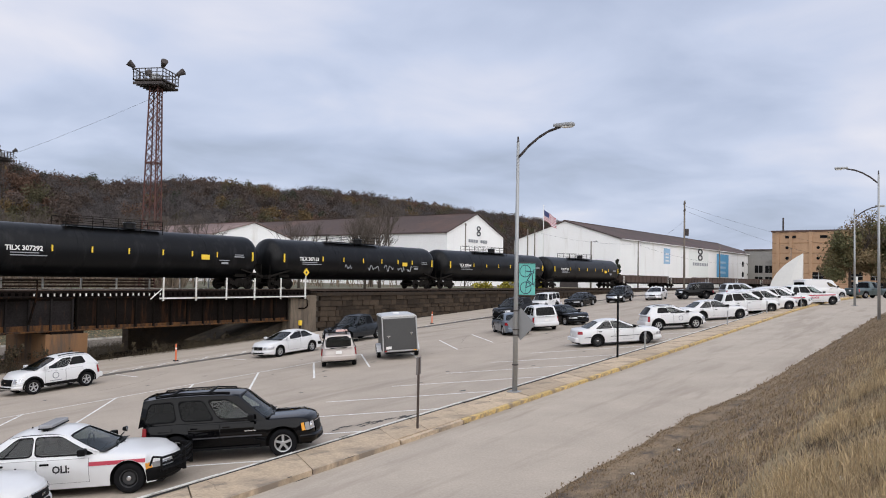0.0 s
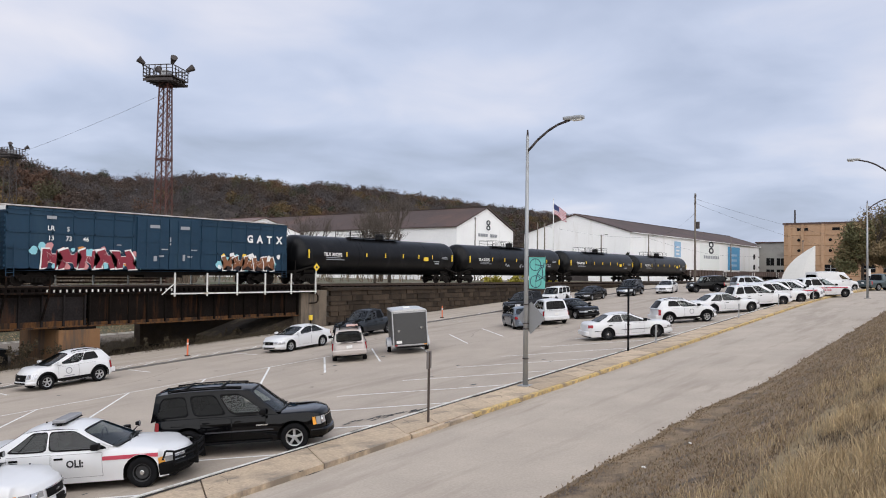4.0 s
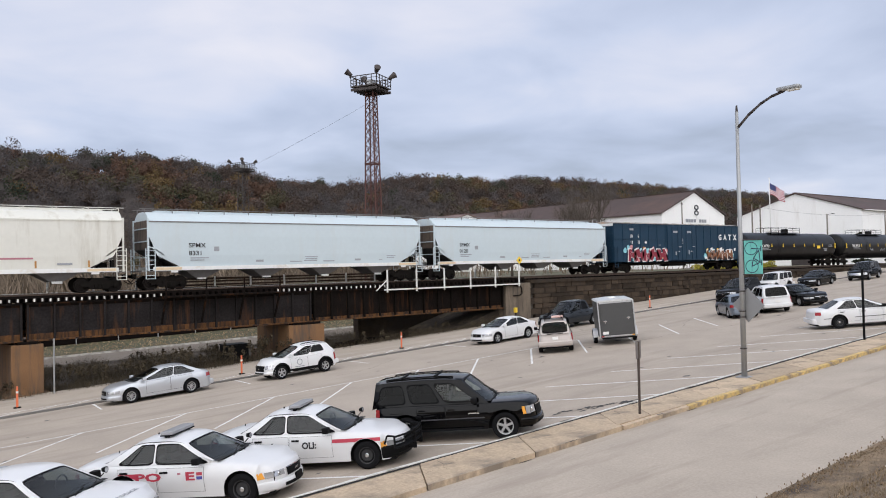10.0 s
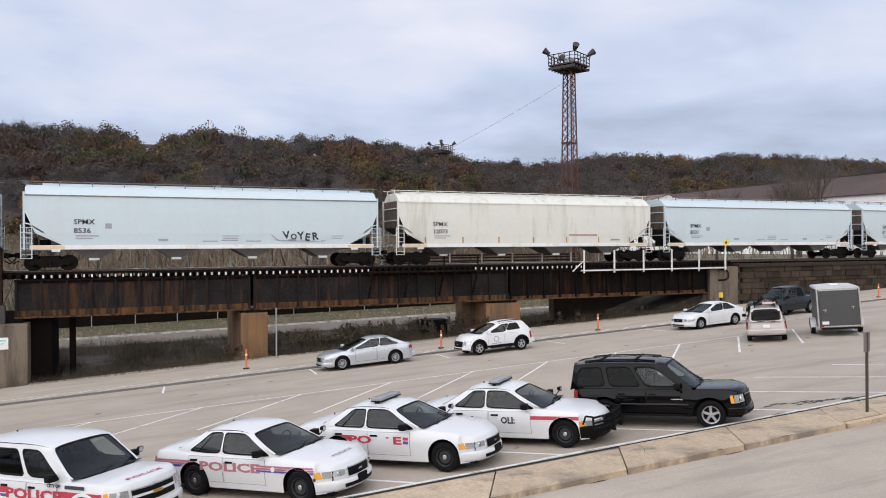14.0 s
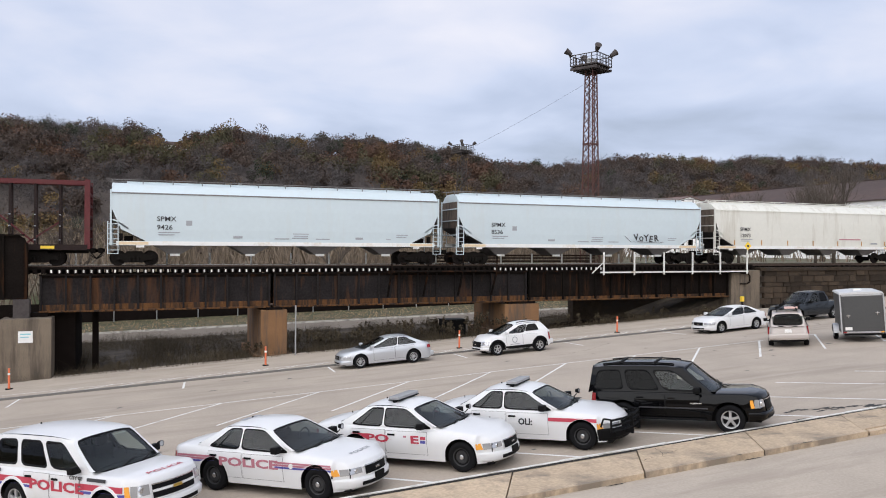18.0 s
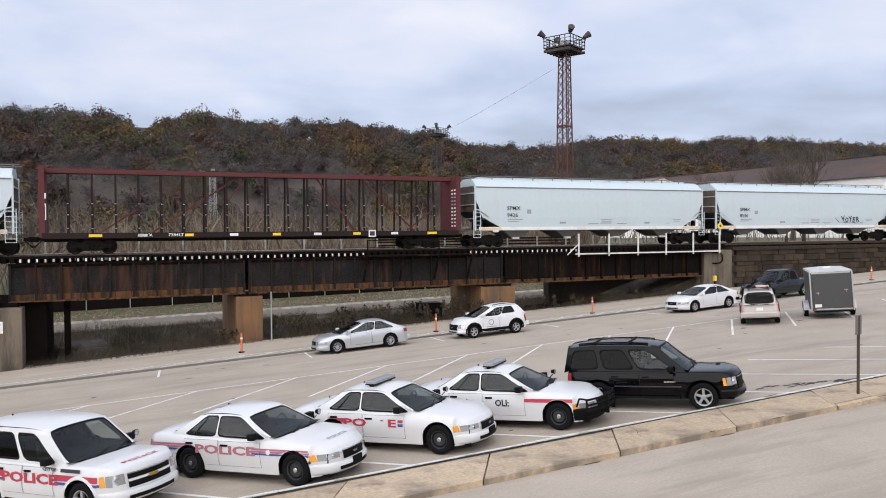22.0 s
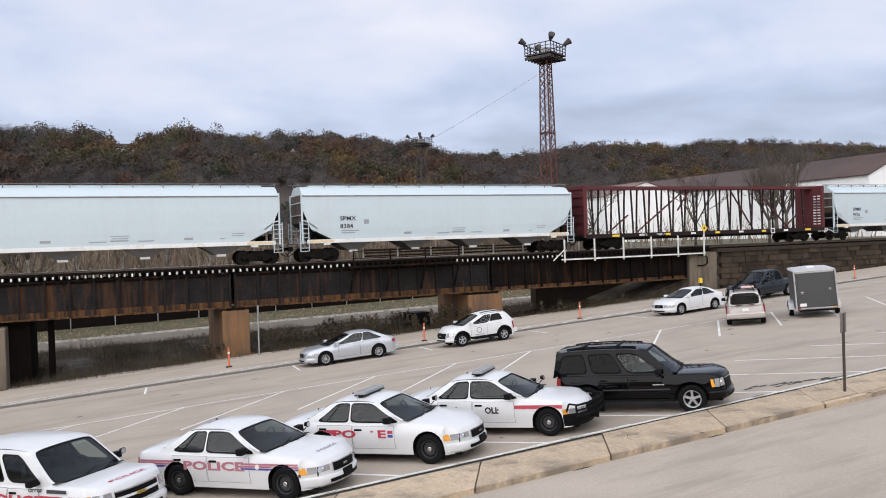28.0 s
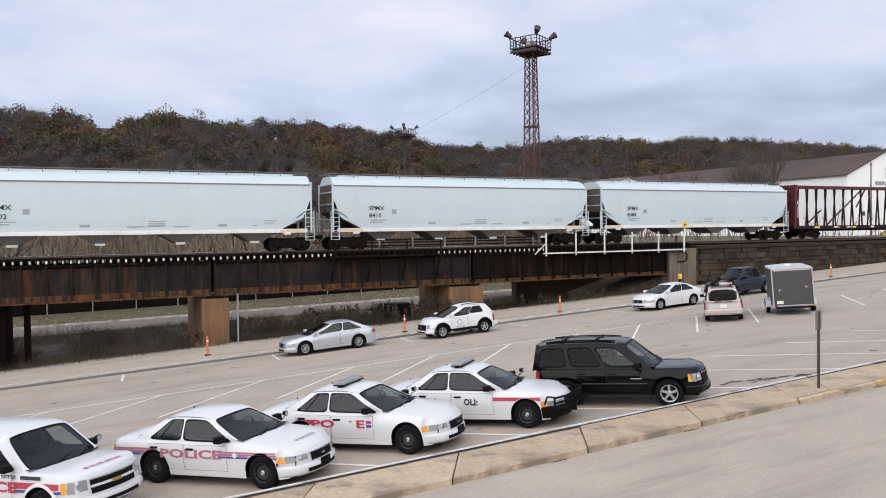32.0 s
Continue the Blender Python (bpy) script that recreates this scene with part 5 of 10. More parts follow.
def trax_body():
    return Body(4.25, 1.77, 2.555, 0.87, 0.345, [(0, 0.92), (0.06, 1.02), (0.8, 1.06), (2.4, 1.02), (2.95, 1.06), (3.6, 1.04), (3.98, 0.97), (4.18, 0.89), (4.25, 0.80)],
                (0.08, 0.52, 2.12, 3.24, 1.64, 0.60), sill=0.27, nose=0.80, tail=0.84, roof_crown=0.09, lean=0.16)


def explorer_body():
    return Body(5.0, 2.0, 2.86, 0.95, 0.37, [(0, 0.98), (0.06, 1.06), (1.0, 1.08), (3.0, 1.05), (3.5, 1.04), (4.4, 0.98), (4.85, 0.90), (5.0, 0.80)],
                (0.08, 0.38, 2.58, 3.58, 1.79, 0.72), sill=0.28, nose=0.76, tail=0.86, roof_crown=0.06)


def impala_body():
    return Body(5.08, 1.86, 2.81, 1.06, 0.33, [(0, 0.90), (0.1, 0.99), (0.6, 1.01), (1.6, 0.98), (3.2, 0.94), (3.65, 0.94), (4.5, 0.89), (4.9, 0.82), (5.03, 0.75), (5.08, 0.66)],
                (0.70, 1.45, 2.65, 3.76, 1.47, 0.63), sill=0.21, roof_crown=0.06)


SEDAN_WIN = ((0.13, 0.46, 0.07, 0.88, (0.07, 0.0)), (0.485, 0.92, 0.07, 0.88, (0.0, -0.07)))
SUV_WIN = ((0.05, 0.25, 0.14, 0.84, (0.03, 0.0)), (0.28, 0.56, 0.12, 0.86, (0.0, 0.0)), (0.59, 0.91, 0.12, 0.86, (0.0, -0.09)))
TRAX_WIN = ((0.22, 0.52, 0.22, 0.84, (0.03, 0.0)), (0.54, 0.91, 0.14, 0.84, (0.0, -0.12)))

# cars along the far kerb, nose to the left
b = malibu_body()
vehicle("silver_sedan", "silver modern saloon parked parallel along the far kerb", "car", b, "silver", (10.3, 37.05), 181, side=1, windows=SEDAN_WIN, doors=((1.05, 2.1, 0.0), (2.11, 3.25, 0.0)), wheel="ten", mirror=PAINT["silver"], handle=PAINT["silver"], rear_v=(0.08, 0.9))
b = trax_body()
t = vehicle("compact_suv", "white compact SUV with a round door emblem by the far kerb", "SUV", b, "white", (17.55, 36.35), 181, side=1, windows=TRAX_WIN, doors=((1.0, 1.85, 0.0), (1.86, 2.85, 0.0)), suv=True, cladding=True, rack=True, flares=M["black"], mirror=PAINT["white"], handle=PAINT["white"])
part("emblem", lathe(bmesh.new(), [(0.12, 0), (0.16, 0), (0.16, 0.006), (0.12, 0.006), (0.12, 0)], 20), DECAL["grey"], t, "round grey door emblem", at=Matrix.Translation((2.35, b.side(2.35, 0.75) + 0.012, 0.75)))
part("emblem_bar", boxes((2.08, 2.62, b.side(2.3, 0.52) + 0.008, b.side(2.3, 0.52) + 0.016, 0.50, 0.535)), DECAL["grey"], t)
b = camry_body()
vehicle("white_sedan", "white saloon with alloy wheels parked beside the bridge abutment", "car", b, "white", (31.75, 35.6), 183, side=1, windows=SEDAN_WIN, doors=((1.1, 2.1, 0.0), (2.11, 3.2, 0.0)), mirror=PAINT["white"], handle=PAINT["white"], rear_v=(0.08, 0.9))

# middle rows
b = explorer_body()
MID = 45.0
t = vehicle("silver_suv", "pale gold SUV seen from behind with bicycles on its roof rack", "SUV", Body(4.6, 1.85, 2.7, 0.9, 0.36, [(0, 0.98), (0.06, 1.05), (1.0, 1.06), (2.9, 1.02), (3.2, 1.02), (4.1, 0.96), (4.5, 0.88), (4.6, 0.78)], (0.03, 0.25, 2.4, 3.25, 1.70, 0.64), sill=0.30, nose=0.76, tail=0.9), "gold",
            (32.05, 29.8), MID, windows=SUV_WIN, doors=((1.1, 2.0, 0.0), (2.01, 3.0, 0.0)), suv=True, rack=True)
part("bicycles", boxes((0.5, 2.3, -0.45, -0.38, 1.80, 1.86), (0.5, 2.3, 0.2, 0.26, 1.80, 1.86), (0.7, 0.78, -0.5, 0.6, 1.76, 1.80), (1.0, 1.5, -0.6, -0.3, 1.80, 1.92), (1.1, 2.0, 0.3, 0.5, 1.80, 1.90)), M["black"], t, "dark roof rack load")
part("rack_load", boxes((0.5, 1.1, -0.5, 0.1, 1.80, 1.89), bevel=0.03), plain("pinkish_load", (0.62, 0.42, 0.38), 0.6), t)
part("tailgate_window", boxes((-0.035, -0.02, -0.66, 0.66, 1.12, 1.50), bevel=0.006), GLASS, t)
part("tailgate_strip", boxes((-0.05, -0.03, -0.42, 0.42, 1.00, 1.05), bevel=0.006), M["black"], t)
for x_, y_ in ((0.9, -0.4), (1.9, -0.4), (1.0, 0.25), (2.0, 0.25)):
    w_ = lathe(bmesh.new(), [(0.27, -0.02), (0.31, -0.02), (0.31, 0.02), (0.27, 0.02), (0.27, -0.02)], 16)
    part("bicycle_wheel", w_, M["rubber"], t, at=pose(x_, y_, 1.92, 62, 0, 0))

# enclosed cargo trailer
def cargo_trailer(x, y, heading):
    t = thing("cargo_trailer", "dark grey enclosed cargo trailer with a pale roof and silver mudguards", "trailer", lot_pose(x, y, heading))
    part("box", boxes((-1.75, 1.75, -0.92, 0.92, 0.42, 2.32), bevel=0.03), PAINT["charcoal"], t)
    roof = bmesh.new()
    prism(roof, [(-0.95, 2.32), (-0.90, 2.40), (0.0, 2.44), (0.90, 2.40), (0.95, 2.32)], -1.78, 1.78)
    part("roof", roof, plain("pale_roof_skin", (0.62, 0.62, 0.62), 0.4, 0.4), t)
    part("roof_vent", boxes((-0.3, 0.05, -0.18, 0.18, 2.42, 2.50), bevel=0.02), DECAL["white"], t)
    for s in (-1, 1):
        part("corner_post", boxes((-1.775, -1.70, s * 0.93 - 0.03, s * 0.93 + 0.03, 0.42, 2.34)), ALLOY, t)
        arch = bmesh.new()
        pts = [(0.52 * math.cos(a), 0.36 + 0.46 * math.sin(a)) for a in [math.pi * k / 10 for k in range(11)]]
        inner = [(0.48 * math.cos(a), 0.36 + 0.42 * math.sin(a)) for a in [math.pi * k / 10 for k in range(10, -1, -1)]]
        prism(arch, pts + inner, s * 0.94, s * 1.20, "y")
        part("mudguard", arch, ALLOY, t, "silver mudguard")
        tyre, rim, cap, back = wheel_meshes(0.34, 0.2, "five")
        wh = share("wheel", back, t, Matrix.Translation((0, s * 1.07, 0.34)) @ Matrix.Rotation(0 if s > 0 else math.pi, 4, "Z"))
        for nm, me in (("tyre", tyre), ("rim", rim), ("hub_cap", cap)):
            share(nm, me, wh, Matrix())
        part("tail_lamp", boxes((-1.79, -1.76, s * 0.80 - 0.07, s * 0.80 + 0.07, 0.47, 0.53)), LAMP_RED if s > 0 else LAMP_AMBER, t)
    ramp = part("ramp_door", boxes((-1.785, -1.755, -0.80, 0.80, 0.55, 2.22), bevel=0.008), PAINT["charcoal"], t, "grey ramp door")
    part("door_frame", boxes((-1.768, -1.752, -0.86, 0.86, 2.24, 2.31), (-1.768, -1.752, -0.86, 0.86, 0.46, 0.53)), ALLOY, t)
    for y_, z_ in ((0.62, 1.30), (-0.62, 1.42)):
        part("latch", boxes((-1.83, -1.78, y_ - 0.09, y_ + 0.09, z_ - 0.02, z_ + 0.02), (-1.84, -1.78, y_ - 0.02, y_ + 0.02, z_ - 0.10, z_ + 0.05)), CHROME, ramp)
    part("number_plate", boxes((-1.80, -1.77, 0.48, 0.78, 0.60, 0.75)), DECAL["white"], t)
    part("tongue", boxes((1.75, 2.9, -0.06, 0.06, 0.42, 0.52)), M["black"], t)
    part("chassis", boxes((-1.7, 1.75, -0.8, 0.8, 0.34, 0.43)), M["black"], t)
    return t


cargo_trailer(33.6, 27.9, 46.0)

CREW = ((0.36, 0.62, 0.12, 0.86, (0.0, 0.0)), (0.65, 0.91, 0.12, 0.86, (0.0, -0.08)))
b = Body(5.4, 1.98, 3.2, 0.95, 0.39, [(0, 1.06), (0.06, 1.12), (1.6, 1.12), (3.4, 1.10), (3.8, 1.10), (4.8, 1.04), (5.25, 0.96), (5.4, 0.86)],
         (1.55, 1.75, 3.0, 3.85, 1.86, 0.68), sill=0.36, arch=0.09, nose=0.80, tail=0.92)
vehicle("grey_pickup", "slate grey crew cab pickup parked against the stone wall", "pickup", b, "slate", (39.1, 36.9), 181, side=1, windows=((0.08, 0.40, 0.12, 0.86, (0.0, 0.0)), (0.45, 0.90, 0.12, 0.86, (0.0, -0.10))), doors=((1.8, 2.6, 0.0), (2.61, 3.6, 0.0)), suv=True, tyre_w=0.27)
b = explorer_body()
ex = dict(windows=SUV_WIN, doors=((1.15, 2.05, 0.0), (2.06, 3.15, 0.0)), suv=True)
sd = dict(windows=SEDAN_WIN, doors=((1.2, 2.2, 0.0), (2.21, 3.3, 0.0)), rear_v=(0.08, 0.9))
vehicle("black_suv", "dark SUV facing along the far kerb", "SUV", b, "black", (59.6, 36.0), 181, side=1, rack=True, **ex)
vehicle("white_suv", "white SUV seen from behind with a black rear window", "SUV", b, "white", (52.0, 28.7), 45, **ex)
vehicle("black_suv", "black SUV with chrome grille facing down the far kerb", "SUV", b, "black", (81.0, 34.6), 186, side=1, grille=CHROME, rack=True, **ex)
b = impala_body()
vehicle("grey_sedan", "blue grey older saloon parked behind the lamp post", "car", b, "bluegrey", (48.6, 29.0), 45, **sd)
vehicle("black_sedan", "black saloon parked beside a white SUV", "car", b, "black", (53.0, 27.4), -118, **sd)
vehicle("black_sedan", "black saloon facing along the far kerb", "car", b, "black", (74.2, 36.4), 181, side=1, **sd)
t = vehicle("white_sedan", "white older saloon with black wheels angled at the kerb", "car", b, "white", (41.75, 16.5), -47, wheel="steel", **sd)
stripes(t, b, ((0.45, 1.25, 0.53, 0.56, "black"), (1.95, 3.7, 0.53, 0.56, "black"), (4.35, 4.95, 0.50, 0.53, "black")))
vehicle("white_sedan", "white saloon far up the car park", "car", b, "white", (85.6, 32.0), 190, side=1, **sd)
b = trax_body()
t = vehicle("compact_suv", "white compact SUV with roof rails angled at the kerb", "SUV", b, "white", (50.9, 16.7), -47, windows=TRAX_WIN, doors=((1.0, 1.85, 0.0), (1.86, 2.85, 0.0)), suv=True, cladding=True, rack=True, flares=M["black"], handle=PAINT["white"])
part("emblem", lathe(bmesh.new(), [(0.12, 0), (0.16, 0), (0.16, 0.006), (0.12, 0.006), (0.12, 0)], 20), DECAL["grey"], t, "round grey door emblem", at=Matrix.Translation((2.35, -b.side(2.35, 0.75) - 0.018, 0.75)))
b = crown_vic()
cv = dict(windows=CV_WIN, doors=CV_DOORS, wheel="steel", rear_v=(0.10, 0.88))
vehicle("white_sedan", "plain white former patrol saloon angled at the kerb", "car", b, "white", (58.4, 15.9), -47, **cv)
b = explorer_body()
for k, (x, y, red) in enumerate(((63.6, 14.95, 0), (66.6, 14.3, 0), (69.6, 13.9, 1), (72.0, 14.2, 0), (75.6, 12.6, 1))):
    t = vehicle("white_suv", "white SUV with a red side stripe angled at the kerb" if red else "plain white SUV angled at the kerb", "SUV", b, "white", (x, y), -47, wheel="steel", **ex)
    if red:
        stripes(t, b, ((0.4, 4.3, 0.84, 0.93, "red"),))
        side_text(t, b, "POLICE", 2.2, 0.68, 0.22, DECAL["red"], wide=1.4)
vehicle("silver_suv", "silver SUV in the second row up the slope", "SUV", b, "silver", (88.0, 21.8), -47, **ex)

# white delivery van, open-top off-roader, pickups
b = Body(5.9, 2.0, 3.3, 0.95, 0.36, [(0, 1.10), (0.05, 1.25), (3.6, 1.24), (4.5, 1.20), (5.2, 1.08), (5.75, 0.92), (5.9, 0.80)], (0.02, 0.08, 3.7, 4.75, 2.15, 0.84), sill=0.30, nose=0.78, tail=0.95)
vehicle("white_van", "white high-roof delivery van", "van", b, "white", (93.0, 14.6), -35, windows=((0.72, 0.93, 0.14, 0.62, (0.0, -0.12)),), doors=((3.2, 4.3, 0.0),), suv=True, rear_v=(0.3, 0.7), front_v=(0.08, 0.75))
b = Body(4.2, 1.85, 2.45, 0.75, 0.40, [(0, 1.02), (0.05, 1.10), (1.0, 1.12), (2.6, 1.12), (2.8, 1.12), (3.9, 1.08), (4.15, 1.06), (4.2, 0.98)], (0.05, 0.10, 2.45, 2.80, 1.84, 0.72), sill=0.42, arch=0.14, nose=0.85, tail=0.95)
jw = dict(windows=((0.04, 0.30, 0.14, 0.86, (0.0, 0.0)), (0.34, 0.62, 0.14, 0.86, (0.0, 0.0)), (0.66, 0.94, 0.14, 0.86, (0.0, -0.03))), doors=((0.95, 1.7, 0.0), (1.71, 2.6, 0.0)), suv=True, tyre_w=0.27)
vehicle("off_roader", "white boxy off-roader with black wheels by the far kerb", "SUV", b, "white", (67.4, 37.0), 181, side=1, wheel="steel", **jw)
vehicle("off_roader", "black boxy off-roader up the slope", "SUV", b, "black", (86.6, 29.6), 128, side=1, wheel="steel", **jw)
b = Body(5.6, 1.98, 3.4, 0.95, 0.39, [(0, 1.06), (0.06, 1.12), (1.6, 1.12), (3.4, 1.10), (3.8, 1.10), (4.8, 1.04), (5.4, 0.96), (5.6, 0.86)], (2.0, 2.15, 3.2, 4.05, 1.86, 0.68), sill=0.36, arch=0.09, nose=0.80, tail=0.92)
vehicle("green_pickup", "dark green pickup at the top of the car park", "pickup", b, "green", (99.0, 11.0), -30, windows=CREW, doors=((2.2, 3.0, 0.0), (3.01, 3.9, 0.0)), suv=True, tyre_w=0.27)
b = impala_body()
vehicle("white_sedan", "white saloon at the top of the road", "car", b, "white", (108.0, 9.0), -20, **sd)


# ---- train ----
V_ROWS = ((0, 0.0), (4, 25.21), (8, 50.39), (12, 75.50), (16, 100.53), (20, 125.58), (24, 150.62), (28, 175.75), (32, 200.80))
WHEEL_R = 0.46
TRAIN, AXLES = [], []
CAR = {
    "hopper_blue": material("pale_blue_hopper_paint", (0.525, 0.60, 0.63), 0.5, var=0.03, scale=0.5, fine=4, bump=0.02, stain=(0.52, 0.57, 0.58), stain_amt=0.25, stain_scale=0.35, streak=True),
    "hopper_cream": material("cream_hopper_paint", (0.66, 0.65, 0.59), 0.5, var=0.04, scale=0.5, fine=4, bump=0.02, stain=(0.50, 0.47, 0.40), stain_amt=0.3, stain_scale=0.35, streak=True),
    "sill_white": material("white_sill_paint", (0.74, 0.74, 0.72), 0.55, var=0.05, scale=0.7, fine=6, bump=0.02, stain=(0.55, 0.45, 0.33), stain_amt=0.25, stain_scale=0.9),
    "tank": material("black_tank_paint", (0.0045, 0.0047, 0.0055), 0.33, spec=0.2, var=0.2, scale=0.4, fine=5, bump=0.02, stain=(0.018, 0.018, 0.019), stain_amt=0.3, stain_scale=0.4, streak=True),
    "box_blue": material("dark_blue_boxcar_paint", (0.010, 0.036, 0.068), 0.55, spec=0.3, var=0.12, scale=0.5, fine=5, bump=0.02, stain=(0.016, 0.045, 0.075), stain_amt=0.3, stain_scale=0.5, streak=True),
    "box_roof": material("galvanised_boxcar_roof", (0.42, 0.40, 0.37), 0.6, 0.3, var=0.1, scale=0.5, fine=5, bump=0.05, stain=(0.45, 0.33, 0.24), stain_amt=0.4, stain_scale=0.5),
    "cb_red": material("oxide_red_flatcar_paint", (0.105, 0.024, 0.026), 0.7, spec=0.3, var=0.15, scale=0.6, fine=6, bump=0.03, stain=(0.075, 0.035, 0.03), stain_amt=0.4, stain_scale=0.6),
    "cb_dark": material("dirty_brown_steel", (0.020, 0.012, 0.011), 0.8, spec=0.25, var=0.2, scale=0.8, fine=8, bump=0.03),
    "truck": material("grimy_cast_steel", (0.0135, 0.0115, 0.010), 0.9, 0.0, spec=0.1, var=0.3, scale=2, fine=15, bump=0.1),
    "wheel": material("brown_wheel_steel", (0.017, 0.0135, 0.012), 0.8, 0.0, spec=0.15, var=0.3, scale=2, fine=15, bump=0.1),
    "slope": material("dark_slope_sheet", (0.045, 0.042, 0.040), 0.85, spec=0.15, var=0.25, scale=1.0, fine=8, bump=0.05),
    "dirty_end": material("dirty_end_wall", (0.115, 0.085, 0.064), 0.85, var=0.3, scale=1.2, fine=8, bump=0.05, stain=(0.05, 0.038, 0.03), stain_amt=0.5, stain_scale=1.0, streak=True),
    "reflector": material("cream_reflector_patch", (0.70, 0.55, 0.36), 0.6),
    "rust_patch": material("rust_streak_patch", (0.45, 0.22, 0.06), 0.8),
    "gondola": material("rusty_gondola", (0.085, 0.055, 0.043), 0.85, var=0.25, scale=0.6, fine=6, bump=0.05, stain=(0.035, 0.027, 0.025), stain_amt=0.45, stain_scale=0.5),
    "chute": material("grey_hopper_chute", (0.16, 0.15, 0.145), 0.7, var=0.2, scale=1.0, fine=8, bump=0.05),
}
_side = bmesh.new()
prism(_side, [(-1.15, 0.52), (-1.10, 0.62), (-0.55, 0.68), (-0.42, 0.86), (0.42, 0.86), (0.55, 0.68), (1.10, 0.62), (1.15, 0.52), (1.05, 0.42), (0.62, 0.34), (0.45, 0.20), (-0.45, 0.20), (-0.62, 0.34), (-1.05, 0.42)], -0.07, 0.07, "y")
for x in (-0.22, 0.0, 0.22):
    rod(_side, (x, -0.12, 0.26), (x, -0.12, 0.52), 0.075, n=10)
for x in (-0.9, 0.9):
    rod(_side, (x, -0.16, 0.46), (x, 0.05, 0.46), 0.13, n=12)
SIDE_FRAME = mesh_of("side_frame", _side, CAR["truck"])
BOLSTER = mesh_of("bolster", boxes((-0.25, 0.25, -1.0, 1.0, 0.46, 0.74), (-0.9, 0.9, -0.1, 0.1, 0.40, 0.56), bevel=0.02), CAR["truck"])
_w = bmesh.new()
for s in (-1, 1):
    prof = [(0.10, s * 0.66), (0.36, s * 0.68), (WHEEL_R, s * 0.66), (WHEEL_R, s * 0.78), (0.42, s * 0.79), (0.36, s * 0.75), (0.12, s * 0.77), (0.10, s * 0.66)]
    lathe(_w, prof, 24)
    for k in range(3):
        box(_w, -0.03, 0.03, s * 0.77 - 0.02, s * 0.77 + 0.02, 0.14, 0.34, Matrix.Rotation(2 * math.pi * k / 3, 4, "Y"))
rod(_w, (0, -1.0, 0), (0, 1.0, 0), 0.085)
WHEELSET = mesh_of("wheelset", _w, CAR["wheel"])


def bogie(car, x):
    t = share("bogie", BOLSTER, car, Matrix.Translation((x, 0, 0)))
    for s in (-1, 1):
        share("side_frame", SIDE_FRAME, t, Matrix.Translation((0, s * 1.0, 0)) @ Matrix.Rotation(0 if s < 0 else math.pi, 4, "Z"))
    for dx in (-0.9, 0.9):
        AXLES.append((share("wheelset", WHEELSET, t, Matrix.Translation((dx, 0, WHEEL_R))), dx))
    return t


def coupler(car, x, d):
    bm = bmesh.new()
    box(bm, min(x, x + d * 0.55), max(x, x + d * 0.55), -0.08, 0.08, 0.80, 0.98)
    box(bm, min(x + d * 0.50, x + d * 0.80), max(x + d * 0.50, x + d * 0.80), -0.17, 0.17, 0.74, 1.04, bevel=0.05)
    rod(bm, (x + d * 0.1, -0.3, 0.8), (x + d * 0.45, -0.32, 0.42), 0.03)
    rod(bm, (x + d * 0.45, -0.32, 0.42), (x + d * 0.75, -0.25, 0.6), 0.03)
    part("coupler", bm, CAR["truck"], car)


def ladder(car, x0, x1, y, z0, z1, n, mat, step=0.0, name="ladder"):
    low = z0 - step
    t = part(name, beam(bmesh.new(), (x0, y, low), (x0, y, z1), 0.05, 0.03), mat, car)
    part("stile", beam(bmesh.new(), (x1, y, low), (x1, y, z1), 0.05, 0.03), mat, t)
    zs = [z0 + (z1 - z0) * (k + 0.5) / n for k in range(n)] + ([low + 0.02, z0 - step / 2] if step else [])
    rung = mesh_of("rung", beam(bmesh.new(), (x0, y, 0), (x1, y, 0), 0.035), mat)
    for z in zs:
        share("rung", rung, t, Matrix.Translation((0, 0, z)))
    return t


def rail_car(name, label, cat, q):
    t = thing(name, label, cat, pose(q, TRACK_Y, RAIL_Z), group="cars of the freight train")
    TRAIN.append((t, q))
    return t


def plate(t, x0, x1, z0, z1, mat, y, name="marking", d=0.006):
    return part(name, boxes((x0, x1, y - d, y, z0, z1)), mat, t)


def rtext(t, body, x, z, size, mat, y, wide=1.0, align="LEFT", bold=0.012):
    bm = text_bm(body, size, 0.002, align, bold)
    bmesh.ops.scale(bm, vec=(wide, 1, 1), verts=bm.verts)
    return part("lettering", bm, mat, t, "painted letters", at=pose(x, y, z, 90, 0, 0))


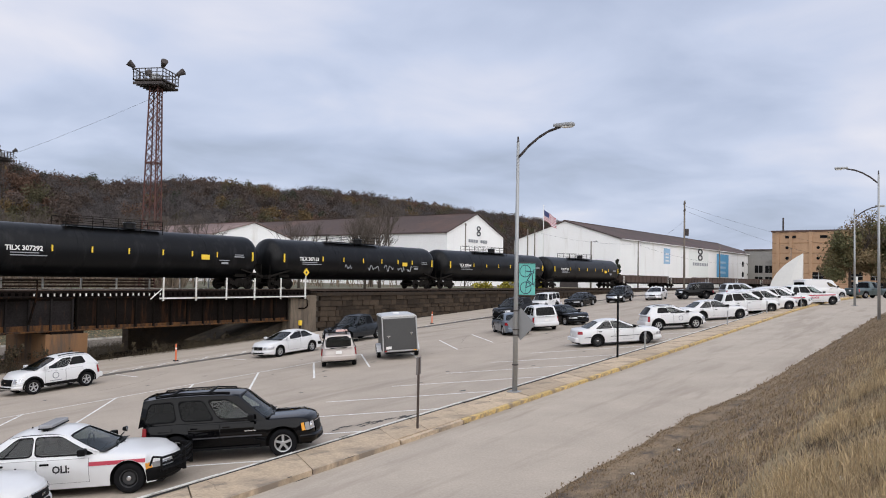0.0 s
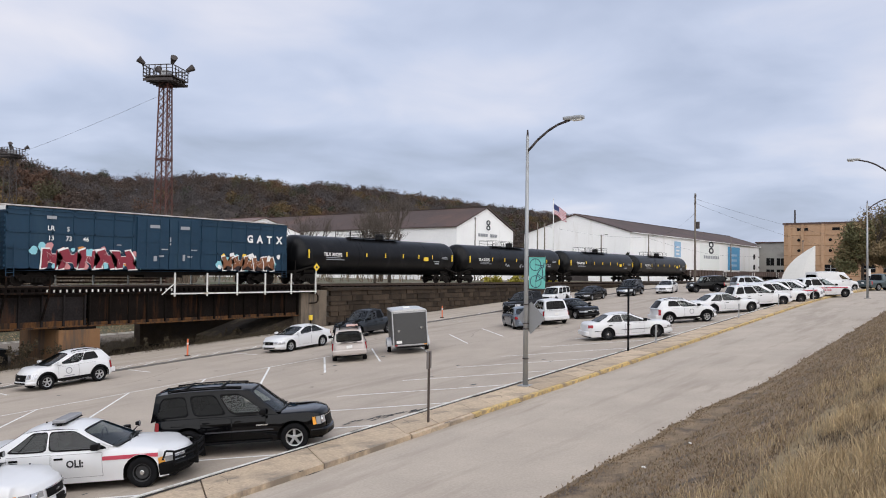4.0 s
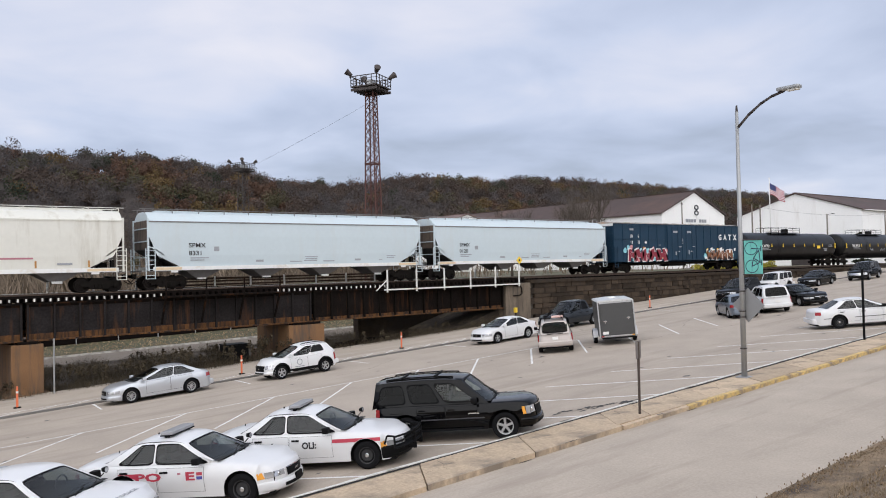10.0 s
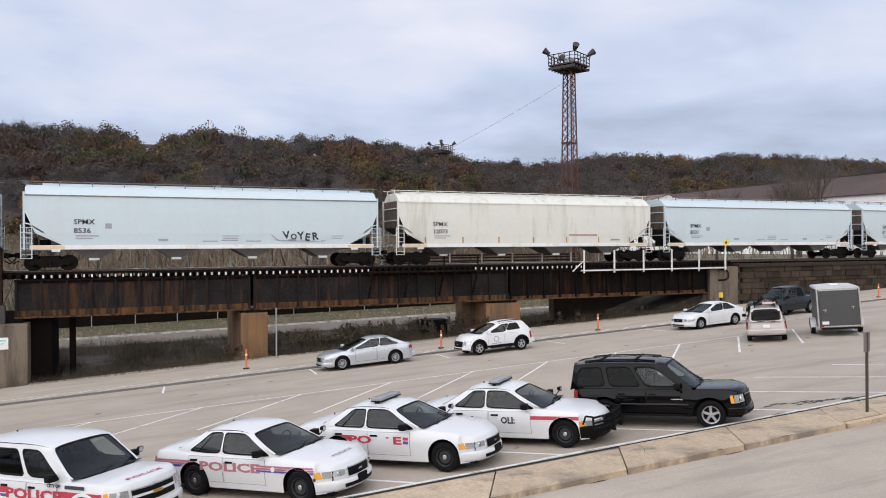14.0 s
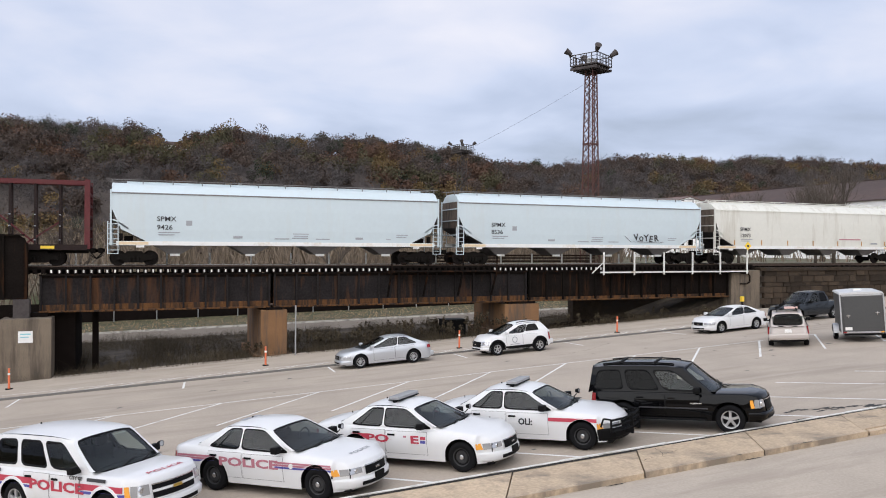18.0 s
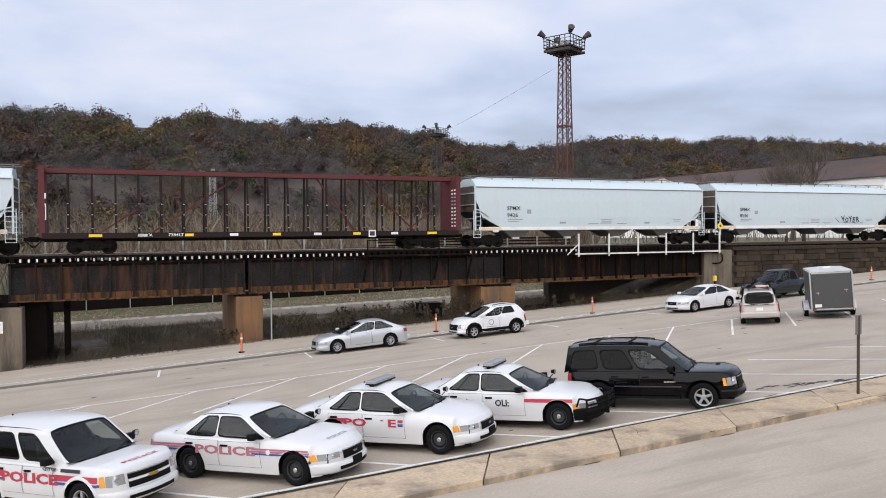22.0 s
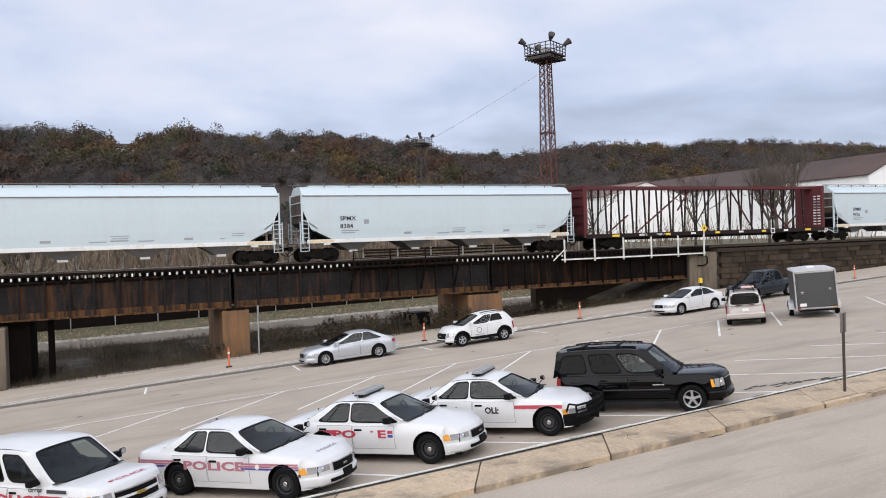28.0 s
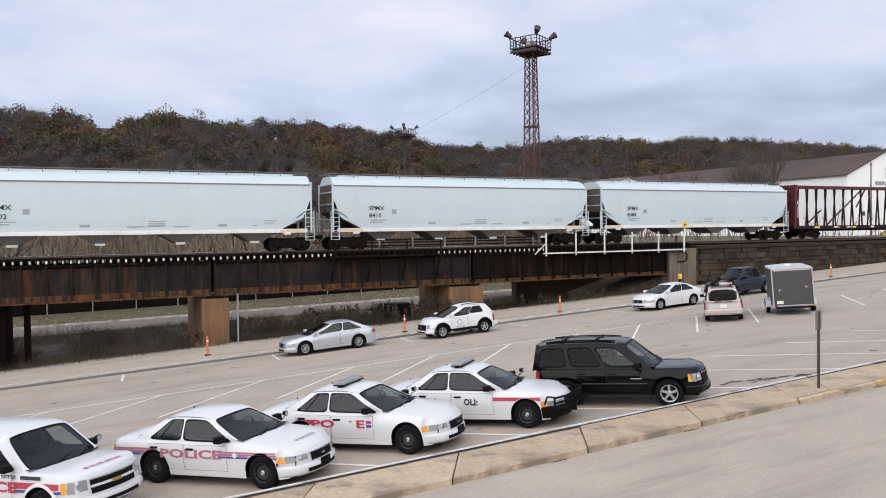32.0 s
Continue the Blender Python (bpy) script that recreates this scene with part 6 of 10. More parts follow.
def covered_hopper(q, length, num, paint="hopper_blue", style="smooth", code="SPMX", graffiti=False):
    cream = style != "smooth"
    L = length - 0.75
    h = L / 2
    W = 1.55
    t = rail_car("covered_hopper", ("cream covered hopper wagon with black lettering" if cream else "pale blue covered hopper wagon with dark lettering") + (" and a black tag" if graffiti else ""), "hopper wagon", q)
    P = CAR[paint]
    # carbody: slightly bowed sides, sloping ends below, shallow roof
    prof = [(-W + 0.02, 1.22), (-W - 0.02, 2.0), (-W - 0.02, 3.2), (-W + 0.01, 4.14), (-W + 0.12, 4.26), (-W + 0.50, 4.60), (-0.6, 4.76), (0.6, 4.76), (W - 0.50, 4.60), (W - 0.12, 4.26), (W - 0.01, 4.14), (W + 0.02, 3.2), (W + 0.02, 2.0), (W - 0.02, 1.22)]
    bm = bmesh.new()
    xs_low = h - 2.45
    # the lower corners are cut away over the bogies
    A = []
    for y, z in prof:
        x = xs_low if z < 1.6 else (h - 0.40 if z > 2.35 else h - 0.9)
        A.append(x)
    left = [bm.verts.new((-x, y, z)) for x, (y, z) in zip(A, prof)]
    right = [bm.verts.new((x, y, z)) for x, (y, z) in zip(A, prof)]
    ml = [bm.verts.new((-h + 2.5, y, z)) for y, z in prof]
    mr = [bm.verts.new((h - 2.5, y, z)) for y, z in prof]
    n = len(prof)
    for a, b_ in ((left, ml), (ml, mr), (mr, right)):
        for i in range(n - 1):
            bm.faces.new((a[i], b_[i], b_[i + 1], a[i + 1]))
        bm.faces.new((a[n - 1], b_[n - 1], b_[0], a[0]))
    bm.faces.new(left), bm.faces.new(right)
    bmesh.ops.recalc_face_normals(bm, faces=bm.faces)
    # solid body between the cut corners
    part("carbody", bm, P, t)
    for d in (-1, 1):
        # end slope sheet, end frame and the triangular opening
        e = bmesh.new()
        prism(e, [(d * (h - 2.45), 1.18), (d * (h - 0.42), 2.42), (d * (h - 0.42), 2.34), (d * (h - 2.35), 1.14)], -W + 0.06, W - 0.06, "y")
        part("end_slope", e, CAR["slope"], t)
        e = bmesh.new()
        for s in (-1, 1):
            beam(e, (d * (h - 0.36), s * (W - 0.03), 1.05), (d * (h - 0.36), s * (W - 0.03), 4.30), 0.10, 0.12)
            beam(e, (d * (h - 2.5), s * (W - 0.03), 1.18), (d * (h - 0.62), s * (W - 0.03), 2.50), 0.10, 0.07)
            beam(e, (d * (h - 0.62), s * (W - 0.03), 2.50), (d * (h - 0.36), s * (W - 0.03), 2.55), 0.10, 0.07)
        for z in (1.9, 2.9, 3.7):
            beam(e, (d * (h - 0.36), -W + 0.05, z), (d * (h - 0.36), W - 0.05, z), 0.07)
        part("end_frame", e, P, t)
        part("end_wall", boxes((min(d * (h - 0.41), d * (h - 0.385)), max(d * (h - 0.41), d * (h - 0.385)), -W + 0.06, W - 0.06, 2.4, 4.2)), CAR["dirty_end"], t, "rusty brown end wall")
        part("end_platform", boxes((min(d * (h - 2.3), d * h), max(d * (h - 2.3), d * h), -W + 0.05, W - 0.05, 1.0, 1.06)), CAR["chute"], t)
        part("brake_gear", boxes((d * (h - 1.3) - 0.25, d * (h - 1.3) + 0.25, -0.5, 0.5, 1.06, 1.62), (d * (h - 0.9) - 0.1, d * (h - 0.9) + 0.1, -W + 0.3, -W + 0.6, 1.06, 1.75)), CAR["truck"], t)
        for s in (-1, 1):
            ladder(t, min(d * (h - 0.75), d * (h - 0.20)), max(d * (h - 0.75), d * (h - 0.20)), s * (W + 0.04), 1.0, 2.45, 5, P, step=0.45)
        part("placard", boxes((d * (h - 1.95) - 0.22, d * (h - 1.95) + 0.22, -W - 0.02, -W + 0.02, 0.93, 1.10)), DECAL["white"], t)
        coupler(t, d * h, d)
        bogie(t, d * (h - 1.62))
    for s in (-1, 1):
        part("side_sill", boxes((-h + 0.65, h - 0.65, s * W - 0.05, s * W + 0.05, 1.06, 1.30)), CAR["sill_white"], t, "white side sill")
        part("top_chord", boxes((-h + 0.4, h - 0.4, s * W - 0.03, s * W + 0.03, 4.08, 4.15)), CAR["chute"] if not cream else P, t)
        bm = bmesh.new()
        zr = 4.95
        beam(bm, (-h + 0.1, s * 0.75, zr), (h - 0.1, s * 0.75, zr), 0.05, 0.04)
        k = 12
        for i in range(k + 1):
            x = -h + 0.4 + (2 * h - 0.8) * i / k
            beam(bm, (x, s * 0.75, 4.68), (x, s * 0.75, zr), 0.05)
            beam(bm, (x, s * 0.75, zr), (x, s * 0.35, zr), 0.05)
        part("roof_walk", bm, CAR["chute"] if not cream else P, t, "grey roof walkway")
    part("roof_hatch", boxes((-h + 1.2, h - 1.2, -0.32, 0.32, 4.75, 4.88), bevel=0.02), P, t)
    # four discharge chutes
    for i in range(4):
        x = -h + 3.9 + (2 * h - 7.8) * i / 3
        e = bmesh.new()
        top = [(x - 1.45, -W + 0.25, 1.2), (x + 1.45, -W + 0.25, 1.2), (x + 1.45, W - 0.25, 1.2), (x - 1.45, W - 0.25, 1.2)]
        bot = [(x - 0.30, -0.85, 0.52), (x + 0.30, -0.85, 0.52), (x + 0.30, 0.85, 0.52), (x - 0.30, 0.85, 0.52)]
        tv, bv = [e.verts.new(p_) for p_ in top], [e.verts.new(p_) for p_ in bot]
        for j in range(4):
            e.faces.new((tv[j], tv[(j + 1) % 4], bv[(j + 1) % 4], bv[j]))
        e.faces.new(bv)
        bmesh.ops.recalc_face_normals(e, faces=e.faces)
        c = part("chute", e, CAR["chute"], t)
        part("gate", boxes((x - 0.28, x + 0.28, -1.0, -0.84, 0.42, 0.56), bevel=0.02), CAR["sill_white"], c)
    y = -W - 0.022
    dk = DECAL["black"]
    rtext(t, code, -h + 2.85, 2.62, 0.40, dk, y - 0.02, 1.12)
    rtext(t, num, -h + 2.85, 2.12, 0.40, dk, y - 0.02, 1.12)
    for z, w_ in ((1.80, 1.2), (1.66, 0.9)):
        plate(t, -h + 2.95, -h + 2.95 + w_, z, z + 0.06, DECAL["grey"], y + 0.002)
    if not cream:
        plate(t, -h + 4.5, -h + 4.85, 2.25, 2.55, DECAL["grey"], y + 0.001, d=0.003)
        for x, z, w_, h_ in ((-3.3, 1.52, 0.55, 0.14), (-0.8, 1.48, 0.9, 0.06), (0.3, 1.52, 1.0, 0.07), (0.4, 1.66, 0.9, 0.05), (0.35, 1.80, 1.0, 0.05), (1.8, 1.48, 0.9, 0.06), (4.4, 1.50, 0.5, 0.14), (6.5, 1.50, 0.3, 0.05), (7.2, 1.66, 0.7, 0.05), (7.2, 1.80, 0.8, 0.05)):
            plate(t, x, x + w_, z, z + h_, DECAL["grey"], y + 0.001, d=0.003)
    else:
        for i in range(7):
            x = -h + 2.3 + (2 * h - 4.6) * i / 6
            plate(t, x - 0.05, x + 0.05, 1.35, 1.75, CAR["rust_patch"], y)
        plate(t, 3.0, 5.5, 1.85, 1.95, DECAL["dim_red"], y)
        plate(t, h - 4.0, h - 3.2, 1.5, 1.62, DECAL["grey"], y)
    if graffiti:
        for k, (ch, dz, turn) in enumerate((("V", 0.06, -8), ("O", 0.0, 5), ("Y", 0.02, -6), ("E", -0.02, 8), ("R", 0.0, -5))):
            bm = text_bm(ch, 0.66 if ch != "O" else 0.5, 0.002, "LEFT", 0.03)
            part("lettering", bm, DECAL["black"], t, "black spray-painted tag", at=pose(h - 6.6 + 0.46 * k, y - 0.012, 1.78 + dz, 90, turn, 0))
        bm = bmesh.new()
        beam(bm, (h - 7.4, y, 1.95), (h - 6.9, y, 1.55), 0.06, 0.01), beam(bm, (h - 6.9, y, 1.55), (h - 4.0, y, 1.48), 0.05, 0.01)
        part("tag_stroke", bm, DECAL["black"], t)
    for d in (-1, 1):
        plate(t, min(d * (h - 2.4), d * (h - 0.8)), max(d * (h - 2.4), d * (h - 0.8)), 1.10, 1.26, CAR["reflector"], -W - 0.051)
    for c in t.children:
        if not c.name.startswith(("bogie", "coupler")):
            c.location.z += 0.16
    return t


def tank_car(q, length, num, tags=False):
    L = length - 0.8
    h = L / 2
    r, zc = 1.70, 2.53
    t = rail_car("tank_wagon", "black cylindrical tank wagon with " + ("graffiti and " if tags else "") + "yellow reflective marks", "tank wagon", q)
    bm = bmesh.new()
    head = [(0.0, 0.16), (0.42, 0.18), (0.82, 0.25), (1.16, 0.36), (1.42, 0.52), (1.58, 0.69), (1.67, 0.88), (r, 1.08)]
    prof = [(a, -h + d) for a, d in head] + [(r, -h + 1.5), (r, -h + 6.0), (r, 0.0), (r, h - 6.0), (r, h - 1.5)] + [(a, h - d) for a, d in reversed(head)]
    lathe(bm, prof, 48)
    bmesh.ops.rotate(bm, verts=bm.verts, cent=(0, 0, 0), matrix=Matrix.Rotation(-math.pi / 2, 3, "Z"))
    bmesh.ops.translate(bm, vec=(0, 0, zc), verts=bm.verts)
    part("tank_shell", bm, CAR["tank"], t, smooth=True)
    for d in (-1, 1):
        e = bmesh.new()
        box(e, min(d * (h - 2.7), d * h), max(d * (h - 2.7), d * h), -0.35, 0.35, 0.86, 1.16)
        box(e, min(d * (h - 0.10), d * (h + 0.12)), max(d * (h - 0.10), d * (h + 0.12)), -1.42, 1.42, 0.90, 1.18)
        box(e, min(d * (h - 2.4), d * (h - 1.3)), max(d * (h - 2.4), d * (h - 1.3)), -1.1, 1.1, 1.0, 1.5)
        for s in (-1, 1):
            beam(e, (d * h, s * 1.38, 1.05), (d * (h - 2.2), s * 1.45, 1.6), 0.12)
        part("stub_sill", e, CAR["truck"], t)
        e = bmesh.new()
        for s in (-1, 1):
            beam(e, (d * (h - 0.06), s * 1.38, 1.15), (d * (h - 0.06), s * 1.38, 2.0), 0.045)
        beam(e, (d * (h - 0.06), -1.38, 2.0), (d * (h - 0.06), 1.38, 2.0), 0.045)
        part("end_rail", e, CAR["truck"], t)
        for s in (-1, 1):
            ladder(t, min(d * (h - 0.55), d * (h - 0.12)), max(d * (h - 0.55), d * (h - 0.12)), s * 1.44, 0.55, 1.25, 3, CAR["truck"])
        coupler(t, d * h, d)
        bogie(t, d * (h - 1.75))
        plate(t, d * (h - 1.25) - 0.05, d * (h - 1.25) + 0.05, 2.25, 2.95, DECAL["yellow"], -r - 0.012, "reflector", 0.09)
    # top fittings
    e = bmesh.new()
    rod(e, (0.6, 0, zc + r - 0.1), (0.6, 0, zc + r + 0.42), 0.42, n=18)
    rod(e, (0.6, 0, zc + r + 0.42), (0.6, 0, zc + r + 0.50), 0.50, 0.38, n=18)
    box(e, -4.4, 2.6, -0.95, -0.35, zc + r - 0.02, zc + r + 0.04)
    part("manway", e, CAR["tank"], t, smooth=False)
    e = bmesh.new()
    for y in (-0.95, 0.95):
        for x in (-4.4, -2.6, -0.8, 0.9, 2.6):
            beam(e, (x, y, zc + r - 0.35), (x, y, zc + r + 0.62), 0.04)
        for z in (zc + r + 0.30, zc + r + 0.62):
            beam(e, (-4.4, y, z), (2.6, y, z), 0.035)
    for x in (-4.4, 2.6):
        beam(e, (x, -0.95, zc + r + 0.62), (x, 0.95, zc + r + 0.62), 0.035)
    part("platform_rail", e, CAR["truck"], t)
    for x in (-h + 5.5, -3.9, -3.45, h - 5.5):
        band = lathe(bmesh.new(), [(r - 0.01, x - 0.03), (r + 0.014, x - 0.03), (r + 0.014, x + 0.03), (r - 0.01, x + 0.03)], 48)
        bmesh.ops.rotate(band, verts=band.verts, cent=(0, 0, 0), matrix=Matrix.Rotation(-math.pi / 2, 3, "Z"))
        bmesh.ops.translate(band, vec=(0, 0, zc), verts=band.verts)
        part("shell_band", band, CAR["tank"], t)
    yb = -math.sqrt(r * r - 0.05)
    for x in (-5.6, -3.0, -0.4, 2.2, 4.6, 6.8):
        if abs(x) < h - 2:
            plate(t, x - 0.045, x + 0.045, 2.45, 2.85, DECAL["yellow"], -r - 0.01, "reflector", 0.05)
    plate(t, h - 6.0, h - 5.3, 2.25, 2.62, DECAL["yellow"], -r - 0.012, "placard", 0.06)
    rtext(t, "TILX " + num, -h + 3.0, 2.58, 0.42, DECAL["white"], -r - 0.02, 1.0, bold=0.03)
    for z, w_ in ((2.28, 1.7), (2.12, 2.2)):
        plate(t, -h + 3.3, -h + 3.3 + w_, z, z + 0.06, DECAL["grey"], -r - 0.012, d=0.05)
    for x, z, w_, h_ in ((h - 4.4, 2.2, 0.9, 0.06), (h - 4.2, 1.95, 0.6, 0.16), (h - 3.0, 2.5, 0.9, 0.08), (h - 2.95, 2.66, 0.8, 0.06)):
        plate(t, x, x + w_, z, z + h_, DECAL["grey"], -r - 0.012, d=0.08)
    if tags:
        for k, (x, w_) in enumerate(((-2.8, 0.8), (0.3, 1.4), (2.6, 1.2), (4.6, 0.9), (6.0, 0.8))):
            bm = bmesh.new()
            rnd = random.Random(k)
            p_ = Vector((x, -r - 0.005, 2.0))
            for j in range(9):
                nx_ = Vector((x + w_ * (j + 1) / 9 * 1.1, -r - 0.005, 2.0 + rnd.uniform(-0.32, 0.32)))
                beam(bm, p_, nx_, 0.06, 0.05)
                p_ = nx_
            part("tag_stroke", bm, DECAL["grey"], t, "pale grey graffiti tag")
    return t


def gondola(q, length, top):
    """A low open wagon with ribbed sides."""
    h = length / 2 - 0.4
    t = rail_car("gondola_wagon", "rusty brown open gondola wagon behind the tank wagons", "gondola wagon", q)
    m_ = CAR["gondola"]
    part("floor", boxes((-h, h, -1.45, 1.45, 0.98, 1.08)), m_, t)
    for s in (-1, 1):
        w_ = part("side_wall", boxes((-h, h, s * 1.47 - 0.03, s * 1.47 + 0.03, 0.92, top)), m_, t)
        part("top_rail", boxes((-h, h, s * 1.50 - 0.08, s * 1.50 + 0.08, top - 0.10, top + 0.02)), m_, w_)
        for k in range(13):
            x = -h + 0.1 + (2 * h - 0.2) * k / 12
            part("rib", boxes((x - 0.07, x + 0.07, min(s * 1.5, s * 1.60), max(s * 1.5, s * 1.60), 0.92, top - 0.1)), m_, w_)
    for d in (-1, 1):
        part("end_wall", boxes((d * h - 0.05, d * h + 0.05, -1.47, 1.47, 0.92, top)), m_, t)
        ladder(t, d * (h - 0.35) - 0.2, d * (h - 0.35) + 0.2, -1.63, 0.75, top - 0.1, 3, CAR["sill_white"], name="end_ladder")
        coupler(t, d * h, d)
        bogie(t, d * (h - 1.9))
    part("centre_sill", boxes((-h, h, -0.35, 0.35, 0.70, 0.98)), CAR["truck"], t)
    return t


def blob_letters(t, x0, x1, z0, z1, fill, edge, seed, y, accents, low=None):
    """Spray-painted angular letters with a pale outline over a cloud of colour, thin on the steel."""
    rnd = random.Random(seed)

    def sheet_of(pts, dd, m_, lab):
        bm = bmesh.new()
        bm.faces.new([bm.verts.new((a, y - dd, c)) for a, c in pts])
        bmesh.ops.triangulate(bm, faces=bm.faces)
        bm.normal_update()
        flip = [f for f in bm.faces if f.normal.y > 0]
        bmesh.ops.reverse_faces(bm, faces=flip)
        part("graffiti", bm, m_, t, lab)

    for j in range(26):                         # the cloud behind
        u = j / 25
        x = x0 - 0.45 + (x1 - x0 + 0.9) * u + rnd.uniform(-0.2, 0.2)
        z = z0 + (z1 - z0) * rnd.choice((rnd.uniform(0.1, 0.5), rnd.uniform(0.75, 1.12)))
        r_ = rnd.uniform(0.14, 0.34)
        sheet_of([(x + r_ * rnd.uniform(0.7, 1.2) * math.cos(i * 0.5236), max(z0 - 0.05, z + r_ * rnd.uniform(0.7, 1.2) * math.sin(i * 0.5236))) for i in range(12)], 0.002 + 0.0001 * j, accents[j % len(accents)], "spray-painted cloud of colour")
    n = 5
    w_ = (x1 - x0) / n
    for k in range(n):
        cx, mz = x0 + w_ * (k + 0.5), (z0 + z1) / 2
        a, hh = w_ * 0.60, (z1 - z0) / 2
        sl = rnd.uniform(-0.25, 0.25)
        # an angular letter: two limbs and a bar with notches between
        raw = ((-1.0, -1.0), (-0.45, -0.9), (-0.30, -0.25), (0.05, -0.45), (0.25, -1.0), (1.0, -0.9), (0.75, -0.25), (1.05, 0.15), (0.80, 0.95), (0.25, 0.80), (0.15, 0.35), (-0.20, 0.45), (-0.35, 1.0), (-1.05, 0.85), (-0.80, 0.1))
        pts = [(cx + a * (u + rnd.uniform(-0.16, 0.16) + sl * v), mz + hh * (v + rnd.uniform(-0.12, 0.12))) for u, v in raw]
        big = [(cx + (p_ - cx) * 1.16, max(z0 - 0.08, mz + (q_ - mz) * 1.14)) for p_, q_ in pts]
        sheet_of(big, 0.006 + 0.0012 * k, edge, "pale spray-painted outline")
        sheet_of(pts, 0.0066 + 0.0012 * k, fill, "spray-painted letter")
        if low:
            sheet_of([(p_, min(q_, mz - hh * 0.15)) for p_, q_ in pts[:6]], 0.0070 + 0.0012 * k, low, "dark lower half of the letter")
        for j in range(3):
            c = Vector((cx + a * rnd.uniform(-0.7, 0.7), y - 0.0145, mz + hh * rnd.uniform(-0.6, 0.6)))
            e_ = c + Vector((a * rnd.uniform(-0.6, 0.6), 0, hh * rnd.uniform(0.2, 0.6)))
            part("graffiti", beam(bmesh.new(), c, e_, 0.045, 0.003), edge, t, "pale spray-painted stroke")


def box_car(q, length):
    L = length - 0.8
    h = L / 2
    W = 1.56
    t = rail_car("box_car", "dark blue boxcar with white lettering and red graffiti", "boxcar", q)
    P = CAR["box_blue"]
    part("carbody", boxes((-h, h, -W + 0.05, W - 0.05, 1.05, 4.85)), P, t)
    bm = bmesh.new()
    prism(bm, [(-W, 4.82), (-W, 4.90), (0, 5.08), (W, 4.90), (W, 4.82)], -h - 0.02, h + 0.02)
    for i in range(14):
        x = -h + 0.6 + (2 * h - 1.2) * i / 13
        prism(bm, [(-W, 4.90), (-W, 4.93), (0, 5.11), (W, 4.93), (W, 4.90), (0, 5.07)], x - 0.04, x + 0.04)
    part("roof", bm, CAR["box_roof"], t, "galvanised roof")
    for s in (-1, 1):
        bm = bmesh.new()
        y0, y1 = (s * W - 0.05, s * W) if s > 0 else (-W, -W + 0.05)
        for z in (1.05, 2.35, 3.35, 4.45):
            box(bm, -h, h, y0, y1, z - 0.06, z + 0.06)
        box(bm, -h, h, y0, y1, 4.68, 4.88), box(bm, -h, h, y0, y1, 0.98, 1.22)
        part("side_rib", bm, P, t)
        for x in [-h + 0.06 + k * 1.36 for k in range(16)]:
            if abs(x) > 2.6 and x < h - 0.05:
                part("side_post", boxes((x - 0.05, x + 0.05, y0, y1, 1.1, 4.8)), P, t)
        for d0, d1 in ((-2.45, -0.03), (0.03, 2.45)):
            yd0, yd1 = (W - 0.06, W + 0.07) if s > 0 else (-W - 0.07, -W + 0.06)
            dr = part("plug_door", boxes((d0, d1, yd0, yd1, 1.15, 4.70), bevel=0.02), P, t)
            bm = bmesh.new()
            for z in (2.25, 3.05, 3.85):
                box(bm, d0, d1, *((W + 0.06, W + 0.10) if s > 0 else (-W - 0.10, -W - 0.06)), z - 0.05, z + 0.05)
            part("door_rib", bm, P, dr)
            bm = bmesh.new()
            for x in (d0 + 0.7, d1 - 0.7):
                rod(bm, (x, s * (W + 0.11), 1.2), (x, s * (W + 0.11), 4.6), 0.025)
            part("door_rod", bm, P, dr)
    for d in (-1, 1):
        bm = bmesh.new()
        for z in [1.2 + 0.30 * k for k in range(12)]:
            box(bm, min(d * h, d * (h + 0.06)), max(d * h, d * (h + 0.06)), -W + 0.08, W - 0.08, z, z + 0.14)
        part("end_rib", bm, P, t)
        if d < 0:
            part("end_panel", boxes((-h - 0.07, -h - 0.02, -W + 0.05, W - 0.05, 4.62, 4.86)), CAR["sill_white"], t, "pale top end panel")
        for s in (-1, 1):
            ladder(t, min(d * (h - 0.5), d * (h - 0.05)), max(d * (h - 0.5), d * (h - 0.05)), s * (W + 0.05), 1.1, 2.6, 4, P, step=0.5)
        coupler(t, d * h, d)
        bogie(t, d * (h - 2.0))
    part("underframe", boxes((-h + 0.3, h - 0.3, -0.4, 0.4, 0.70, 1.05), (-h + 4, h - 4, -1.2, -1.1, 0.75, 1.05), (-1.5, 1.5, -1.0, 0.2, 0.55, 1.0)), CAR["truck"], t)
    y = -W - 0.004
    W8 = DECAL["white"]
    rtext(t, "LR", -h + 2.45, 3.62, 0.42, W8, y - 0.004, 0.95), rtext(t, "S", -h + 3.65, 3.60, 0.42, W8, y - 0.004, 0.95)
    for x, s_ in ((-h + 2.48, "13"), (-h + 3.6, "73"), (-h + 4.7, "46")):
        rtext(t, s_, x, 3.0, 0.42, W8, y - 0.004, 0.95)
    for k, s_ in enumerate("GATX"):
        rtext(t, s_, h - 4.05 + 0.98 * k, 3.55, 0.80, W8, y - 0.012, 1.0, bold=0.045)
    for x, z, w_, h_ in ((-h + 2.4, 4.2, 0.6, 0.2), (-1.5, 4.0, 0.75, 0.22), (0.9, 4.0, 0.75, 0.22), (0.05, 2.85, 0.10, 0.55), (-1.2, 1.7, 0.25, 0.35), (-0.8, 2.0, 0.4, 0.12), (1.1, 1.75, 0.2, 0.45), (1.5, 2.0, 0.4, 0.12), (1.8, 2.5, 0.5, 0.08), (-0.6, 2.5, 0.5, 0.08), (-h + 7.0, 2.7, 0.35, 0.06)):
        plate(t, x, x + w_, z, z + h_, DECAL["grey"], y - (0.075 if abs(x) < 2.4 else 0), d=0.006)
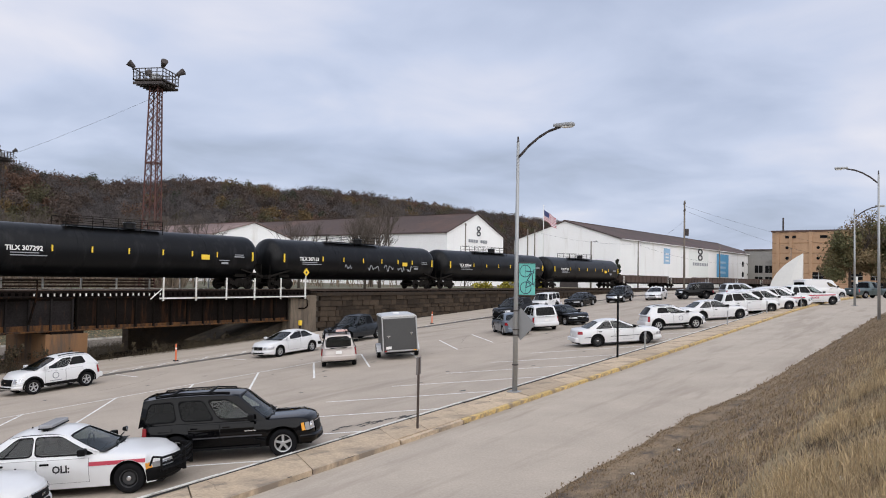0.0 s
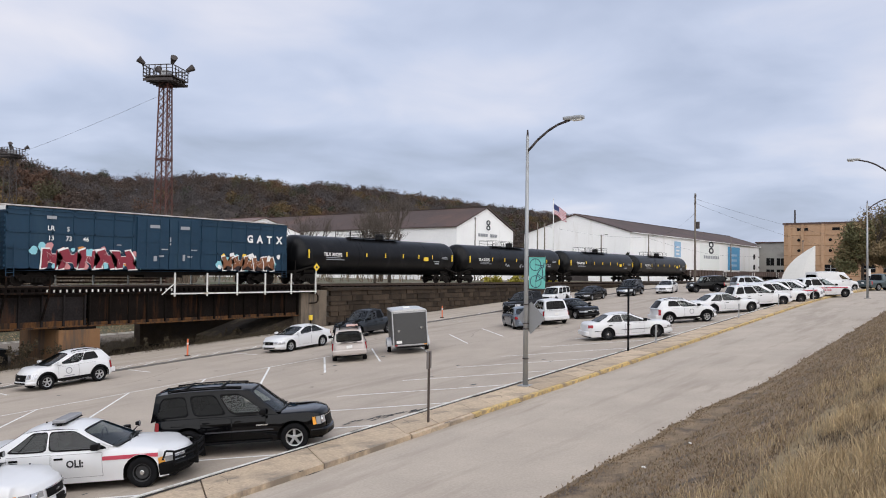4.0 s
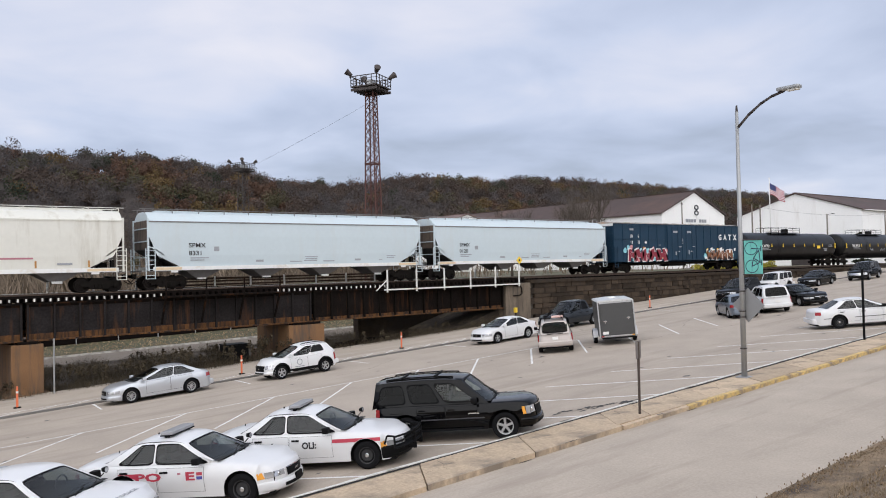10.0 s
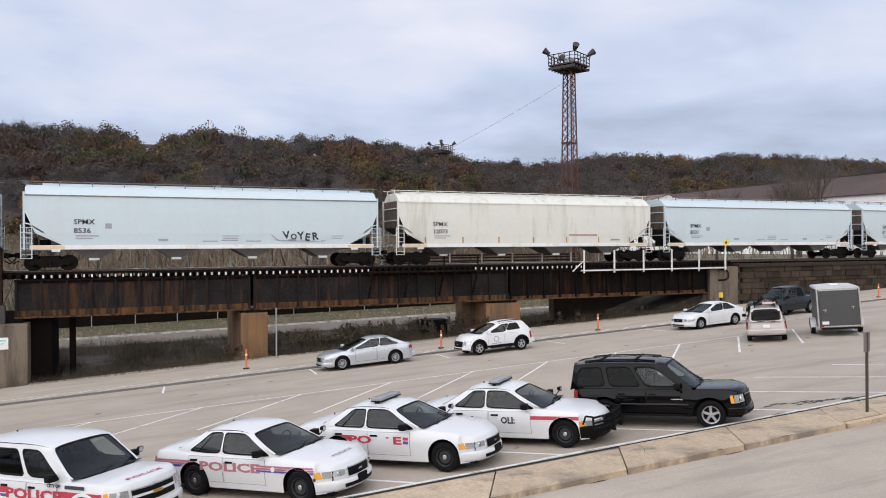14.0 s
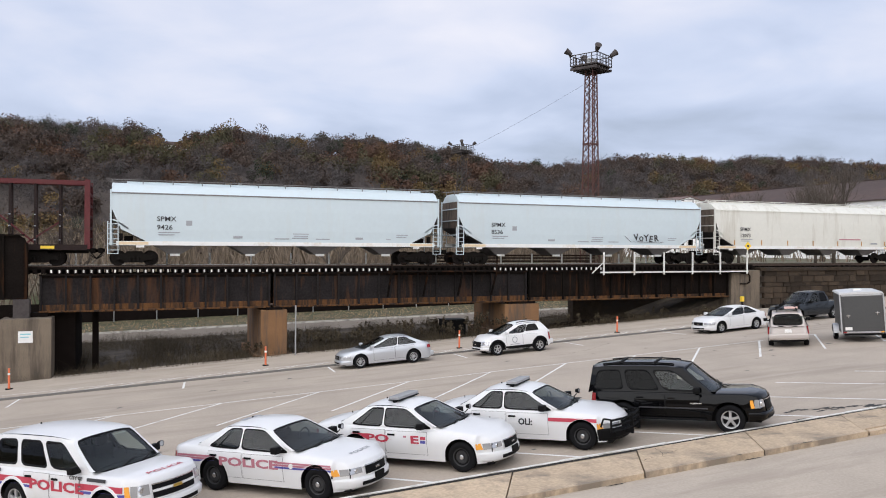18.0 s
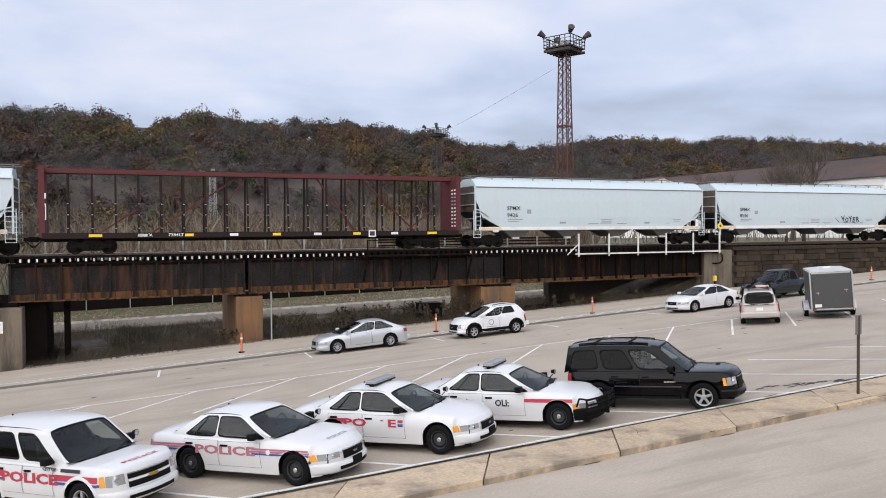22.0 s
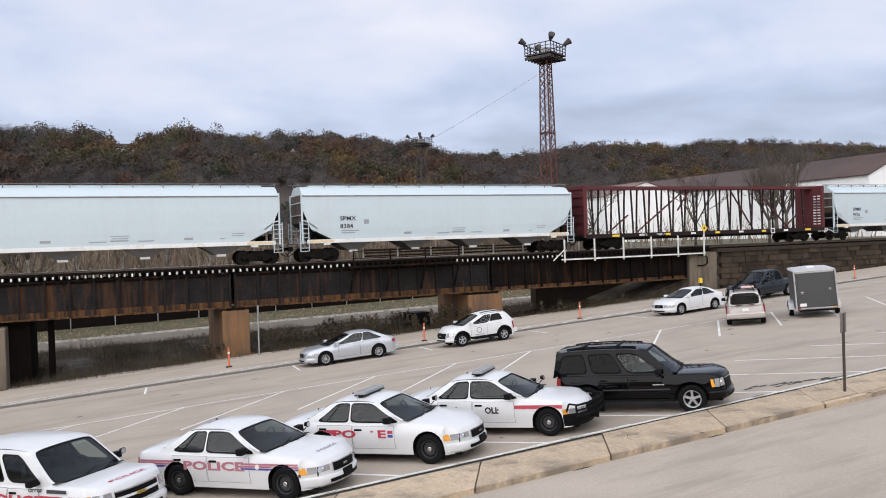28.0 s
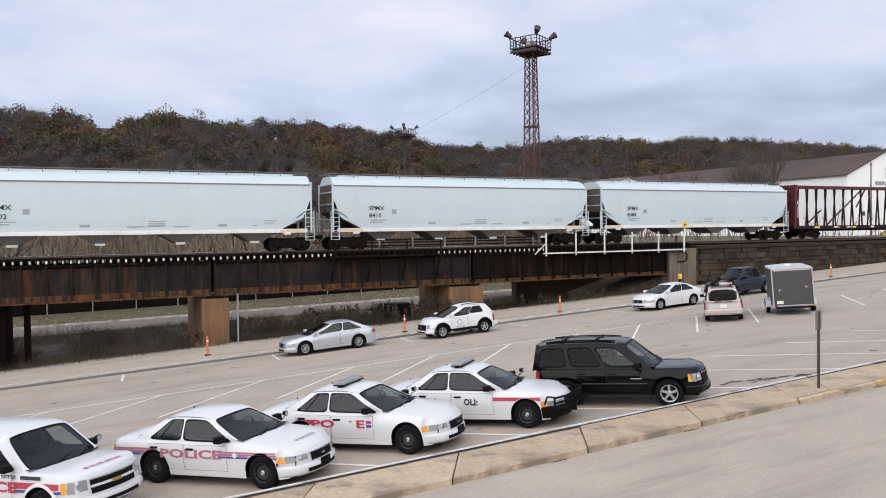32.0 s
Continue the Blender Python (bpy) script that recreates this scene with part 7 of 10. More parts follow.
    blob_letters(t, -h + 2.2, -h + 8.2, 1.12, 2.35, plain("spray_red", (0.22, 0.018, 0.035), 0.5), DECAL["white"], 3, y, (DECAL["cyan"], DECAL["cyan"], plain("spray_orange", (0.6, 0.25, 0.05), 0.5), plain("spray_pink", (0.55, 0.25, 0.25), 0.5)))
    blob_letters(t, h - 6.2, h - 1.4, 1.12, 2.2, plain("spray_brown", (0.20, 0.075, 0.030), 0.5), DECAL["white"], 5, y, (DECAL["cyan"], DECAL["white"], DECAL["yellow"], DECAL["cyan"]), plain("spray_black", (0.02, 0.010, 0.010), 0.5))
    return t


def centre_beam(q, length):
    L = length - 0.8
    h = L / 2
    W = 1.42
    t = rail_car("centre_beam_flat", "empty oxide red centre-beam flat wagon", "flat wagon", q)
    P, Dk = CAR["cb_red"], CAR["cb_dark"]
    part("deck", boxes((-h, h, -W, W, 1.08, 1.22)), Dk, t)
    for s in (-1, 1):
        part("side_sill", boxes((-h, h, s * W - 0.06, s * W + 0.06, 0.92, 1.24)), Dk, t)
    part("centre_sill", boxes((-h, h, -0.35, 0.35, 0.72, 1.08), (-h + 4, h - 4, -0.8, 0.8, 0.80, 1.0)), CAR["truck"], t)
    part("top_chord", boxes((-h + 0.1, h - 0.1, -0.42, 0.42, 4.84, 4.96), (-h + 0.1, h - 0.1, -0.46, -0.40, 4.72, 4.98), (-h + 0.1, h - 0.1, 0.40, 0.46, 4.72, 4.98)), P, t)
    n = 19
    for k in range(n):
        x = -h + 1.3 + (2 * h - 2.8) * k / (n - 1)
        for s in (-1, 1):
            bm = bmesh.new()
            beam(bm, (x, s * 0.62, 1.2), (x, s * 0.40, 4.84), 0.11, 0.10)
            po = part("post", bm, Dk, t)
            if s < 0:
                for z in (1.5, 2.3, 2.95):
                    yy = -0.62 + 0.22 * (z - 1.2) / 3.3 - 0.07
                    part("winch_mark", boxes((x - 0.05, x + 0.05, yy - 0.01, yy + 0.01, z - 0.025, z + 0.025)), DECAL["grey"], po)
    at = lambda k: -h + 1.3 + (2 * h - 2.8) * k / (n - 1)
    for k0, k1, za, zb in ((1.4, 3.0, 1.3, 2.7), (3.6, 7.6, 1.25, 4.7), (7.0, 8.0, 3.0, 4.7), (11.6, 13.6, 4.7, 1.3), (14.0, 17.0, 4.7, 1.25), (16.6, 18.0, 1.3, 2.6)):
        part("diagonal_brace", beam(bmesh.new(), (at(k0), 0, za), (at(k1), 0, zb), 0.10, 0.10), P, t)
    for d in (-1, 1):
        part("bulkhead", boxes((min(d * h, d * (h - 0.14)), max(d * h, d * (h - 0.14)), -W, W, 1.2, 4.96)), P, t, "oxide red end bulkhead")
        bm = bmesh.new()
        for z in (1.5, 2.15, 2.8, 3.45, 4.1, 4.72):
            box(bm, min(d * h, d * (h + 0.12)), max(d * h, d * (h + 0.12)), -W, W, z, z + 0.14)
        for y in (-W + 0.06, W - 0.06):
            box(bm, min(d * (h - 0.16), d * (h + 0.14)), max(d * (h - 0.16), d * (h + 0.14)), y - 0.08, y + 0.08, 1.0, 4.98)
        part("bulkhead_rib", bm, P, t)
        coupler(t, d * h, d)
        bogie(t, d * (h - 2.55))
    # stencils on the inner face of the end bulkhead
    for y0, y1 in ((-1.25, -0.95), (-0.80, -0.50)):
        for k in range(11):
            part("stencil", boxes((h - 0.150, h - 0.144, y0, y1, 1.5 + 0.25 * k, 1.60 + 0.25 * k)), DECAL["white"] if k not in (6, 7, 8) else DECAL["grey"], t)
    plate(t, -h + 0.02, -h + 0.24, 2.0, 2.9, DECAL["white"], -W - 0.01)
    plate(t, -h + 0.07, -h + 0.19, 2.05, 2.85, P, -W - 0.013)
    plate(t, -h + 0.0, -h + 0.24, 3.2, 3.5, DECAL["white"], -W - 0.01)
    rtext(t, "NDYX", -h + 5.0, 1.08, 0.24, DECAL["white"], -W - 0.07, 1.2)
    rtext(t, "738417", -h + 6.7, 1.08, 0.24, DECAL["white"], -W - 0.07, 1.2)
    for k in range(9):
        x = -h + 2.4 + (2 * h - 4.8) * k / 8
        plate(t, x, x + (0.7 if k in (0, 8) else 0.5), 1.0, 1.16, DECAL["yellow"] if k % 2 == 0 else DECAL["white"], -W - 0.066)
    plate(t, h - 6.6, h - 6.1, 0.85, 1.3, DECAL["white"], -W - 0.07)
    plate(t, h - 6.52, h - 6.18, 0.93, 1.22, DECAL["black"], -W - 0.074)
    return t


for q0, q1, num, tags in ((88.3, 111.9, "307165", False), (64.8, 88.3, "307144", False), (41.4, 64.8, "307133", True), (17.8, 41.4, "307292", False)):
    tank_car((q0 + q1) / 2, q1 - q0, num, tags)
for k in range(6):
    gondola(112.1 + 20.9 * (k + 0.5), 20.9, 2.05 if k != 1 else 1.85)
box_car(6.25, 22.6)
for q0, q1, num, paint, style, tag in ((-27.1, -5.2, "0120", "hopper_blue", "smooth", 0), (-49.2, -27.1, "8331", "hopper_blue", "smooth", 0), (-71.4, -49.2, "12073", "hopper_cream", "ribbed", 0),
                                       (-93.5, -71.4, "8536", "hopper_blue", "smooth", 1), (-115.35, -93.5, "9426", "hopper_blue", "smooth", 0), (-164.3, -142.3, "8384", "hopper_blue", "smooth", 0),
                                       (-186.1, -164.3, "8410", "hopper_blue", "smooth", 0), (-208.1, -186.1, "8402", "hopper_blue", "smooth", 0), (-230.1, -208.1, "8391", "hopper_blue", "smooth", 0)):
    covered_hopper((q0 + q1) / 2, q1 - q0, num, paint, style, graffiti=bool(tag))
centre_beam(-128.75, 26.6)


def motions():
    for t, q in TRAIN:
        walk(t, [(s, pose(q + d, TRACK_Y, RAIL_Z)) for s, d in V_ROWS])
    # every axle turns as it rolls
    def rolled(s):
        for (a, da), (b_, db) in zip(V_ROWS, V_ROWS[1:]):
            if s <= b_:
                return da + (db - da) * (s - a) / (b_ - a)
        return V_ROWS[-1][1]

    times = [round(0.1 * k, 1) for k in range(321)]
    for w_, dx in AXLES:
        walk(w_, [(s, pose(dx, 0, WHEEL_R, 0, math.degrees(rolled(s) / WHEEL_R) % 360.0, 0)) for s in times])


# ---- pavement, kerbs, painted lines ----
def sloped_box(x0, x1, y0, y1, h0, h1, shear=0.0):
    """A box whose top and bottom follow the fall of the car park; shear moves its far edge along x. Its origin is its near left corner."""
    bm = bmesh.new()
    pts = [(x0, y0), (x1, y0), (x1 + shear, y1), (x0 + shear, y1)]
    g = lambda x, y: 0.0501 * x - 0.0499 * y
    lo = [bm.verts.new((x, y, g(x, y) + h0)) for x, y in pts]
    hi = [bm.verts.new((x, y, g(x, y) + h1)) for x, y in pts]
    bm.faces.new(lo[::-1]), bm.faces.new(hi)
    for i in range(4):
        bm.faces.new((lo[i], lo[(i + 1) % 4], hi[(i + 1) % 4], hi[i]))
    return bm


rnd = random.Random(11)
walkway = thing("pavement", "cracked buff concrete pavement strip between road and car park", "pavement", kind="structure")
slab_me = mesh_of("slab", sloped_box(0.02, 2.95, 0.0, 1.475, -0.3, 0.0, 1.0), M["concrete"])
near_me = mesh_of("slab", sloped_box(0.015, 3.29, -0.195, 1.475, -0.3, 0.0, 1.0), M["concrete"])
half_me = mesh_of("slab", sloped_box(0.02, 1.465, 0.0, 1.475, -0.3, 0.0, 1.0), M["concrete"])
x = -33.0
while x < 104:
    if x < 16:
        share("slab", near_me, walkway, pose(x, 13.845, lot_z(x, 13.845) + 0.125 + rnd.uniform(-0.01, 0.01)))
        x += 3.31
    elif rnd.random() < 0.25:
        share("slab", half_me, walkway, pose(x, 13.845, lot_z(x, 13.845) + 0.125 + rnd.uniform(-0.012, 0.012)))
        x += 1.485
    else:
        share("slab", slab_me, walkway, pose(x, 13.845, lot_z(x, 13.845) + 0.125 + rnd.uniform(-0.012, 0.012)))
        x += 2.97
joint = bmesh.new()
pv = [[joint.verts.new((xx, yy, lot_z(xx, yy) + 0.128)) for yy in (15.29, 15.435)] for xx in [-33 + 3 * k for k in range(46)]]
for A_, B_ in zip(pv, pv[1:]):
    joint.faces.new((A_[0], B_[0], B_[1], A_[1]))
part("joint", joint, material("black_joint_strip", (0.018, 0.015, 0.012), 1.0, var=0.3), walkway, "dark strip along the joint")
kerb = thing("kerb", "concrete kerb with worn yellow paint along the road", "kerb", kind="structure")
kerb_y = mesh_of("kerb_stone", sloped_box(0.008, 2.99, 0.0, 0.195, -0.3, 0.0, 0.13), M["kerb_yellow"])
kerb_g = mesh_of("kerb_stone", sloped_box(0.008, 2.99, 0.0, 0.195, -0.3, 0.0, 0.13), M["concrete"])
for k in range(30):
    x = 16.68 + 3.0 * k
    share("kerb_stone", kerb_y if x > 18 else kerb_g, kerb, pose(x, 13.64, lot_z(x, 13.64) + 0.115 + rnd.uniform(-0.015, 0.015)))
edge = thing("kerb_inner", "pale concrete edging on the car park side of the pavement", "kerb", kind="structure")
edge_me = mesh_of("kerb_stone", sloped_box(0.008, 2.99, 0.0, 0.085, -0.3, 0.0), material("pale_edging", (0.72, 0.70, 0.66), 0.9, var=0.15, scale=1.5, fine=30, bump=0.3, stain=(0.25, 0.22, 0.18), stain_amt=0.4, stain_scale=1.2))
for k in range(-11, 36):
    share("kerb_stone", edge_me, edge, pose(3.0 * k, 15.425, lot_z(3.0 * k, 15.425) + 0.15 + rnd.uniform(-0.01, 0.01)))
far_kerb = thing("kerb_far", "low dark concrete kerb along the far side of the car park", "kerb", kind="structure")
far_me = mesh_of("kerb_stone", sloped_box(0.008, 3.99, 0.0, 0.22, -0.3, 0.0), material("dark_kerb", (0.16, 0.15, 0.14), 0.95, var=0.2, scale=1.5, fine=30, bump=0.3))
for k in range(-12, 26):
    share("kerb_stone", far_me, far_kerb, pose(4.0 * k, 39.22, lot_z(4.0 * k, 39.22) + 0.09))

paint = thing("parking_lines", "faded white parking bay lines on the asphalt", "road marking", kind="structure")


def line(x0, y0, x1, y1, w=0.10, lift=0.006):
    d = Vector((x1 - x0, y1 - y0, 0))
    s = Vector((-d.y, d.x, 0)).normalized() * (w / 2)
    bm = bmesh.new()
    n = max(1, int(d.length / 4))
    top = []
    for k in range(n + 1):
        c = Vector((x0, y0, 0)) + d * (k / n)
        for q in (c - s, c + s):
            top.append(bm.verts.new((q.x, q.y, lot_z(q.x, q.y) + lift)))
    for k in range(n):
        bm.faces.new((top[2 * k], top[2 * k + 2], top[2 * k + 3], top[2 * k + 1]))
    bmesh.ops.recalc_face_normals(bm, faces=bm.faces)
    if bm.faces[:] and bm.faces[0].normal.z < 0:
        bmesh.ops.reverse_faces(bm, faces=bm.faces)
    return part("line", bm, M["paint_white"], paint)


for k in range(-8, 13):
    x = 3.0 + 3.87 * k
    line(x, 31.0, x - 4.5, 26.3)
    if -4 < k < 9:
        line(x - 3.87, 31.0, x, 31.0, 0.09)
for k in range(-6, 20):
    x = 2.5 + 3.85 * k
    line(x, 15.6, x - 4.6, 20.9)
for k in range(-3, 13):
    x = 2.05 + 7.05 * k
    line(x, 39.1, x - 0.2, 36.7)
line(-30, 15.60, 100, 15.60, 0.07)
for k in range(0, 26):
    x = -4 + 1.5 * k
    line(x, 39.7, x + 1.3, 40.7, 0.10, 0.047)
line(-10, 40.75, 34, 40.75, 0.08, 0.047)
for k in range(11):
    x = 47 + 2.2 * k
    line(x, 39.9, x + 0.9, 40.1, 0.09, 0.047)

# oil stains, patches and cracks in the surfacing
stain = material("oily_tar_patch", (0.035, 0.033, 0.03), 0.8, var=0.3, scale=3, fine=20, bump=0.2)
crack = material("crack_filler", (0.10, 0.098, 0.092), 0.9, var=0.2)
crack_dark = material("dirt_filled_crack", (0.05, 0.042, 0.033), 1.0, var=0.3)


def blot(name, x, y, rx, ry, seed, mat, lift=0.004):
    r_ = random.Random(seed)
    bm = bmesh.new()
    c = bm.verts.new((x, y, lot_z(x, y) + lift))
    ring = []
    for k in range(22):
        a = 2 * math.pi * k / 22
        f = 0.55 + 0.6 * r_.random()
        px, py = x + rx * f * math.cos(a), y + ry * f * math.sin(a)
        ring.append(bm.verts.new((px, py, lot_z(px, py) + lift)))
    for k in range(22):
        bm.faces.new((c, ring[k], ring[(k + 1) % 22]))
    return part(name, bm, mat, stains)


stains = thing("surface_stains", "dark oil stains and tar patches on the asphalt", "stain", kind="structure")
for k in range(34):
    u_ = rnd.random()
    blot("stain", 17.3 + 3.0 * u_ + rnd.gauss(0, 0.12), 17.0 - 0.9 * u_ + rnd.gauss(0, 0.10), rnd.uniform(0.05, 0.26), rnd.uniform(0.03, 0.08), k, stain, 0.004 + 0.0001 * k)
for k in range(60):
    blot("stain", rnd.uniform(-12, 60), rnd.uniform(17, 38), rnd.uniform(0.05, 0.22), rnd.uniform(0.04, 0.16), 50 + k, crack)
for k in range(9):
    x0, y0 = rnd.uniform(-10, 60), rnd.uniform(20, 38)
    a = rnd.uniform(-0.5, 0.5)
    p_ = Vector((x0, y0, 0))
    bm = bmesh.new()
    for j in range(7):
        q_ = p_ + Vector((math.cos(a), math.sin(a), 0)) * rnd.uniform(0.5, 1.1)
        a += rnd.uniform(-0.5, 0.5)
        s_ = Vector((0, 0.012, 0))
        vs = [bm.verts.new((v.x, v.y, lot_z(v.x, v.y) + 0.003)) for v in (p_ - s_, q_ - s_, q_ + s_, p_ + s_)]
        bm.faces.new(vs)
        p_ = q_
    part("crack", bm, crack, stains)

for k in range(11):
    x, y = rnd.uniform(-6, 44), rnd.uniform(14.1, 14.5)
    a = rnd.uniform(0.5, 1.3)
    p_ = Vector((x, y, 0))
    bm = bmesh.new()
    for j in range(6):
        q_ = p_ + Vector((math.cos(a), math.sin(a), 0)) * rnd.uniform(0.12, 0.3)
        if q_.y > 15.28:
            break
        a = min(1.6, max(0.2, a + rnd.uniform(-0.6, 0.6)))
        w_ = rnd.uniform(0.003, 0.009)
        vs = [bm.verts.new((v.x + dx_, v.y, lot_z(v.x, v.y) + 0.141)) for v, dx_ in ((p_, -w_), (p_, w_), (q_, w_), (q_, -w_))]
        bm.faces.new(vs)
        p_ = q_
    if bm.faces:
        part("crack", bm, crack_dark, stains)
for k in range(34):
    x = rnd.uniform(-6, 40)
    blot("stain", x, rnd.choice((15.33, 15.50, 13.60)), rnd.uniform(0.06, 0.3), 0.03, 300 + k, crack_dark, 0.155 if k % 3 == 0 else 0.008)

# ---- grassy bank in front ----
def edge_y(x):
    """How far the litter has crept over the road."""
    return 7.32 + 0.50 * (1 - smooth(22, 30, x)) + 0.16 * noise.noise((x * 0.8, 0, 9)) + 0.07 * noise.noise((x * 4, 0, 5))


def verge_z(x, y):
    if y < 6.85:
        return ground_z(x, y) + 0.03 + 0.05 * noise.noise((x * 1.7, y * 1.7, 0))
    k = (y - 6.9) / 0.5
    return lot_z(x, 6.9 + k * (edge_y(x) - 6.9)) + 0.035 - 0.025 * k


BANK_XS = spread((-30, 3), (0, 0.8), (60, 4), (130, 20), 420)
verge_me = grid_mesh("verge", BANK_XS, [3.0 + 0.3 * k for k in range(13)] + [6.9, 7.15, 7.4], verge_z, M["mulch"])
for v in verge_me.vertices:
    if v.co.y > 6.85:
        v.co.y = 6.9 + (v.co.y - 6.9) / 0.5 * (edge_y(v.co.x) - 6.9)
verge = new("verge", verge_me)

tagged(verge, "brown leaf litter strip along the road", "verge", kind="structure")
bank = new("grass_bank", grid_mesh("grass_bank", BANK_XS, [-14, -8, -5, -3, -2, -1, 0, 0.8, 1.6, 2.4, 3.02], lambda x, y: ground_z(x, y) + 0.05 + 0.06 * noise.noise((x * 0.9, y * 0.9, 3)), material("matted_straw", (0.27, 0.205, 0.115), 1.0, var=0.35, scale=2, fine=30, bump=1.0, stain=(0.13, 0.10, 0.06), stain_amt=0.4, stain_scale=1.0)))
tagged(bank, "bank of matted dry grass", "grass bank", kind="structure")


def blades(name, label, cat, mat, spots, height, width, seed, lean=0.35):
    """Thin bent blades, two triangles each, as one sheet of stuff."""
    r_ = random.Random(seed)
    vs, fs = [], []
    for x, y, z, k in spots:
        h_ = height * k * r_.uniform(0.5, 1.25)
        a = r_.uniform(0, 2 * math.pi)
        w_ = width * r_.uniform(0.6, 1.4)
        dx, dy = math.cos(a) * w_ / 2, math.sin(a) * w_ / 2
        la = r_.uniform(0, 2 * math.pi)
        lx, ly = math.cos(la) * h_ * lean * r_.random(), math.sin(la) * h_ * lean * r_.random()
        i = len(vs)
        vs += [(x - dx, y - dy, z - 0.03), (x + dx, y + dy, z - 0.03), (x + lx * 0.4 + dx * 0.7, y + ly * 0.4 + dy * 0.7, z + h_ * 0.6), (x + lx * 0.4 - dx * 0.7, y + ly * 0.4 - dy * 0.7, z + h_ * 0.6), (x + lx, y + ly, z + h_)]
        fs += [(i, i + 1, i + 2, i + 3), (i + 3, i + 2, i + 4)]
    me = bpy.data.meshes.new(name)
    me.from_pydata(vs, [], fs)
    me.materials.append(mat)
    return tagged(new(name, me), label, cat, kind="stuff")


r_ = random.Random(5)
pale, dull, dark = [], [], []
for k in range(150000):
    x = 1.5 + 50 * r_.random() ** 2.1 if k % 12 else r_.uniform(-9, 1.6)
    y = r_.uniform(-1.5, 2.55) if r_.random() < 0.93 else r_.uniform(2.4, 4.2)
    n_ = noise.noise((x * 0.55, y * 0.8, 7.0)) + 0.6 * noise.noise((x * 1.7, y * 2.2, 2.0))
    tuft = noise.noise((x * 2.6, y * 2.6, 15.0))
    if n_ < -0.30 and r_.random() < 0.6:
        continue
    hgt = (0.55 + 0.9 * max(0.0, n_ + 0.3)) * (1.25 if tuft > 0.1 else 0.8)
    spot = (x, y, ground_z(x, y) + 0.05, hgt)
    (dark if n_ < -0.12 and r_.random() < 0.75 else pale if n_ + 0.5 * r_.random() > 0.22 else dull).append(spot)
blades("dry_grass", "long dry straw-coloured grass on the bank", "grass", M["straw"], pale, 0.21, 0.009, 1, 1.0)
blades("dry_grass", "duller brown dry grass between the straw tufts", "grass", material("dull_dry_grass", (0.27, 0.195, 0.115), 0.95, var=0.3, island=0.35, bump=0), dull, 0.22, 0.010, 6, 1.1)
blades("dry_grass", "dark withered stalks in the hollows of the bank", "grass", material("withered_stalks", (0.115, 0.085, 0.060), 1.0, var=0.3, island=0.4, bump=0), dark, 0.16, 0.011, 7, 1.5)
spots = []
for k in range(60000):
    x, y = -6 + 68 * r_.random() ** 1.5, r_.uniform(1.9, 7.85)
    if noise.noise((x * 0.9, y * 1.3, 31.0)) < -0.2 and r_.random() < 0.7:
        continue
    if y < edge_y(x) - 0.04:
        spots.append((x, y, ground_z(x, y) + 0.04 if y < 6.9 else lot_z(x, y) + 0.02, 1.0 if y < 6.9 else 0.6))
blades("short_grass", "short matted brown grass along the road edge", "grass", material("brown_matted_grass", (0.275, 0.205, 0.130), 1.0, var=0.3, island=0.4, bump=0), spots, 0.10, 0.010, 4, 1.8)
spots = []
for k in range(26000):
    x = 2 + 60 * r_.random() ** 1.4
    y = 7.2 - 4.2 * r_.random() ** 0.7 if k % 3 else edge_y(x) + r_.gauss(-0.18, 0.12)
    spots.append((x, y, (ground_z(x, y) + 0.04) if y < 6.9 else lot_z(x, y) + 0.03, 1.0 if y < 6.9 else 0.2))
blades("leaf_litter", "brown twigs and fallen leaves beside the road", "leaf litter", material("dead_leaf", (0.235, 0.165, 0.100), 1.0, var=0.3, island=0.45, bump=0), spots, 0.035, 0.030, 2, 2.5)
for k, (x, y, w_) in enumerate(((9.5, 1.6, 0.05), (15.9, 6.6, 0.07), (17.6, 6.2, 0.05))):
    t = thing("paper_scrap", "crumpled white scrap of litter on the bank", "litter", pose(x, y, ground_z(x, y) + 0.08))
    bm = bmesh.new()
    bmesh.ops.create_icosphere(bm, subdivisions=2, radius=w_)
    for v in bm.verts:
        v.co *= 0.7 + 0.5 * noise.noise(v.co * 14 + Vector((k, 0, 0)))
        v.co.z *= 0.5
    part("scrap", bm, DECAL["white"], t)

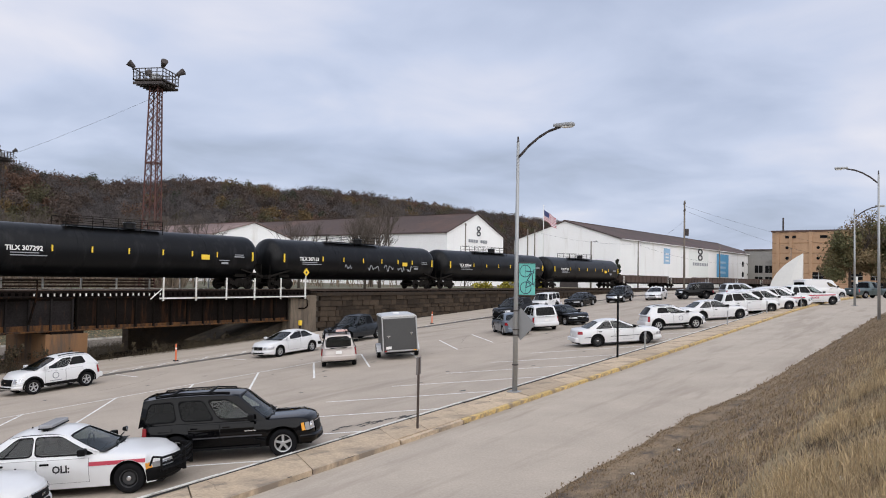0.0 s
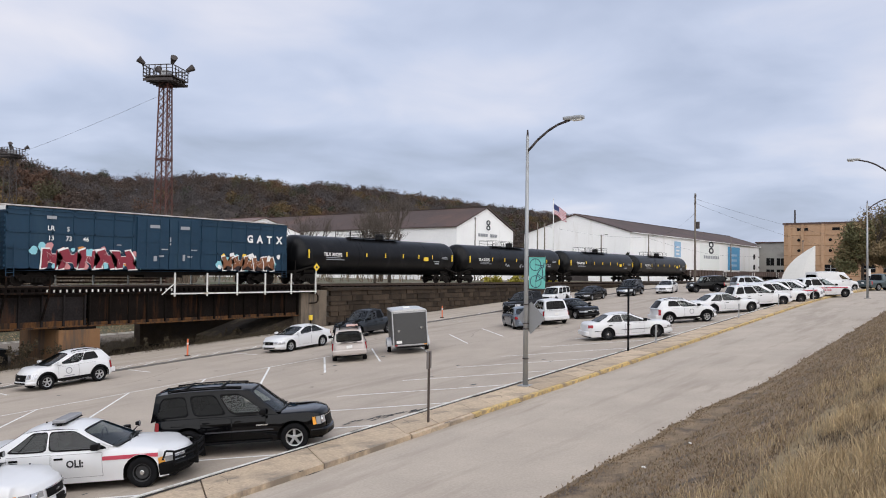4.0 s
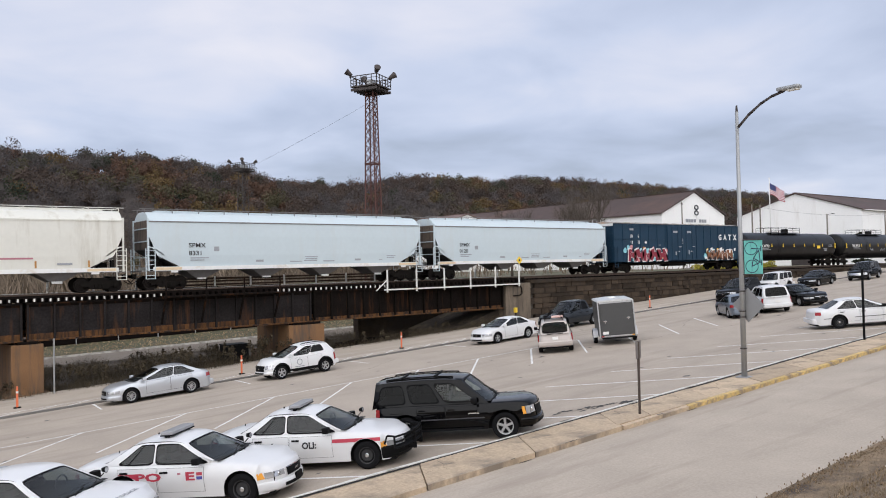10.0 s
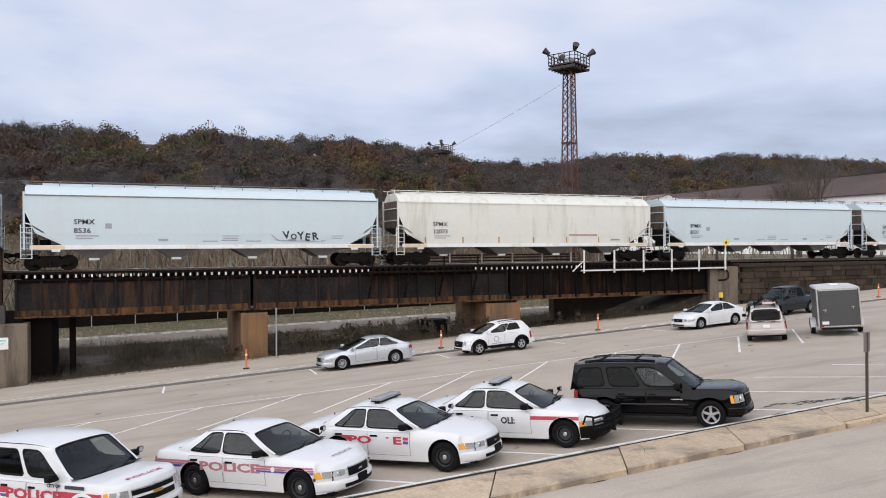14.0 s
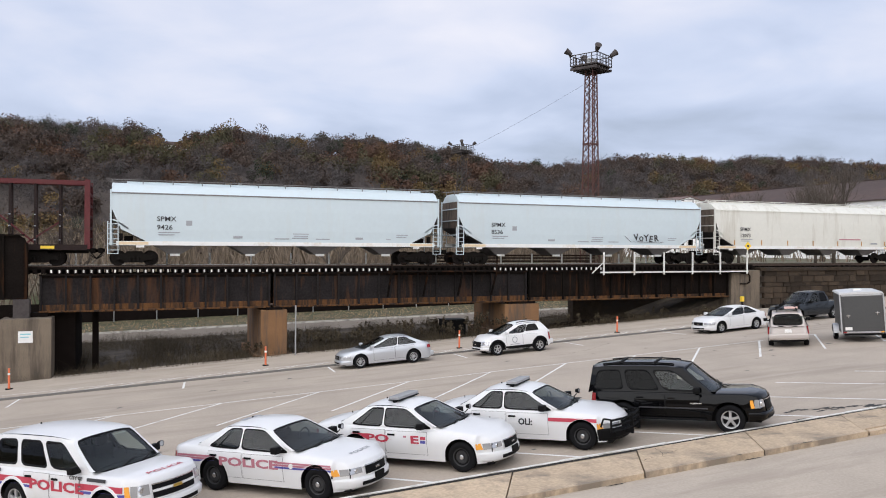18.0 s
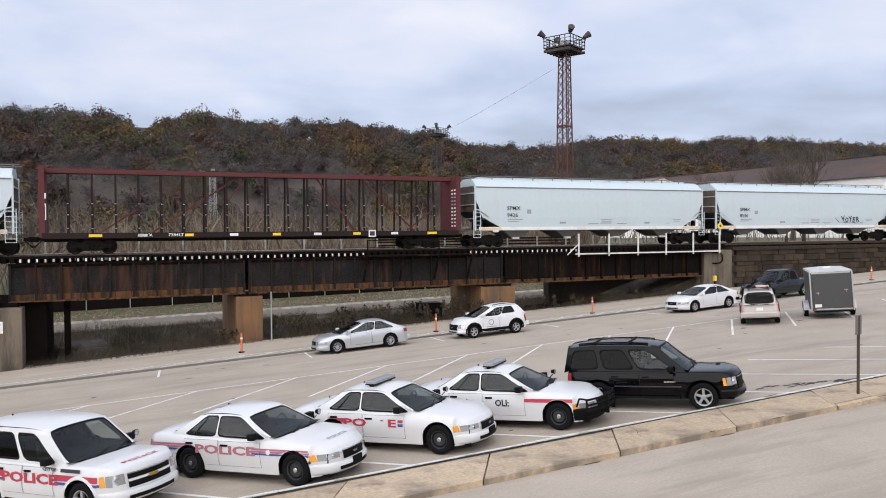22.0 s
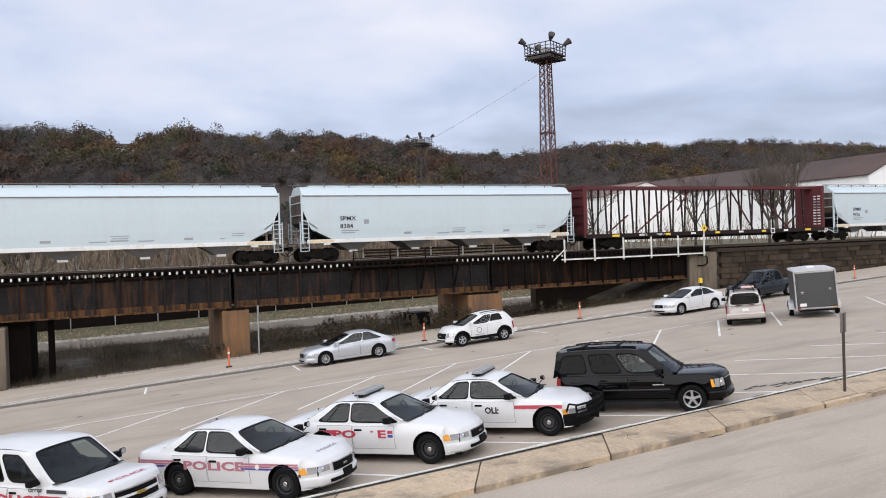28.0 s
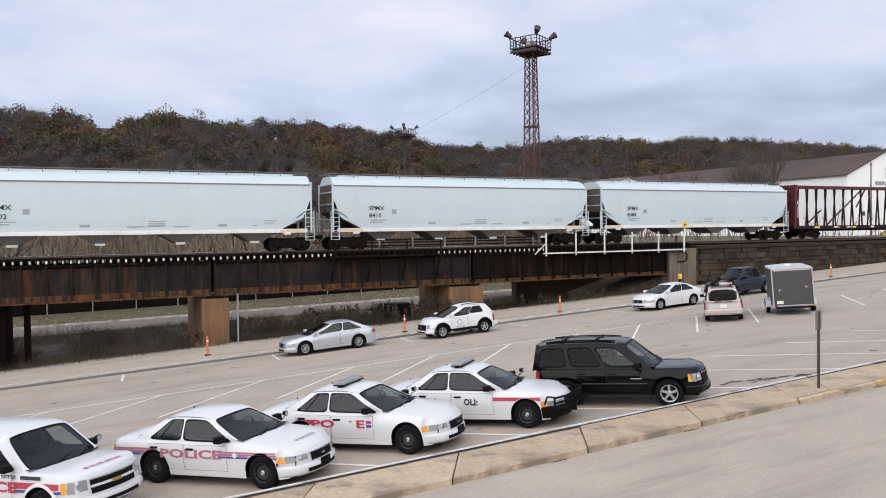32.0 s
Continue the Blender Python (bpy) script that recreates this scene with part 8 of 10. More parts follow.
def crowns(name, label, mat, trees, size, n, seed, twigs=False):
    """Many crowns as loose leaf clumps in one mesh: (x, y, z of the foot, height, half width)."""
    g = np.random.default_rng(seed)
    V = []
    for x, y, z, h, w in trees:
        k = int(g.integers(6, 11))              # boughs of one crown
        bough = g.normal(size=(k, 3))
        bough /= np.linalg.norm(bough, axis=1)[:, None]
        bough *= (0.25 + 0.45 * g.random(k))[:, None]
        bough[:, 2] = np.abs(bough[:, 2]) * 1.15 - 0.28
        rad = 0.24 + 0.22 * g.random(k)
        pick = g.integers(0, k, n)
        d = g.normal(size=(n, 3))
        d /= np.linalg.norm(d, axis=1)[:, None]
        e = bough[pick] + d * (rad[pick] * (0.35 + 0.65 * g.random(n) ** 0.5))[:, None]
        c = e * np.array((w, w, h * 0.5)) + np.array((x, y, z + h * 0.56))
        a = g.normal(size=(n, 3))
        if twigs:
            a = a * 0.6 + d * 0.5 + np.array((0, 0, 0.4))
        a /= np.linalg.norm(a, axis=1)[:, None]
        b_ = np.cross(a, g.normal(size=(n, 3)))
        b_ /= np.linalg.norm(b_, axis=1)[:, None] + 1e-6
        s = size * (0.5 + g.random(n))[:, None]
        if twigs:
            q = np.stack([c - a * s - b_ * s * 0.10, c - a * s + b_ * s * 0.14, c + a * s], 1).reshape(-1, 3)
        else:
            q = np.stack([c - a * s - b_ * s * 0.6, c + a * s - b_ * s * 0.7, c + b_ * s], 1).reshape(-1, 3)
        V.append(q)
    V = np.concatenate(V)
    me = bpy.data.meshes.new(name)
    k = len(V)
    me.vertices.add(k), me.loops.add(k), me.polygons.add(k // 3)
    me.vertices.foreach_set("co", V.astype(np.float32).ravel())
    me.loops.foreach_set("vertex_index", np.arange(k, dtype=np.int32))
    me.polygons.foreach_set("loop_start", np.arange(0, k, 3, dtype=np.int32))
    me.update(calc_edges=True)
    me.materials.append(mat)
    return tagged(new(name, me), label, "trees", kind="stuff")


# ---- railway bridge ----
GIRDER_Y = 48.05
bridge = thing("railway_bridge", "rusty plate girder railway bridge on concrete piers", "bridge", kind="structure")
for x0, x1 in ((-5.2, 7.55), (7.72, 25.4), (25.57, 43.4)):
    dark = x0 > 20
    for yy, s in ((GIRDER_Y, -1), (51.65, 1)):
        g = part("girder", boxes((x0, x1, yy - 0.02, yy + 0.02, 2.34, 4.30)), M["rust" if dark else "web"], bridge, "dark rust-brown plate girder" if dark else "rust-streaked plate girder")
        part("bottom_web", boxes((x0, x1, yy - 0.032, yy + 0.032, 2.30, 2.50 if dark else 2.64)), M["rust_band"], g, "orange rusted lower web")
        part("flange", boxes((x0, x1, yy - 0.24, yy + 0.24, 4.28, 4.36), (x0, x1, yy - 0.06, yy + 0.06, 4.14, 4.28)), M["rust"], g)
        part("flange", boxes((x0, x1, yy - 0.26, yy + 0.26, 2.22, 2.31)), M["rust_band"], g)
        n = max(2, round((x1 - x0) / 1.33))
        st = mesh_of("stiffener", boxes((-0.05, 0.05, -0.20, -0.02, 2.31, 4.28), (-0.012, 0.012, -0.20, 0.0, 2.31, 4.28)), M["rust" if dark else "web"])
        for k in range(n + 1):
            share("stiffener", st, g, Matrix.Translation((x0 + 0.08 + (x1 - x0 - 0.16) * k / n, yy if s < 0 else yy + 0.22, 0)))
bm = bmesh.new()
for k in range(24):
    x = -4.5 + 2.08 * k
    beam(bm, (x, GIRDER_Y, 2.5), (x, 51.65, 4.1), 0.12), beam(bm, (x, GIRDER_Y, 4.1), (x, 51.65, 2.5), 0.12), beam(bm, (x, GIRDER_Y, 2.45), (x + 2.08, 51.65, 2.45), 0.12)
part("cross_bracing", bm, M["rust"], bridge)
deck = thing("railway_track", "railway track on dark timber sleepers", "railway track", kind="structure")
for y in (TRACK_Y - 0.7525, TRACK_Y + 0.7525):
    part("rail", boxes((-120, 330, y - 0.035, y + 0.035, RAIL_Z - 0.05, RAIL_Z), (-120, 330, y - 0.01, y + 0.01, RAIL_Z - 0.14, RAIL_Z - 0.04), (-120, 330, y - 0.07, y + 0.07, RAIL_Z - 0.17, RAIL_Z - 0.135)), M["rail"], deck)
tie_me = mesh_of("sleeper", boxes((-0.11, 0.11, 47.86, 51.86, 4.38, 4.63)), M["tie"])
end_me = mesh_of("sleeper_end", boxes((-0.046, 0.046, 47.845, 47.862, 4.43, 4.60)), M["tie_end"])
for k in range(-20, 126):
    x = -5.0 + 0.41 * k
    if x < 46:
        s_ = share("sleeper", tie_me, deck, Matrix.Translation((x, rnd.uniform(-0.03, 0.03), rnd.uniform(-0.01, 0.01))))
        if -5 < x < 15.2 or 22.7 < x < 31.5:
            share("sleeper_end", end_me, s_, Matrix())
part("guard_timber", boxes((-40, 46, 48.05, 48.27, 4.63, 4.76), (-40, 46, 51.4, 51.62, 4.63, 4.76)), M["tie"], deck)
rb = mesh_of("sleeper", boxes((-0.11, 0.11, 48.55, 51.15, 4.46, 4.63)), M["tie"])
for k in range(118):
    share("sleeper", rb, deck, Matrix.Translation((46.6 + 0.56 * k, rnd.uniform(-0.04, 0.04), 0)))
bal = new("ballast", grid_mesh("ballast", spread((46.2, 1.0), (130, 10), 330), [48.5, 48.8, 49.3, 50, 50.6, 51.2, 52, 53.5, 56], lambda x, y: 4.33 + 0.22 * smooth(48.5, 49.0, y) * (1 - smooth(51.2, 53, y)) - 0.3 * smooth(52, 56, y) + 0.03 * noise.noise((x * 5, y * 5, 0)), M["ballast"]))
tagged(bal, "grey brown stone ballast under the rails", "ballast", kind="structure")

# service platform on brackets, white rail walkway
plat = thing("service_platform", "rusty bracketed walkway beside the bridge deck", "walkway", kind="structure")
part("floor_plate", boxes((15.0, 22.7, 46.9, 47.85, 4.36, 4.46)), M["rust"], plat)
for x in (15.1, 17.6, 20.1, 22.6):
    bm = bmesh.new()
    beam(bm, (x, 47.0, 4.38), (x, 47.85, 2.75), 0.10), beam(bm, (x, 46.95, 4.33), (x, 47.85, 4.33), 0.12)
    part("bracket", bm, M["rust"], plat)
    part("post", beam(bmesh.new(), (x, 46.95, 4.4), (x, 46.95, 5.45), 0.07), M["rust"], plat)
for z in (4.95, 5.42):
    part("hand_rail", boxes((15.05, 22.65, 46.92, 46.98, z - 0.025, z + 0.025)), M["rust"], plat)
walkr = thing("walkway_rail", "white painted steel railing along the bridge walkway", "railing", kind="structure")
part("walkway_deck", boxes((31.0, 44.6, 47.2, 48.0, 4.14, 4.22)), M["rust"], walkr)
for k in range(6):
    x = 31.3 + 2.66 * k
    part("post", boxes((x - 0.05, x + 0.05, 47.15, 47.23, 4.05, 5.72)), M["steel_white"], walkr)
part("low_rail", boxes((31.0, 44.7, 47.12, 47.17, 4.20, 4.30)), M["steel_white"], walkr)
part("end_brace", beam(bmesh.new(), (30.3, 47.15, 4.2), (31.3, 47.15, 5.0), 0.06), M["steel_white"], walkr)
backr = thing("far_rail", "white posts along the far side of the bridge", "railing", kind="structure")
for k in range(22):
    x = -9 + 2.66 * k
    part("post", boxes((x - 0.05, x + 0.05, 52.4, 52.48, 4.2, 5.55)), M["steel_white"], backr)
part("low_rail", boxes((-10, 47, 52.42, 52.46, 4.74, 4.80)), M["steel_white"], backr)
for z in (4.66, 4.98, 5.22, 5.42):
    part("timber_rail", boxes((17.5, 34, 52.52, 52.60, z - 0.07, z + 0.05)), M["tie_brown"], backr, "brown timber rail")
sg = thing("warning_sign", "small yellow diamond sign on a post beside the track", "sign", pose(44.6, 47.15, 4.1))
part("post", boxes((-0.04, 0.04, -0.03, 0.03, 0, 2.1)), M["steel_white"], sg)
part("plate", rod(bmesh.new(), (0, -0.06, 2.15), (0, -0.04, 2.15), 0.34, n=4), DECAL["yellow"], sg, "yellow diamond plate")
part("symbol", rod(bmesh.new(), (0, -0.07, 2.15), (0, -0.058, 2.15), 0.10, n=10), DECAL["black"], sg)

# piers and abutments
for nm, lab, x0, x1, y0, y1, z0, z1, m_ in (
        ("bridge_pier", "rust-stained square concrete bridge pier", 6.94, 8.55, 47.75, 54.1, -2.2, 2.08, "pier"),
        ("bridge_pier", "rust-stained wide concrete bridge pier", 23.6, 26.3, 47.75, 53.0, -1.5, 2.08, "pier"),
        # near-black sleeper colour paints deep shade onto this pier
        ("bridge_pier", "bridge pier coloured near black to stand for deep shade", -4.7, -3.4, 48.6, 54.1, -2.6, 2.2, "tie"),
        ("bridge_pier", "pale weathered concrete pier with a white notice", -6.95, -4.45, 46.6, 48.4, -2.6, 2.0, "pier_grey")):
    t = thing(nm, lab, "bridge pier", kind="structure")
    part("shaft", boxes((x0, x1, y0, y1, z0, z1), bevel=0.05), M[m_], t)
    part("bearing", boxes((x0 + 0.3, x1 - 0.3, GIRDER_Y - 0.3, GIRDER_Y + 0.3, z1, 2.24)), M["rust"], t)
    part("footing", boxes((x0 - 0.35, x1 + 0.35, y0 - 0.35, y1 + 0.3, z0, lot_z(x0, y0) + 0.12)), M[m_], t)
    if m_ == "pier_grey":
        part("notice", boxes((-6.05, -5.35, 46.585, 46.605, 0.72, 1.35)), DECAL["white"], t, "white paper notice")
        part("notice_bars", boxes((-5.95, -5.45, 46.578, 46.586, 1.15, 1.22), (-5.95, -5.55, 46.578, 46.586, 1.0, 1.05)), DECAL["cyan"], t)
t = thing("bridge_abutment", "stained concrete bridge abutment joining the stone wall", "abutment", kind="structure")
part("face", boxes((43.45, 46.35, 47.62, 53.0, -1.0, 4.30), bevel=0.04), M["pier_grey"], t)
bm = bmesh.new()
pp = [(44.3, 47.5, 4.1), (45.0, 47.5, 4.05), (45.2, 47.5, 3.85), (45.2, 47.5, 3.4), (44.9, 47.5, 3.25), (44.2, 47.5, 3.25)]
for a, c in zip(pp, pp[1:]):
    rod(bm, a, c, 0.05)
part("drain_pipe", bm, M["rust"], t, smooth=True)
# dark wall and fill are added so the opening reads as deep shade
part("side_wall", boxes((33.0, 46.3, 54.2, 55.0, -2, 4.2)), M["stone"], t, "dark wall added to close the shaded opening")
part("slope_fill", prism(bmesh.new(), [(38.0, 0.6), (43.5, 2.1), (43.5, -1), (38.0, -1)], 48.6, 54.2, "y"), M["shaded_soil"], t)
t = thing("through_girder", "tall dark riveted girder of the next bridge span", "bridge girder", kind="structure")
bm = bmesh.new()
prism(bm, [(-60, 3.1), (-5.75, 3.1), (-5.75, 6.05), (-5.85, 6.35), (-6.15, 6.52), (-60, 6.52)], 47.55, 47.60, "y")
part("web", bm, M["rust"], t)
part("flange", boxes((-60, -5.9, 47.35, 47.80, 6.50, 6.58), (-60, -5.75, 47.35, 47.80, 3.02, 3.10), (-5.85, -5.72, 47.35, 47.80, 3.1, 6.1)), M["rust"], t)
st = mesh_of("stiffener", boxes((-0.05, 0.05, 47.38, 47.56, 3.1, 6.5)), M["rust"])
for k in range(12):
    share("stiffener", st, t, Matrix.Translation((-6.9 - 1.35 * k, 0, 0)))
part("shoe", boxes((-6.4, -5.6, 47.3, 47.9, 2.0, 3.02)), M["tower_grey"], t, "pale cast bearing shoe")
t = thing("yellow_bollard", "yellow box on a short post by the abutment", "bollard", pose(43.2, 46.2, lot_z(43.2, 46.2)))
part("pipe", rod(bmesh.new(), (0, 0, 0), (0, 0, 0.86), 0.07, n=12), M["rust"], t)
part("cap", boxes((-0.12, 0.12, -0.12, 0.12, 0.85, 1.25), bevel=0.04), DECAL["yellow"], t)

# ---- road, bank and weeds seen beneath the bridge ----
back = new("road_back", grid_mesh("road_back", spread((-80, 8), (60, 8), 100), [63.6, 65, 67, 69.5], lambda x, y: ground_z(x, y) + 0.06, M["back_road"]))
tagged(back, "tan road running behind the railway bridge", "road", kind="structure")
gb = new("grass_strip", grid_mesh("grass_strip", spread((-80, 4), (46, 4), 60), [69.7, 71, 73, 75, 77, 79], lambda x, y: ground_z(x, y) + 0.07, M["grass"]))
tagged(gb, "mown grass slope with fallen leaves beyond the bridge", "grass", kind="structure")
bk = new("kerb_back", grid_mesh("kerb_back", spread((-80, 8), 100), [69.35, 69.45, 69.75], lambda x, y: ground_z(x, y) + (0.06 if y < 69.4 else 0.2), M["kerb"]))
tagged(bk, "pale kerb of the road behind the bridge", "kerb", kind="structure")
# weeds and soil here are coloured darker for the deck's shade
r_ = random.Random(8)
spots = []
for k in range(84000):
    x, y = r_.uniform(-12, 44), r_.uniform(46.4, 63.4)
    c_ = noise.noise((x * 0.35, y * 0.5, 1.0))
    if c_ > -0.25 and not (24 < x < 27):
        spots.append((x, y, max(ground_z(x, y), lot_z(x, y) if y < 47 else -99), 0.5 + 1.0 * max(0, c_ + 0.3) + (0.5 if r_.random() < 0.03 else 0)))
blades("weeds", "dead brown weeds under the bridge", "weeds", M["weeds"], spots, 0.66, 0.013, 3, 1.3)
spots, heads = [], []
for k in range(130):
    x = r_.uniform(9.5, 24) if k % 3 else r_.uniform(-4, 44)
    y = r_.uniform(46.6, 48.0) if k % 2 else r_.uniform(48, 52)
    z = max(ground_z(x, y), lot_z(x, y) if y < 47 else -99)
    h_ = r_.uniform(0.9, 1.9) if 9 < x < 24 else r_.uniform(0.6, 1.2)
    spots.append((x, y, z, h_))
    heads.append((x, y, z + h_ * 0.35, h_ * 0.75, 0.22))
blades("tall_weeds", "tall dead weed stalks beside the bridge pier", "weeds", M["weeds"], spots, 1.0, 0.03, 12, 0.25)
crowns("weed_heads", "dark brown leaves and seed heads on the tall weeds", M["weeds"], heads, 0.055, 46, 71)
spots = []
for k in range(5200):
    x, y = r_.uniform(-40, 46), r_.uniform(69.8, 78.5)
    spots.append((x, y, ground_z(x, y) + 0.12, 1.0))
blades("fallen_leaves", "pale fallen leaves on the mown grass", "fallen leaves", material("pale_dead_leaf", (0.34, 0.25, 0.15), 0.9, var=0.2, island=0.4, bump=0), spots, 0.05, 0.10, 13, 2.5)
litter = new("weed_ground", grid_mesh("weed_ground", spread((-60, 3), 44), [45.6, 46.5, 48, 50, 52, 54, 56, 58.4, 61, 63.55], lambda x, y: max(ground_z(x, y) + 0.05, (lot_z(x, y) - 0.03) if y < 48.1 else -99), M["shaded_soil"]))
tagged(litter, "soil and rubbish under the bridge, coloured dark for the shade there", "ground", kind="structure")
for k, (x, y, w_, h_) in enumerate(((20.8, 50.5, 1.6, 1.3), (29.5, 49.5, 2.6, 0.45), (32.5, 50.0, 2.0, 0.6), (35.5, 50.5, 2.4, 0.5))):
    t = thing("dark_crate" if k == 0 else "timber_pile", "black box standing under the bridge" if k == 0 else "heap of old dark timbers under the bridge", "box" if k == 0 else "timber", pose(x, y, ground_z(x, y)))
    if k == 0:
        part("box", boxes((-w_ / 2, w_ / 2, -0.6, 0.6, 0, h_), bevel=0.03), M["black"], t)
        part("lid", boxes((-w_ / 2 - 0.04, w_ / 2 + 0.04, -0.64, 0.64, h_, h_ + 0.08), bevel=0.02), M["black"], t)
    else:
        for j in range(5):
            part("timber", boxes((-w_ / 2, w_ / 2, -0.14, 0.14, 0, 0.22)), M["tie"], t, at=pose(r_.uniform(-0.3, 0.3), -0.6 + 0.3 * j, 0.22 * (j % 2), 0, r_.uniform(-3, 3), r_.uniform(-12, 12)))

low = thing("low_wall", "dark timber edging wall behind the grass strip", "wall", kind="structure")
part("face", boxes((-60, 45, 79.0, 79.3, -2.5, 0.55)), M["tie"], low)
for k in range(24):
    x = -44 + 3.8 * k
    t = thing("fence_post", "pale steel fence post behind the bridge", "fence post", pose(x, 78.7, ground_z(x, 78.7)), "fence posts behind the bridge")
    part("post", rod(bmesh.new(), (0, 0, -0.2), (0, 0, 2.0), 0.05, n=8), M["galv"], t)
    part("cap", rod(bmesh.new(), (0, 0, 2.0), (0, 0, 2.05), 0.062, 0.03, n=8), M["galv"], t)
t = thing("steel_column", "dark rusted steel column under the bridge", "column", pose(-2.42, 50.0, ground_z(-2.42, 50.0)))
part("shaft", boxes((-0.17, 0.17, -0.15, -0.12, 0, 2.25 - ground_z(-2.42, 50.0)), (-0.17, 0.17, 0.12, 0.15, 0, 2.25 - ground_z(-2.42, 50.0)), (-0.02, 0.02, -0.13, 0.13, 0, 2.25 - ground_z(-2.42, 50.0))), M["tie"], t)
part("foot_plate", boxes((-0.25, 0.25, -0.22, 0.22, -0.05, 0.04)), M["tie"], t)
t = thing("grey_pole", "thin galvanised sign pole beside the bridge pier", "pole", pose(8.83, 46.5, lot_z(8.83, 46.5)))
part("pole", rod(bmesh.new(), (0, 0, 0), (0, 0, 3.05), 0.045, n=10), M["galv"], t)
part("sign_edge", boxes((-0.015, 0.015, -0.2, 0.2, 2.45, 3.0)), M["galv"], t, "small sign seen edge on")

# delineator posts along the far kerb
orange = plain("orange_plastic", (0.72, 0.17, 0.07), 0.5)
for x, y in ((6.4, 42.3), (17.4, 41.2), (28.2, 41.0), (54.0, 41.0), (-6.0, 43.2)):
    t = thing("delineator_post", "orange plastic delineator post with a white band", "traffic post", pose(x, y, lot_z(x, y) + 0.04), "delineator posts along the kerb")
    part("base", rod(bmesh.new(), (0, 0, 0), (0, 0, 0.05), 0.17, n=12), M["black"], t)
    part("tube", rod(bmesh.new(), (0, 0, 0.04), (0, 0, 1.05), 0.055, 0.045, n=12), orange, t)
    part("band", rod(bmesh.new(), (0, 0, 0.72), (0, 0, 0.82), 0.057, n=12), DECAL["white"], t)

# ---- stone wall blocks ----
r_ = random.Random(21)
stone_me = []
for w_ in (0.45, 0.7, 0.95, 1.3):
    stone_me.append((w_, mesh_of("stone", boxes((0.012, w_ - 0.012, -0.12, 0.3, 0.012, 0.438), bevel=0.02), M["stone"])))
z = RAIL_Z - 0.55
for c in range(9):
    ch = r_.choice((0.34, 0.42, 0.46, 0.52))
    z -= ch
    x = 46.9 - (0.5 if c % 2 else 0)
    while x < 112:
        w_, me = stone_me[r_.randrange(4)]
        if z + 0.45 > lot_z(x + w_, 47.6) + 0.02:
            share("stone", me, wall, pose(x, 47.80 + r_.uniform(-0.06, 0.05), z, 0, 0, r_.uniform(-1.5, 1.5)) @ Matrix.Diagonal((1, 1, ch / 0.45, 1)))
        x += w_

# ---- street furniture ----
def lamp_post(x, y, h, arm, az, label, name="street_lamp"):
    """A tapered steel post with one curved arm; az is the arm's heading in degrees."""
    t = thing(name, label, "street lamp", pose(x, y, lot_z(x, y) + (0.1 if 13 < y < 16 else 0), 0, 0, az), "street lamps")
    part("post", rod(bmesh.new(), (0, 0, 0), (0, 0, h), 0.10, 0.055, 14), M["galv"], t, smooth=True)
    part("base_plate", boxes((-0.22, 0.22, -0.22, 0.22, 0, 0.05), bevel=0.01), M["galv"], t)
    part("finial", rod(bmesh.new(), (0, 0, h), (0, 0, h + 0.22), 0.045, 0.03, 10), M["tower_grey"], t)
    bm = bmesh.new()
    pts = [(0.05, -0.55), (0.45, -0.18), (0.9, 0.12), (1.3, 0.30), (1.75, 0.40), (arm - 0.5, 0.44)]
    for a, c in zip(pts, pts[1:]):
        rod(bm, (a[0], 0, h + a[1]), (c[0], 0, h + c[1]), 0.05, 0.045, 8)
    part("arm", bm, M["tower_grey"], t, smooth=True)
    bm = bmesh.new()
    box(bm, arm - 0.62, arm + 0.14, -0.15, 0.15, h + 0.40, h + 0.53, bevel=0.05)
    head = part("lamp_head", bm, M["galv"], t, "cobra-head lantern")
    part("lens", boxes((arm - 0.3, arm + 0.1, -0.11, 0.11, h + 0.355, h + 0.405), bevel=0.03), plain("frosted_lens", (0.7, 0.7, 0.66), 0.3), head)
    return t


lp = lamp_post(24.72, 14.85, 9.32, 2.15, -90, "tall grey steel street lamp with a teal bicycle banner")
teal = material("teal_banner_cloth", (0.16, 0.52, 0.46), 0.85, var=0.08, scale=2, fine=30, bump=0.1)
bm = bmesh.new()
ban = part("banner", boxes((0.12, 0.76, -0.012, 0.012, 3.62, 4.78), bevel=0.004), teal, lp, "teal cloth banner with two bicycles", at=pose(0, 0, 0, 0, 0, 6))
for z in (3.60, 4.80):
    part("banner_arm", rod(bmesh.new(), (0.04, 0, z), (0.80, 0.02, z), 0.018), M["tower_grey"], lp)
ink = plain("navy_print", (0.03, 0.06, 0.09), 0.7)
for cx_, cz_ in ((0.37, 4.50), (0.39, 3.88)):
    bm = lathe(bmesh.new(), [(0.205, -0.018), (0.232, -0.018), (0.232, 0.018), (0.205, 0.018), (0.205, -0.018)], 24)
    for k in range(4):
        a = math.pi * k / 4
        beam(bm, (-0.21 * math.cos(a), 0, -0.21 * math.sin(a)), (0.21 * math.cos(a), 0, 0.21 * math.sin(a)), 0.008, 0.034)
    part("wheel_print", bm, ink, ban, at=Matrix.Translation((cx_, 0, cz_)))
bm = bmesh.new()
for a, c in (((0.39, 3.88), (0.45, 4.16)), ((0.45, 4.16), (0.68, 4.02)), ((0.39, 3.88), (0.68, 4.02)), ((0.45, 4.16), (0.64, 4.44)), ((0.68, 4.02), (0.64, 4.44)), ((0.37, 4.50), (0.70, 4.47)), ((0.70, 4.40), (0.72, 4.58)), ((0.68, 4.02), (0.73, 4.00)), ((0.73, 3.92), (0.73, 4.10))):
    beam(bm, (a[0], 0, a[1]), (c[0], 0, c[1]), 0.026, 0.036)
part("frame_print", bm, ink, ban)
